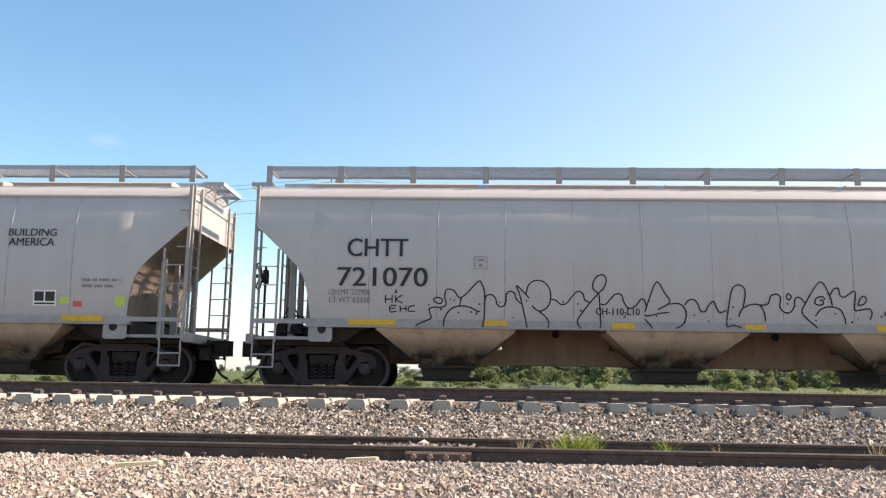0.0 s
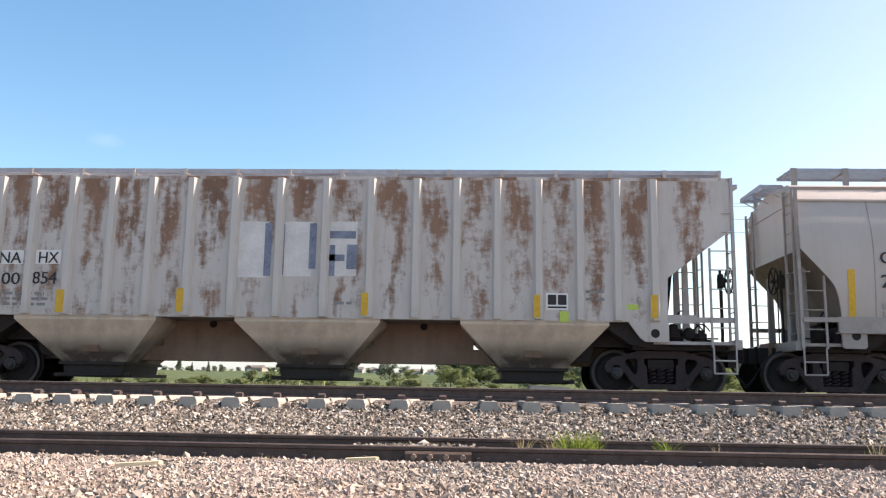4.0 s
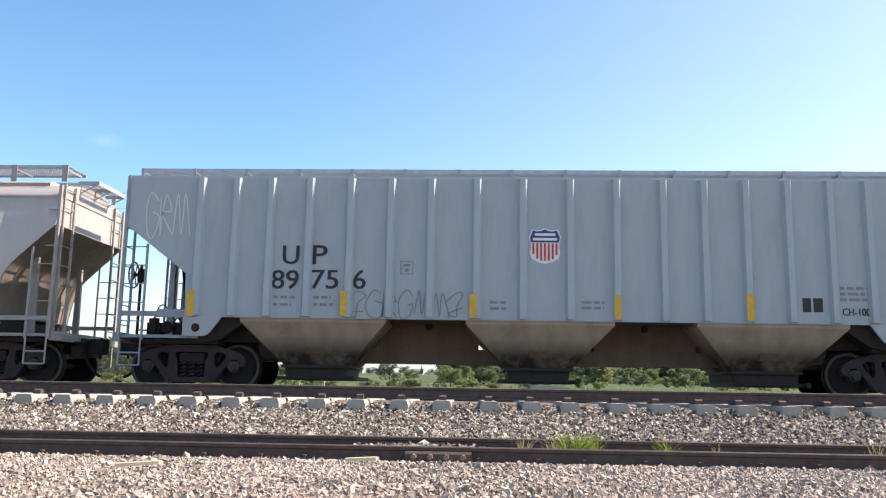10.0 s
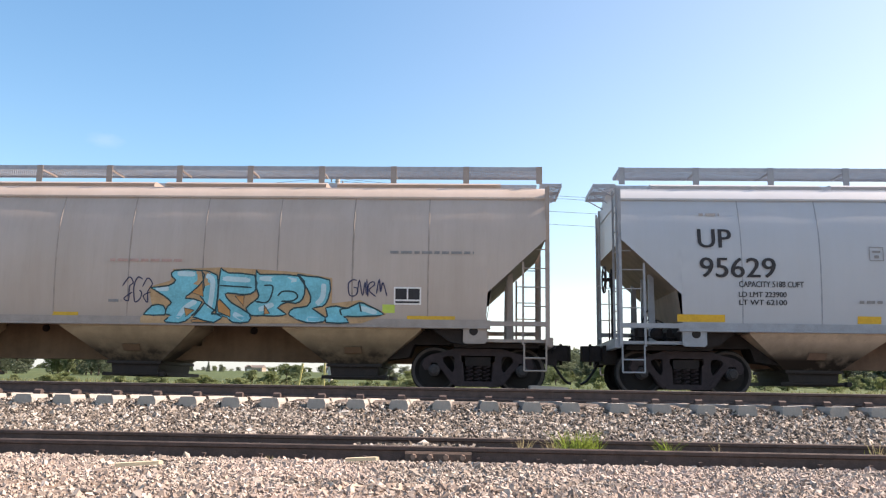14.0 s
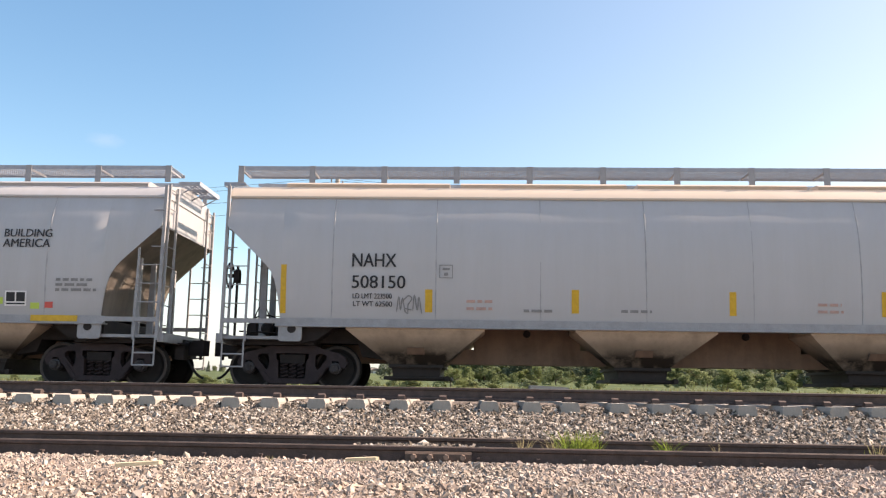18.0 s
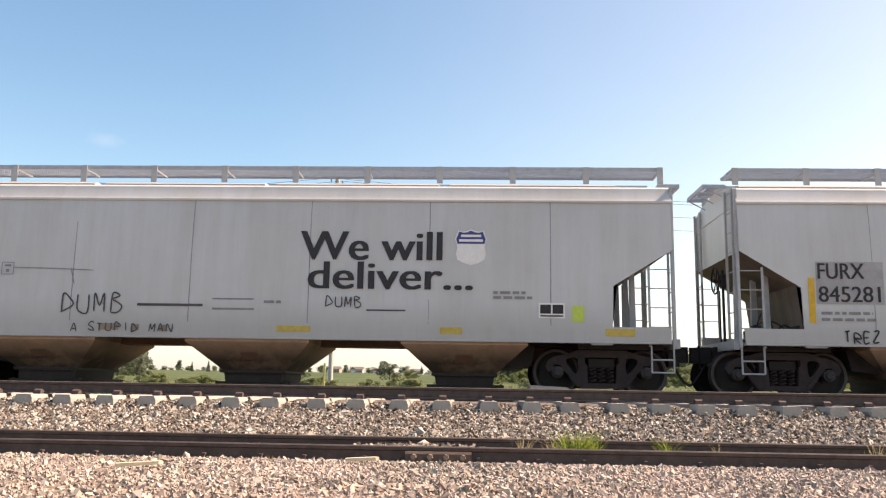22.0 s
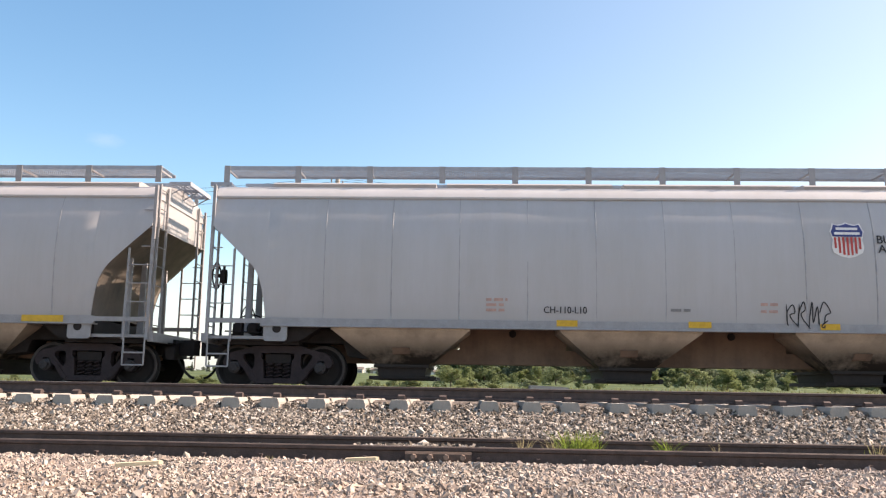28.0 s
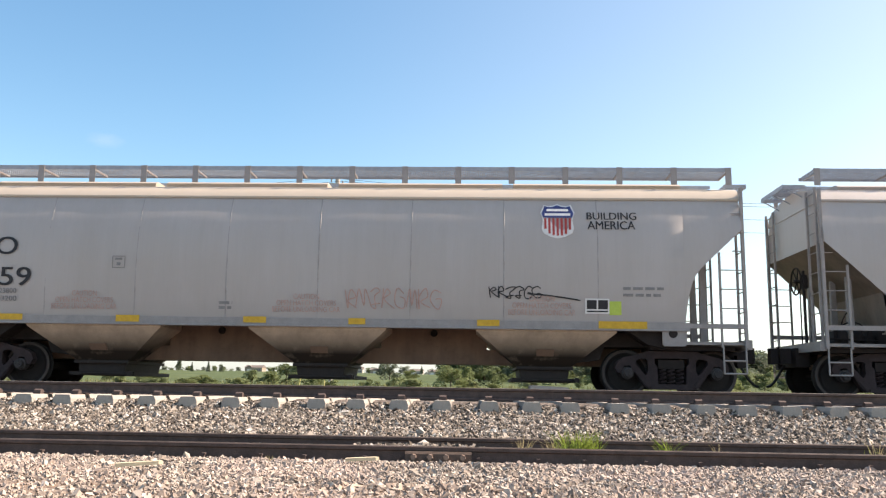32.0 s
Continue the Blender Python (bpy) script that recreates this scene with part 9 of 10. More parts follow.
outline_box(c, FAINT, -4.09, 2.39, -3.83, 2.64)

c = hopper_car("round", 547.97, COOL, "light grey covered hopper car with a small black tag", seed=34, seams=12, pitch=1.32, shift=-0.06)
shield(c, 3.73, 2.67, 4.38, 3.38)
scribble(c, INK, 2.84, 1.32, 3.67, 1.83, 311, letters=4)
placard(c, 5.05, 1.56, 5.5, 1.88)
plates(c, "sticker", LIME, (4.72, 1.6, 4.94, 1.73), (6.59, 1.62, 6.8, 1.75))
plates(c, "sticker", RED, (5.84, 1.55, 5.99, 1.67))
plates(c, "reflector", YELLOW, (-1.49, 1.31, -1.09, 1.43), (1.01, 1.31, 1.44, 1.43), (3.47, 1.3, 3.84, 1.42), (5.77, 1.29, 6.5, 1.42))
bars(c, FAINT, (6.01, 1.86, 6.84, 2.13), (0.68, 1.57, 1.06, 1.72))
bars(c, RED_FAINT, (-2.84, 1.56, -2.42, 1.86), (2.37, 1.57, 2.77, 1.84))
words(c, INK, ("BUILDING", 4.61, 2.96, 5.57, 3.12), ("AMERICA", 4.62, 2.78, 5.55, 2.94), ("CH-110-L10", -1.73, 1.56, -0.91, 1.69))

c = hopper_car("ribbed", 565.89, RUSTY4, "ribbed hopper car rusted orange-brown above and grey below", rust=0.40, rust_color=(0.26,0.145,0.08), hopper=(0.38,0.33,0.28), soot=0.25, grime=0.4, top=1.0, seed=35, sheet=(0.06, 0.06, 0.62, 1.6, 0.3, 0.12), shift=-0.1, stays=16)
bars(c, FAINT, (-6.06, 1.61, -5.66, 1.89), (-5.29, 1.63, -4.9, 1.88), (0.62, 1.59, 1.09, 1.76))
plates(c, "reflector", YELLOW, (-7, 1.44, -6.9, 2.21), (-5.59, 1.48, -5.45, 2), (-2.37, 1.46, -2.27, 1.86), (-0.57, 1.44, -0.46, 1.91), (1.26, 1.45, 1.38, 1.93), (2.96, 1.46, 3.07, 1.93), (4.57, 1.46, 4.71, 1.93), (6.83, 1.42, 6.95, 1.93), flush=-1.607)
placard(c, 4.8, 1.65, 5.25, 1.97)
plates(c, "sticker", LIME, (6.37, 1.57, 6.58, 1.69))
plates(c, "sticker", RED, (-6.06, 1.41, -5.87, 1.54), (5.83, 1.41, 5.97, 1.52))
outline_box(c, FAINT, -3.64, 2.21, -3.38, 2.47)
words(c, INK, ("CT", -6.04, 2.45, -5.66, 2.68), ("RN", -5.3, 2.46, -4.88, 2.69), ("10", -6.02, 2, -5.7, 2.26), ("01", -5.26, 2.01, -4.93, 2.26), ("48", -4.52, 2.01, -4.13, 2.25), ("T.C.C", -3.06, 1.46, -2.42, 1.61), ("47", -2.11, 1.54, -1.75, 1.73))
scrawl(c, INK, 0.03, [(-3.17, 1.62), (-3.1, 1.81), (-2.93, 1.64), (-2.78, 1.84), (-2.61, 1.65), (-2.46, 1.82), (-2.38, 1.47), (-3.14, 1.43)], [(-1.93, 1.83), (-1.66, 1.71), (-1.7, 1.48), (-2.02, 1.42), (-2.19, 1.58), (-2.12, 1.79), (-1.93, 1.83)])

c = hopper_car("flat", 583.57, GREYD, "light grey covered hopper car with evenly spaced weld seams", seams=11, grime=0.2, seed=36)
outline_box(c, FAINT, -4.04, 2.65, -3.77, 2.91)
shield(c, 4.75, 2.58, 5.43, 3.31)
bars(c, TANINK, (-2.44, 1.86, -1.9, 2.15), (1.64, 1.84, 2.17, 2.13))
plates(c, "reflector", YELLOW, (-6.72, 1.66, -5.83, 1.8), (-4.02, 1.66, -3.58, 1.78), (-1.49, 1.65, -1.05, 1.77), (0.76, 1.66, 1.22, 1.78), (3.37, 1.66, 3.78, 1.78), (5.71, 1.65, 6.62, 1.77))
placard(c, 4.25, 1.88, 4.65, 2.16)
plates(c, "sticker", LIME, (4.54, 1.67, 4.98, 1.84))
bars(c, FAINT, (-0.07, 1.84, 0.59, 2.11), (-3.95, 1.81, -3.17, 2.07), (4.79, 1.84, 5.39, 2.14))
words(c, INK, ("UP", -5.62, 2.89, -5.03, 3.24), ("92838", -5.6, 2.24, -4.28, 2.63), ("LD LMT 225800", -5.6, 2, -4.83, 2.11), ("LT WT 60200", -5.59, 1.85, -4.82, 1.96), ("BUILDING", 5.52, 2.98, 6.51, 3.14), ("AMERICA", 5.52, 2.77, 6.48, 2.93), ("CH-110-06", -0.87, 1.83, -0.19, 1.96))

c = hopper_car("flat", 600.88, (0.485, 0.525, 0.52), "pale bluish white covered hopper car with brownish reflectors", seams=5, grime=0.15, hopper=(0.62,0.61,0.58), soot=0.3, trim=[v * 0.8 for v in ICE], skirt=True, seed=37)
outline_box(c, FAINT, -4.14, 2.43, -3.89, 2.69)
shield(c, 5.07, 2.47, 5.75, 3.2)
bars(c, TANINK, (-2.47, 1.72, -1.95, 2.04), (2.02, 1.73, 2.54, 2.03))
plates(c, "reflector", TANMARK, (-7.18, 1.51, -6.25, 1.64), (-4.39, 1.49, -3.93, 1.62), (-1.63, 1.48, -1.18, 1.62), (1.15, 1.48, 1.62, 1.61), (3.94, 1.48, 4.41, 1.6), (6.28, 1.49, 7.2, 1.61))
scribble(c, NAVY, -1.06, 1.49, 0.74, 1.64, 341, letters=12)
placard(c, 6.15, 1.75, 6.5, 2.02)
plates(c, "sticker", LIME, (6.64, 1.73, 6.98, 2.02))
plates(c, "rust_mark", TANINK, (6.98, 2.47, 7.15, 3.19))
bars(c, FAINT, (-3.89, 1.76, -3.07, 1.93), (0.05, 1.74, 0.71, 2.01), (5.09, 1.71, 5.67, 2.01))
words(c, INK, ("CMO", -5.71, 2.69, -4.57, 3.06), ("21092", -5.72, 2.08, -4.37, 2.46), ("LD LMT 225000", -5.71, 1.88, -4.9, 1.99), ("LT WT 61000", -5.7, 1.74, -4.89, 1.85), ("BUILDING", 5.87, 2.89, 6.87, 3.05), ("AMERICA", 5.88, 2.68, 6.84, 2.84), ("CH-110-L05", -0.79, 1.73, -0.03, 1.85))

c = hopper_car("round", 618.54, GREYW, "grey covered hopper car with red caution lines and black tag", eave=(0.46,0.40,0.33), seed=38, seams=7, pitch=1.81, shift=0.15, stays=16)
outline_box(c, FAINT, -3.95, 2.35, -3.69, 2.59)
shield(c, 4.48, 3.01, 5.15, 3.73)
caution(c, -5.13, 1.54, -3.82, 1.9)
caution(c, -0.73, 1.53, 0.6, 1.88)
caution(c, 3.86, 1.52, 5.14, 1.89)
scribble(c, INK, 3.47, 1.84, 4.48, 2.07, 351, letters=6)
placard(c, 5.33, 1.56, 5.79, 1.85)
plates(c, "sticker", LIME, (5.79, 1.54, 6.02, 1.8))
plates(c, "reflector", YELLOW, (-6.44, 1.31, -5.69, 1.43), (-3.82, 1.3, -3.35, 1.43), (-1.29, 1.31, -0.84, 1.43), (0.77, 1.3, 1.1, 1.42), (3.26, 1.3, 3.69, 1.42), (5.58, 1.28, 6.5, 1.42))
bars(c, FAINT, (6.05, 1.86, 6.85, 2.11), (-1.79, 1.55, -1.52, 1.74))
scribble(c, RED_FAINT, 0.69, 1.61, 2.57, 2.01, 352, letters=8)
words(c, INK, ("CMO", -7.24, 2.6, -5.89, 2.96), ("21459", -7.25, 1.98, -5.57, 2.35), ("BUILDING", 5.38, 3.4, 6.34, 3.55), ("AMERICA", 5.39, 3.2, 6.31, 3.37))
words(c, FAINT, ("LD LMT 223800", -6.79, 1.83, -5.85, 1.93), ("LT WT 63200", -6.77, 1.68, -5.84, 1.78))
scrawl(c, INK, 0.03, [(4.22, 1.93), (4.69, 1.89), (5.24, 1.81)])

c = hopper_car("slant", 636.63, GREYW, "grey covered hopper car with an angular sloping end", seams=9, seed=39)
plates(c, "reflector", YELLOW, (-7.09, 1.35, -6.95, 2.23))
words(c, INK, ("NAHX", -6.84, 2.24, -5.72, 2.52))

c = hopper_car("round", 654.35, GREY, "grey covered hopper car with yellow reflectors", seed=40)


# ---- meadow, woods, houses and the power line behind the train ----
def leafy(name, dark, light, dry=0.0):
    m, n, l, b = shader(name, 0.7, 0.0, 0.25)
    g = n.new("ShaderNodeNewGeometry")
    l.new(ramp(n, l, g.outputs["Random Per Island"], [(0.0, dark), (0.6, light), (1.0, [c * (1.25 + dry) for c in light])]), b.inputs["Base Color"])
    thin, mix = n.new("ShaderNodeBsdfTranslucent"), n.new("ShaderNodeMixShader")
    l.new(b.inputs["Base Color"].links[0].from_socket, thin.inputs["Color"])
    mix.inputs[0].default_value = 0.42
    l.new(b.outputs[0], mix.inputs[1]), l.new(thin.outputs[0], mix.inputs[2])
    l.new(mix.outputs[0], n["Material Output"].inputs["Surface"])
    return m


LEAF_DARK = leafy("dark_leaves", (0.078, 0.102, 0.070), (0.139, 0.172, 0.115))
LEAF_MID = leafy("mid_green_leaves", (0.098, 0.131, 0.066), (0.172, 0.213, 0.107))
LEAF_LIGHT = leafy("light_green_leaves", (0.131, 0.168, 0.074), (0.205, 0.242, 0.111))
GRASS = leafy("meadow_grass", (0.115, 0.123, 0.045), (0.221, 0.213, 0.098), 0.2)
WEED = leafy("weed_grass", (0.107, 0.172, 0.025), (0.246, 0.312, 0.066))
DRY = leafy("dry_grass", (0.246, 0.205, 0.107), (0.369, 0.312, 0.180))
BARK = plain("bark", (0.09, 0.07, 0.055), 0.9, 0.0, 0.4, 12.0, 0.4)


def crown_mesh(seed, lobes, leaves, size, tall=1.0, cone=False):
    """A crown in a unit height: lobes of many small leaf clumps with gaps between."""
    rng = random.Random(seed)
    s = Shape()
    balls = []
    for i in range(lobes):
        a, r = rng.uniform(0, 6.283), rng.uniform(0.0, 0.36)
        z = 0.12 + 0.74 * (i + rng.random()) / lobes
        r *= 1.15 - 0.9 * max(0.0, z - 0.35)
        balls.append((r * math.cos(a), r * math.sin(a), z, rng.uniform(0.11, 0.19)))
    for i in range(leaves):
        if cone:
            z = rng.random() ** 1.4
            r, a = 0.26 * (1 - z) * rng.uniform(0.5, 1.05), rng.uniform(0, 6.283)
            c = Vector((r * math.cos(a), r * math.sin(a), 0.06 + 0.92 * z))
        else:
            bx, by, bz, br = rng.choice(balls)
            d = Vector((rng.gauss(0, 1), rng.gauss(0, 1), rng.gauss(0, 1))).normalized() * br * rng.uniform(0.6, 1.08)
            c = Vector((bx, by, bz)) + Vector((d.x, d.y, d.z * 0.85))
        c.z = max(0.02, c.z)
        u = Vector((rng.gauss(0, 1), rng.gauss(0, 1), rng.gauss(0, 0.7))).normalized()
        w = u.orthogonal().normalized()
        k = size * rng.uniform(0.5, 1.2)
        s.face(c - u * k, c + w * k * 0.6, c + u * k, c - w * k * 0.6)
    return s.mesh("crown")


def trunk_mesh(seed):
    rng = random.Random(seed)
    s = Shape()
    r0 = 0.022
    pts = [(0, 0, -0.03)] + [(rng.uniform(-0.02, 0.02), rng.uniform(-0.02, 0.02), z) for z in (0.15, 0.3, 0.5, 0.68)]
    for i, (a, b) in enumerate(zip(pts, pts[1:])):
        s.rod(a, b, r0 * (1 - i * 0.2), 7)
    for i in range(6):
        z = rng.uniform(0.2, 0.55)
        a = rng.uniform(0, 6.283)
        s.rod((0, 0, z), (0.22 * math.cos(a), 0.22 * math.sin(a), z + rng.uniform(0.1, 0.25)), 0.008, 5)
    return s.mesh("trunk")


def tree(x, y, height, wide, leaf, variant, label, category="tree", group=""):
    ob = thing("tree" if category == "tree" else "bush", pose(x, y, lie(x, y) - 0.03, 0, 0, (x * 37 + y * 11) % 360), label, category, group)
    cone = variant == 9
    for name, me, mat in (("trunk", once(("trunk", variant), lambda: trunk_mesh(variant)), BARK),
                          ("crown", once(("crown", variant), lambda: crown_mesh(variant + 20, 18 if category == "tree" else 14, 2600, 0.036, cone=cone)), leaf)):
        p = part(name, me, mat, ob)
        p.scale = (wide, wide, height)
    return ob


rng = random.Random(11)
for i in range(120):                                       # wood behind the meadow, towards +x
    y = rng.uniform(125, 200)
    x = y * (-0.03 + 0.62 * (i + rng.random()) / 120)
    h = rng.uniform(5.2, 7.4) * (y / 165) * (0.9 + 0.3 * noise.noise(Vector((x * 0.03, 7, 0))))
    tree(x, y, h, h * rng.uniform(1.3, 1.7), rng.choice((LEAF_DARK, LEAF_DARK, LEAF_MID)), i % 4, "leafy green tree in the wood beyond the meadow", group="trees of the wood")
for i in range(52):                                        # lower, lighter bushes before it
    y = rng.uniform(80, 140)
    x = y * (-0.02 + 0.60 * (i + rng.random()) / 52)
    h = rng.uniform(1.3, 2.6) * (y / 100)
    tree(x, y, h, h * rng.uniform(1.1, 1.7), rng.choice((LEAF_MID, LEAF_LIGHT)), 4 + i % 3, "rounded green bush at the edge of the wood", "bush", "bushes of the meadow")
for x, y, h, w, leaf in ((-2.2, 68, 1.9, 3.0, LEAF_LIGHT), (10.5, 74, 2.6, 3.4, LEAF_LIGHT), (22.6, 78, 2.2, 3.6, LEAF_LIGHT), (-15.8, 150, 3.4, 5.0, LEAF_DARK), (-10.0, 120, 1.6, 3.2, LEAF_LIGHT), (-22.5, 105, 2.0, 3.6, LEAF_MID), (2.4, 150, 4.4, 5.0, LEAF_DARK),
                         (4.6, 165, 4.6, 5.5, LEAF_DARK), (33.0, 80, 2.3, 3.6, LEAF_LIGHT), (-27.0, 118, 2.2, 4.0, LEAF_MID), (-17.5, 70, 1.2, 2.6, LEAF_LIGHT), (-19.5, 72, 1.3, 2.6, LEAF_LIGHT)):
    tree(x, y, h, w, leaf, 4 + int(w * 3) % 3, "rounded green bush standing in the meadow", "bush", "bushes of the meadow")
for i in range(46):                                        # weeds and shrubs along the meadow's edge
    y = rng.uniform(40, 75)
    x = y * rng.uniform(-0.62, 0.1)
    h = rng.uniform(0.4, 0.95)
    tree(x, y, h, h * rng.uniform(1.6, 2.8), rng.choice((LEAF_LIGHT, LEAF_MID, LEAF_LIGHT)), 4 + i % 3, "low bright green shrub in the meadow", "bush", "shrubs of the meadow")
for i in range(26):                                        # trees towards -x
    y = rng.uniform(135, 175)
    x = -y * rng.uniform(0.40, 0.64)
    h = rng.uniform(4.6, 7.4)
    tree(x, y, h, h * rng.uniform(0.95, 1.2), rng.choice((LEAF_DARK, LEAF_DARK, LEAF_MID)), i % 4, "dark green tree beside the field", group="trees by the field")
for x, y, h in ((-213, 658, 9.5), (-203, 658, 7.0), (-165, 784, 8.0), (-98, 840, 9.0), (-56, 826, 8.0), (-179, 756, 7.5), (-84, 784, 6.0), (-133, 840, 8.5), (-28, 840, 9.0), (-231, 672, 8.0), (-252, 700, 9.0)):
    tree(x, y, h, h * (0.9 if x > -196 else 0.8), LEAF_DARK, 9 if int(h * 2) % 3 == 1 else int(-x) % 4, "dark tree among the distant houses", group="trees among the houses")

for i in range(64):                                        # the far tree line
    y = rng.uniform(930, 1150)
    x = y * (-0.62 + 0.66 * (i + rng.random()) / 64)
    h = rng.uniform(5, 10)
    tree(x, y, h, h * rng.uniform(1.2, 2.0), rng.choice((LEAF_DARK, LEAF_MID)), i % 4, "dark tree in the far tree line", group="far tree line")
HOUSE_WALL = plain("house_siding", (0.451, 0.410, 0.353), 0.8, 0.0, 0.12, 1.0)
HOUSE_WALL_B = plain("tan_house_siding", (0.328, 0.271, 0.213), 0.8, 0.0, 0.12, 1.0)
HOUSE_ROOF = plain("house_shingles", (0.164, 0.139, 0.123), 0.9, 0.0, 0.25, 2.0)
PANE = plain("dark_window_glass", (0.05, 0.06, 0.08), 0.1, 0.0, 0.2, 2.0)


def house(x, y, w, h, wall, label):
    ob = thing("house", pose(x, y, lie(x, y) - 0.2, 0, 0, rng.uniform(-8, 8)), label, "house", "distant houses")
    d, hip = w * 0.6, h * 0.62
    part("wall", Shape().box(-w / 2, w / 2, -d / 2, d / 2, -0.6, hip).mesh("wall"), wall, ob)
    s = Shape()
    e = 0.4
    s.prism([(-d / 2 - e, hip), (d / 2 + e, hip), (0, h)], -w / 2 - e, w / 2 + e, "x")
    s.prism([(-w * 0.42, hip + 0.02), (-w * 0.05, hip + 0.02), (-w * 0.235, h * 0.98)], -d / 2 - 0.9, 0)
    part("roof", s.mesh("roof"), HOUSE_ROOF, ob)
    part("porch_wall", Shape().box(-w * 0.40, -w * 0.07, -d / 2 - 0.6, -d / 2, -0.6, hip).mesh("porch_wall"), wall, ob)
    for wx in (0.08, 0.22, 0.36):
        part("window", Shape().box(w * wx - 0.6, w * wx + 0.6, -d / 2 - 0.05, -d / 2 + 0.05, 1.0, 2.3).mesh("window"), PANE, ob)
    part("garage_door", Shape().box(-w * 0.36, -w * 0.11, -d / 2 - 0.66, -d / 2 - 0.58, 0.0, 2.2).mesh("garage_door"), WHITE, ob)


for x, y, w, h, m in ((-150, 868, 15, 6.5, HOUSE_WALL_B), (-130, 896, 14, 6.5, HOUSE_WALL), (-102, 882, 22, 5.6, HOUSE_WALL_B), (-67, 910, 14, 6.0, HOUSE_WALL), (-46, 896, 13, 5.6, HOUSE_WALL), (-224, 840, 18, 6.5, HOUSE_WALL_B), (-192, 854, 16, 6.2, HOUSE_WALL), (-17, 910, 15, 6.0, HOUSE_WALL)):
    house(x, y, w, h, m, "pale distant house with a brown gabled roof")

# Tall grass along the far side of the tracks, in tufts.
s = Shape()
rng = random.Random(21)


def blade(s, x, y, z, h, w, lean):
    a = rng.uniform(0, 6.283)
    dx, dy = math.cos(a) * w, math.sin(a) * w
    lx, ly = rng.gauss(0, lean) * h, rng.gauss(0, lean) * h
    s.face((x - dx, y - dy, z), (x + dx, y + dy, z), (x + lx * 0.4 + dx * 0.6, y + ly * 0.4 + dy * 0.6, z + h * 0.6), (x + lx, y + ly, z + h), (x + lx * 0.4 - dx * 0.6, y + ly * 0.4 - dy * 0.6, z + h * 0.6))


for i in range(9000):
    y = 26 + 44 * rng.random() ** 1.3
    x = rng.uniform(-0.62, 0.58) * y
    blade(s, x, y, lie(x, y) - 0.02, rng.uniform(0.16, 0.42) * (0.6 + 0.7 * (noise.noise(Vector((x * 0.2, y * 0.2, 0))) + 0.5)), 0.035, 0.25)
tagged(part("meadow_grass", s.mesh("meadow_grass"), GRASS), "tall yellow-green grass beyond the tracks", "grass", kind="stuff")

POLE_WOOD = plain("weathered_pole", (0.42, 0.39, 0.35), 0.85, 0.0, 0.2, 5.0, 0.3)
WIRE = plain("wire", (0.10, 0.11, 0.13), 0.5, 0.3, 0.2, 3.0)
POLE_Y, SPAN = 50.0, 60.0
LINES = [(-0.35, 12.75), (0.35, 12.55), (0.0, 11.75), (0.0, 10.95)]
for i in (-2, -1, 0, 1, 2):
    x = -8.85 + SPAN * i
    z = lie(x, POLE_Y)
    ob = thing("utility_pole", pose(x, POLE_Y, 0), "weathered grey wooden utility pole with a short crossarm", "utility pole", "poles of the power line")
    part("pole", Shape().rod((0, 0, z - 0.5), (0, 0, 12.95), 0.145, 10).mesh("pole", 40), POLE_WOOD, ob)
    part("crossarm", Shape().box(-0.5, 0.5, -0.2, -0.1, 12.3, 12.42).mesh("crossarm"), POLE_WOOD, ob)
    for dx, wz in LINES:
        part("insulator", Shape().rod((dx, -0.18, wz - 0.28), (dx, -0.18, wz), 0.05, 8).mesh("insulator"), CONCRETE, ob)
for dx, wz in LINES:
    s = Shape()
    for i in (-2, -1, 0, 1):
        a = -8.85 + dx + SPAN * i
        s.tube([(a + SPAN * u, POLE_Y - 0.18, wz - 4 * 1.5 * u * (1 - u)) for u in spread(0, 1, 15)], 0.012, 4)
    tagged(part("power_line", s.mesh("power_line"), WIRE), "thin dark overhead wire sagging between poles", "wire", "wires of the power line")

MARKER = plain("pale_yellow_marker", (0.62, 0.52, 0.20), 0.6, 0.0, 0.15, 8.0)
for x, lean in ((-8.25, 9.0), (-7.05, 1.5)):
    s = Shape()
    s.prism([(-0.045, -0.03), (0.045, -0.03), (0.045, 0.03), (-0.045, 0.03)], -0.4, 1.45, "z")
    tagged(part("marker_post", s.mesh("marker_post"), MARKER, at=pose(x, 38, lie(x, 38), 0, lean, 0)), "slim pale yellow marker post standing in grass", "marker post", "marker posts")
s = Shape()
s.prism([(-0.36, -0.40), (0.36, -0.40), (0.34, 0.035), (0.20, 0.05), (-0.30, 0.07), (-0.36, 0.06)], -0.14, 0.14)
tagged(part("concrete_block", s.mesh("concrete_block"), CONCRETE, at=pose(1.30, 15.35, 0, 0, 0, 4)), "pale broken concrete block lying between the tracks", "concrete block")

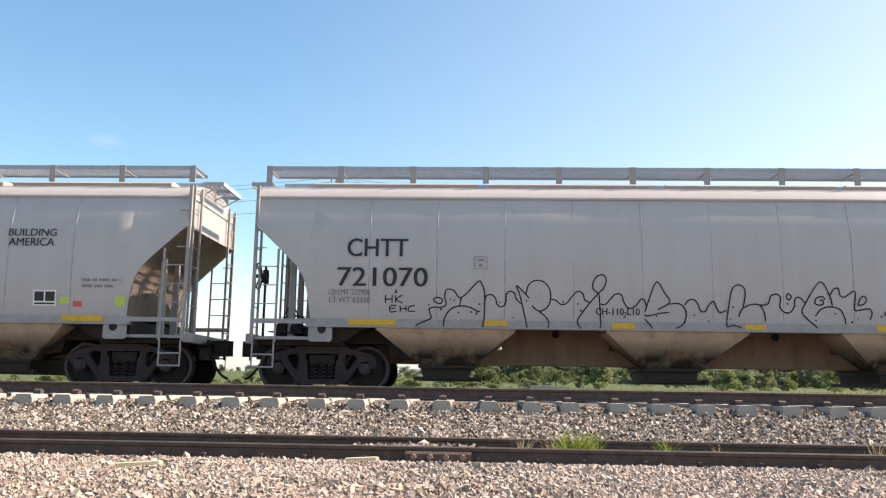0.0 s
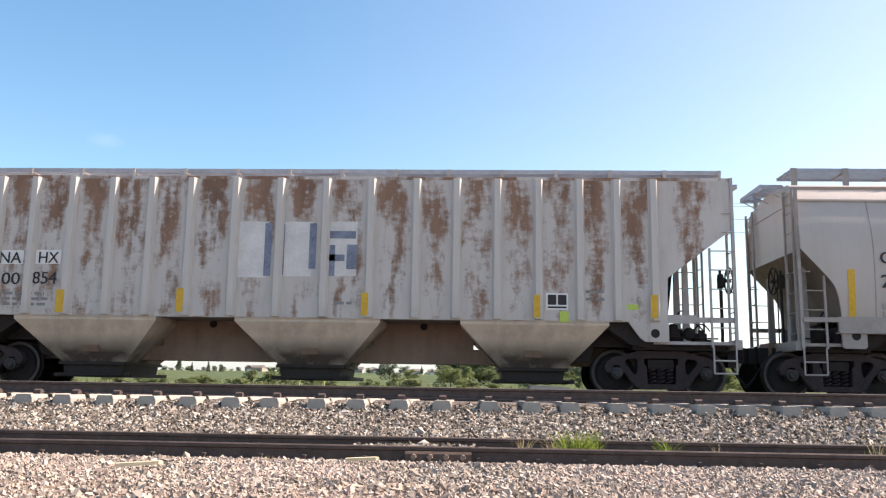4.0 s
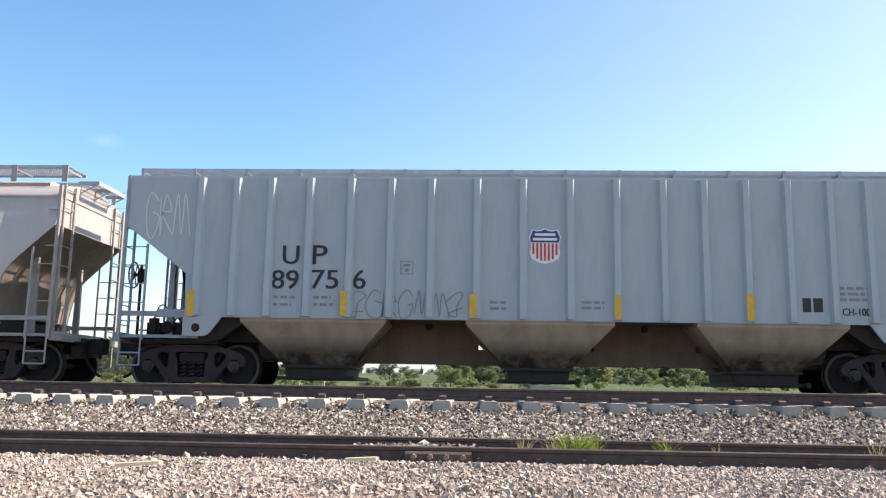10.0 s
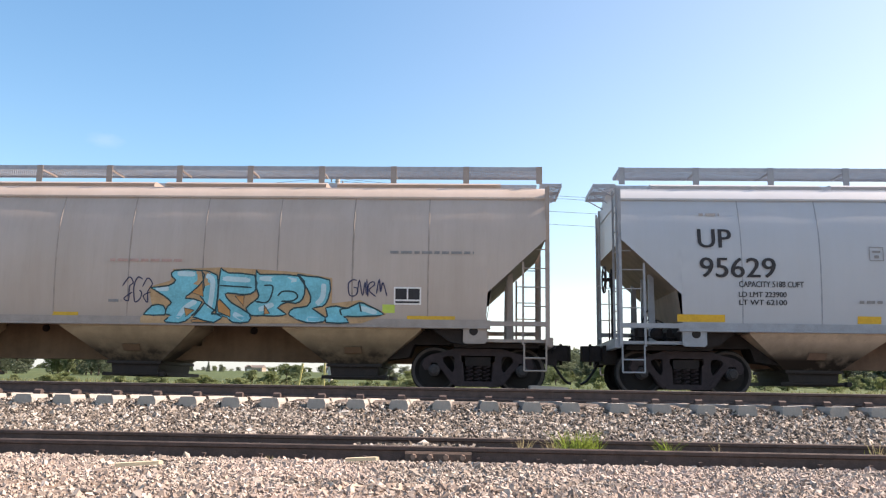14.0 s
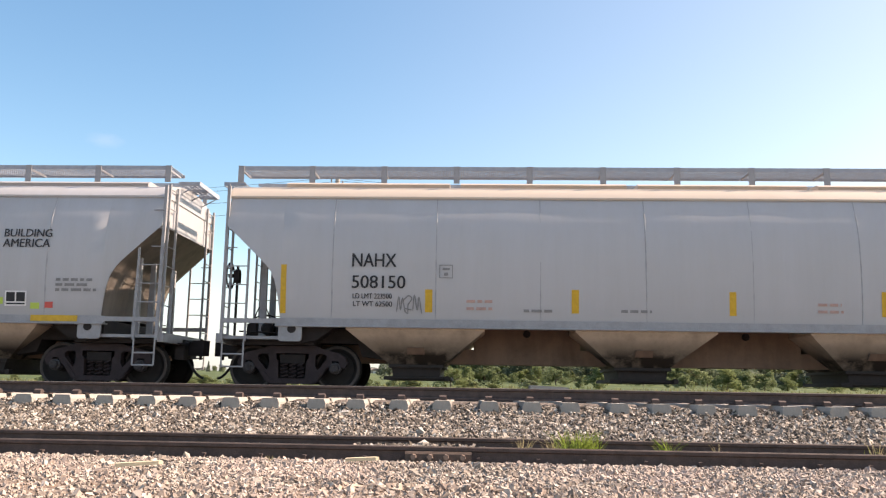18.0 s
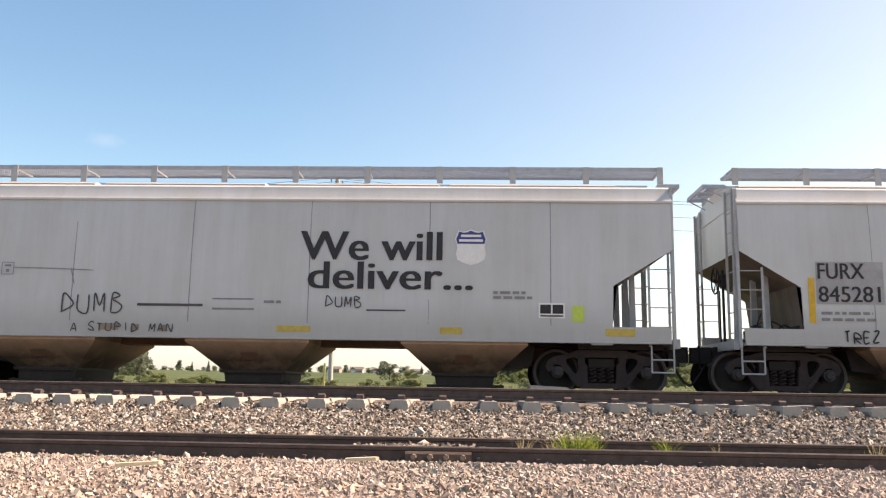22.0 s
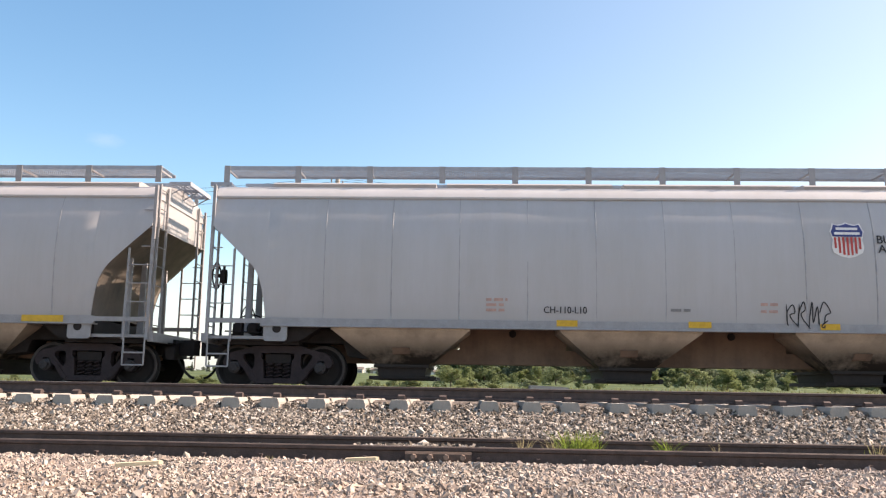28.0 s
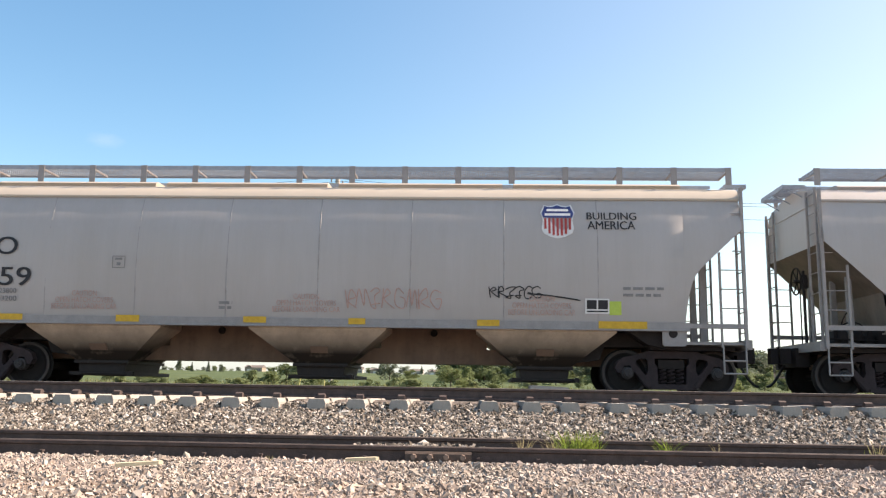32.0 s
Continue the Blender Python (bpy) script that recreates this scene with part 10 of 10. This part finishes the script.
# Weeds between the siding's rails.
for x, y, n, h, mat, label in ((1.02, 8.15, 210, 0.33, WEED, "bright green tuft of grass growing between the rails"), (1.85, 8.1, 50, 0.26, WEED, "small green tuft of grass growing between the rails"),
                               (0.45, 8.15, 44, 0.26, DRY, "dry tuft of grass growing between the rails"), (0.78, 8.3, 34, 0.24, DRY, "dry tuft of grass growing between the rails"), (2.35, 8.2, 12, 0.22, DRY, "thin dry stalks by the rail"),
                               (3.72, 8.05, 12, 0.20, WEED, "small weed by the rail"), (4.20, 8.9, 9, 0.30, DRY, "thin dry stalks by the rail"), (4.55, 7.55, 14, 0.16, DRY, "thin dry stalks by the rail"), (-1.75, 8.3, 8, 0.12, DRY, "thin dry stalks by the rail"),
                               (-2.30, 8.35, 6, 0.09, DRY, "thin dry stalks by the rail"), (-1.9, 7.5, 14, 0.06, DRY, "low dry weed by the rail")):
    s = Shape()
    for i in range(n):
        blade(s, x + rng.gauss(0, 0.00062 * n ** 0.9 + 0.015), y + rng.gauss(0, 0.03), lie(x, y) - 0.005, h * rng.uniform(0.45, 1.1), 0.006, 0.45)
    tagged(part("grass_tuft", s.mesh("grass_tuft"), mat), label, "grass", "tufts of grass", "stuff")
PLANK = plain("bleached_wood", (0.62, 0.52, 0.36), 0.8, 0.0, 0.15, 6.0, 0.2)
for x, y, l, w, turn, label in ((-2.72, 6.55, 0.36, 0.05, 16, "bleached wooden stake lying on the gravel"), (-1.02, 7.35, 0.30, 0.05, 4, "bleached wood splinter lying on the gravel"), (-0.55, 9.62, 0.26, 0.07, 3, "bleached wood chip beside the rail"), (0.12, 9.7, 0.16, 0.05, -52, "bleached wood chip beside the rail")):
    s = Shape()
    s.prism([(-l / 2, -w / 2), (l / 2 - 0.03, -w / 2 + 0.006), (l / 2, 0.0), (l / 2 - 0.04, w / 2), (-l / 2, w / 2 - 0.008)], 0.0, 0.028, "z")
    tagged(part("wood_stake", s.mesh("wood_stake"), PLANK, at=pose(x, y, lie(x, y) + 0.035, 4, -3, turn)), label, "wood", "bits of wood")


# ---- siding hardware and ballast stones ----
JOINT = plain("joint_bar_steel", (0.11, 0.075, 0.058), 0.75, 0.0, 0.4, 12.0, 0.3)
BOLT = plain("rusty_bolt", (0.26, 0.18, 0.14), 0.6, 0.2, 0.3, 12.0)
bar = tagged(part("joint_bar", Shape().prism([(-0.055, 0.0), (0.0, -0.012), (0.0, 0.095), (-0.03, 0.095), (-0.048, 0.07)], -0.31, 0.31, "x").mesh("joint_bar"), JOINT, at=pose(-0.36, SIDING_Y - 0.755 - 0.012, SIDING_Z - 0.135)), "rusty steel joint bar bolted to the rail", "joint bar")
for bx in (-0.23, -0.075, 0.075, 0.23):
    part("bolt", once("bolt", lambda: Shape().rod((0, 0.01, 0.045), (0, -0.095, 0.045), 0.027, 6).mesh("bolt")), BOLT, bar, at=pose(bx, -0.01, 0))


def spike_mesh():
    s = Shape()
    s.box(-0.012, 0.012, -0.10, -0.075, -0.16, -0.105)
    s.prism([(-0.018, -0.105), (0.018, -0.105), (0.016, -0.09), (-0.016, -0.09)], -0.105, -0.05)
    return s.mesh("rail_spike")


rng = random.Random(5)
for i in range(-9, 10):
    x = 0.52 * i + rng.uniform(-0.06, 0.06)
    tie = tagged(part("wooden_tie", once("woodtie", lambda: Shape().box(-0.11, 0.11, -1.25, 1.25, -0.18, 0.0).mesh("wooden_tie")), WOOD, at=pose(x, SIDING_Y, SIDING_Z - 0.173)), "old dark wooden tie sunk in gravel", "railway tie", "wooden ties of the siding")
    part("rail_spike", once("spike", spike_mesh), RAIL_SIDE, tie, at=pose(0, -0.755, 0.173))


def stone_material(name, source, dust=0.0, tone=(1.0, 1.0, 1.0)):
    m, n, l, b = shader(name, 0.85, 0.0, 0.3)
    if source == "island":
        pick = n.new("ShaderNodeNewGeometry").outputs["Random Per Island"]
    else:
        pick = n.new("ShaderNodeObjectInfo").outputs["Random"]
    c = n.new("ShaderNodeTexCoord").outputs["Object"]
    col = ramp(n, l, pick, [(0.0, (0.055, 0.045, 0.037)), (0.27, (0.15, 0.12, 0.092)), (0.50, (0.32, 0.26, 0.205)), (0.65, (0.48, 0.395, 0.31)), (0.88, (0.65, 0.555, 0.45)), (1.0, (0.88, 0.80, 0.68))])
    grain = noisy(n, l, c, 60.0, 5.0)
    col = mixed(n, l, times(n, l, ramp(n, l, grain, [(0.4, (0, 0, 0)), (0.7, (1, 1, 1))]), 0.3), col, (0.54, 0.42, 0.32))
    dusty = ramp(n, l, noisy(n, l, c, 0.8, 5.0), [(0.38, (0.30, 0.30, 0.30)), (0.60, (0.95, 0.95, 0.95))])
    col = mixed(n, l, times(n, l, dusty, dust), col, (0.62, 0.475, 0.395))
    l.new(mixed(n, l, 1.0, col, tone, "MULTIPLY"), b.inputs["Base Color"])
    bumped(n, l, b, grain, 0.4, 0.006)
    return m


STONE, STONE_ONE = stone_material("ballast_stones", "island", 0.0, (0.617, 0.643, 0.683)), stone_material("ballast_stone", "object", 0.6, (0.712, 0.722, 0.730))
STONE_DUSTY = stone_material("dusty_ballast_stones", "island", 0.8, (0.687, 0.722, 0.752))
CHIP_V = np.array([(x, y, z) for z in (-1, 1) for y in (-1, 1) for x in (-1, 1)], float) * 0.62
CHIP_F = np.array([(0, 2, 3), (0, 3, 1), (4, 5, 7), (4, 7, 6), (0, 1, 5), (0, 5, 4), (2, 6, 7), (2, 7, 3), (0, 4, 6), (0, 6, 2), (1, 3, 7), (1, 7, 5)])
nr = np.random.RandomState(7)


def stones_at(xy, size):
    """Angular stones, one island each, half bedded in the ground."""
    n = len(xy)
    v = (CHIP_V[None] + nr.uniform(-0.38, 0.38, (n, 8, 3))) * nr.uniform(0.55, 1.45, (n, 1, 3))
    a = nr.normal(size=(n, 4))
    a /= np.linalg.norm(a, axis=1)[:, None]
    w, x, y, z = a.T
    r = np.stack([1 - 2 * (y * y + z * z), 2 * (x * y - z * w), 2 * (x * z + y * w), 2 * (x * y + z * w), 1 - 2 * (x * x + z * z), 2 * (y * z - x * w), 2 * (x * z - y * w), 2 * (y * z + x * w), 1 - 2 * (x * x + y * y)], 1).reshape(n, 3, 3)
    v = np.einsum("nij,nkj->nki", r, v) * (size * nr.lognormal(0, 0.28, n))[:, None, None]
    base = np.array([lie(px, py) for px, py in xy]) + nr.uniform(-0.014, 0.014, n)
    v += np.column_stack([xy, base])[:, None, :]
    return v


def scatter(x0, x1, y0, y1, step):
    nx, ny = int((x1 - x0) / step), int((y1 - y0) / step)
    xs, ys = np.meshgrid(np.linspace(x0, x1, nx), np.linspace(y0, y1, ny))
    p = np.column_stack([xs.ravel(), ys.ravel()])
    return p + nr.uniform(-0.55 * step, 0.55 * step, p.shape)


def heap(name, points, size, label, material=None):
    v = stones_at(points, size)
    n = len(v)
    f = (CHIP_F[None] + 8 * np.arange(n)[:, None, None]).reshape(-1, 3)
    me = bpy.data.meshes.new(name)
    me.from_pydata(v.reshape(-1, 3).tolist(), [], f.tolist())
    tagged(part(name, me, material or STONE, GROUND), label, kind="stuff")


front = scatter(-4.9, 4.5, 4.75, 7.70, 0.027)
thin = np.array([noise.noise(Vector((p[0] * 0.8, p[1] * 0.8, 3.0))) + 0.25 * (p[1] - 6.0) + 0.10 * p[0] for p in front])
front = front[thin + nr.uniform(-0.5, 0.5, len(front)) > -0.45]
near = (np.abs(front[:, 0] + 0.3) < 0.75) & (front[:, 1] > 5.5) & (front[:, 1] < 6.0)
picked = np.flatnonzero(near)[:300]
rest = np.delete(front, picked, axis=0)
heap("ballast_gravel", rest, 0.0145, "pinkish grey crushed stone beside the siding", STONE_DUSTY)
heap("ballast_gravel", scatter(-5.6, 5.3, 7.88, 9.22, 0.036), 0.021, "grey crushed stone between the siding's rails")
slope = scatter(-7.2, 6.9, 9.36, 12.25, 0.030)
keep = np.array([(p[1] < 11.74) or (abs((p[0] - TIE_X0 + 0.305) % 0.61 - 0.305) > 0.15) for p in slope])
heap("ballast_gravel", slope[keep], 0.0198, "grey crushed stone on the shoulder of the main track")
kinds = []
for i in range(8):
    me = bpy.data.meshes.new("stone")
    v = stones_at(np.zeros((1, 2)), 0.0215)[0]
    me.from_pydata((v - v.mean(0)).tolist(), [], CHIP_F.tolist())
    kinds.append(me)
rng = random.Random(9)
for i, (x, y) in enumerate(front[picked]):
    part("stone", kinds[i % 8], STONE_ONE, GROUND, at=pose(x, y, lie(x, y) + rng.uniform(0.0, 0.02), rng.uniform(0, 360), rng.uniform(0, 360), rng.uniform(0, 360)))
big = tagged(part("boulder", kinds[2].copy(), STONE_ONE, at=pose(-3.25, 6.45, lie(-3.2, 6.4) + 0.03)), "pale fist-sized rock lying on the gravel", "rock")
big.scale = (3.2, 2.6, 2.3)


# ---- movement ----
SLIP = ((0, 0), (13, 0), (14, 0.2), (15, 0.1), (17, 0), (21, 0), (22, -0.2), (23, -0.25), (24, -0.25), (25, -0.32), (25.3, -0.55), (25.75, -1.03), (26.25, -1.03), (27.25, -0.45), (32, -0.45))   # small changes of pace


def run(t):
    """Metres that the train has rolled along x since the start."""
    return SPEED * t + EASE * t * t + float(np.interp(t, [s[0] for s in SLIP], [s[1] for s in SLIP]))


def motions():
    STOPS = sorted({float(t) for t in range(33)} | {25.3, 25.5, 25.75, 26.25, 26.5, 27.25})
    for car, x, kind in CARS:
        walk(car, [(t, pose(x + run(t), TRACK_Y, RAIL_Z)) for t in STOPS])
    for axle, x, dx in ROLLING:
        passing = [n for n in range(0, 961) if abs(x + dx + run(n / 30)) < 11.5]
        if not passing:
            continue
        turns = [(n / 30, math.degrees(run(n / 30) / WHEEL_R) % 360) for n in passing]
        rows = [(t, pose(dx, 0, WHEEL_R, 0, a, 0)) for t, a in turns]
        if rows[0][0] > 0:
            rows.insert(0, (0.0, rows[0][1]))
        if rows[-1][0] < 32:
            rows.append((32.0, rows[-1][1]))
        walk(axle, rows)


motions()
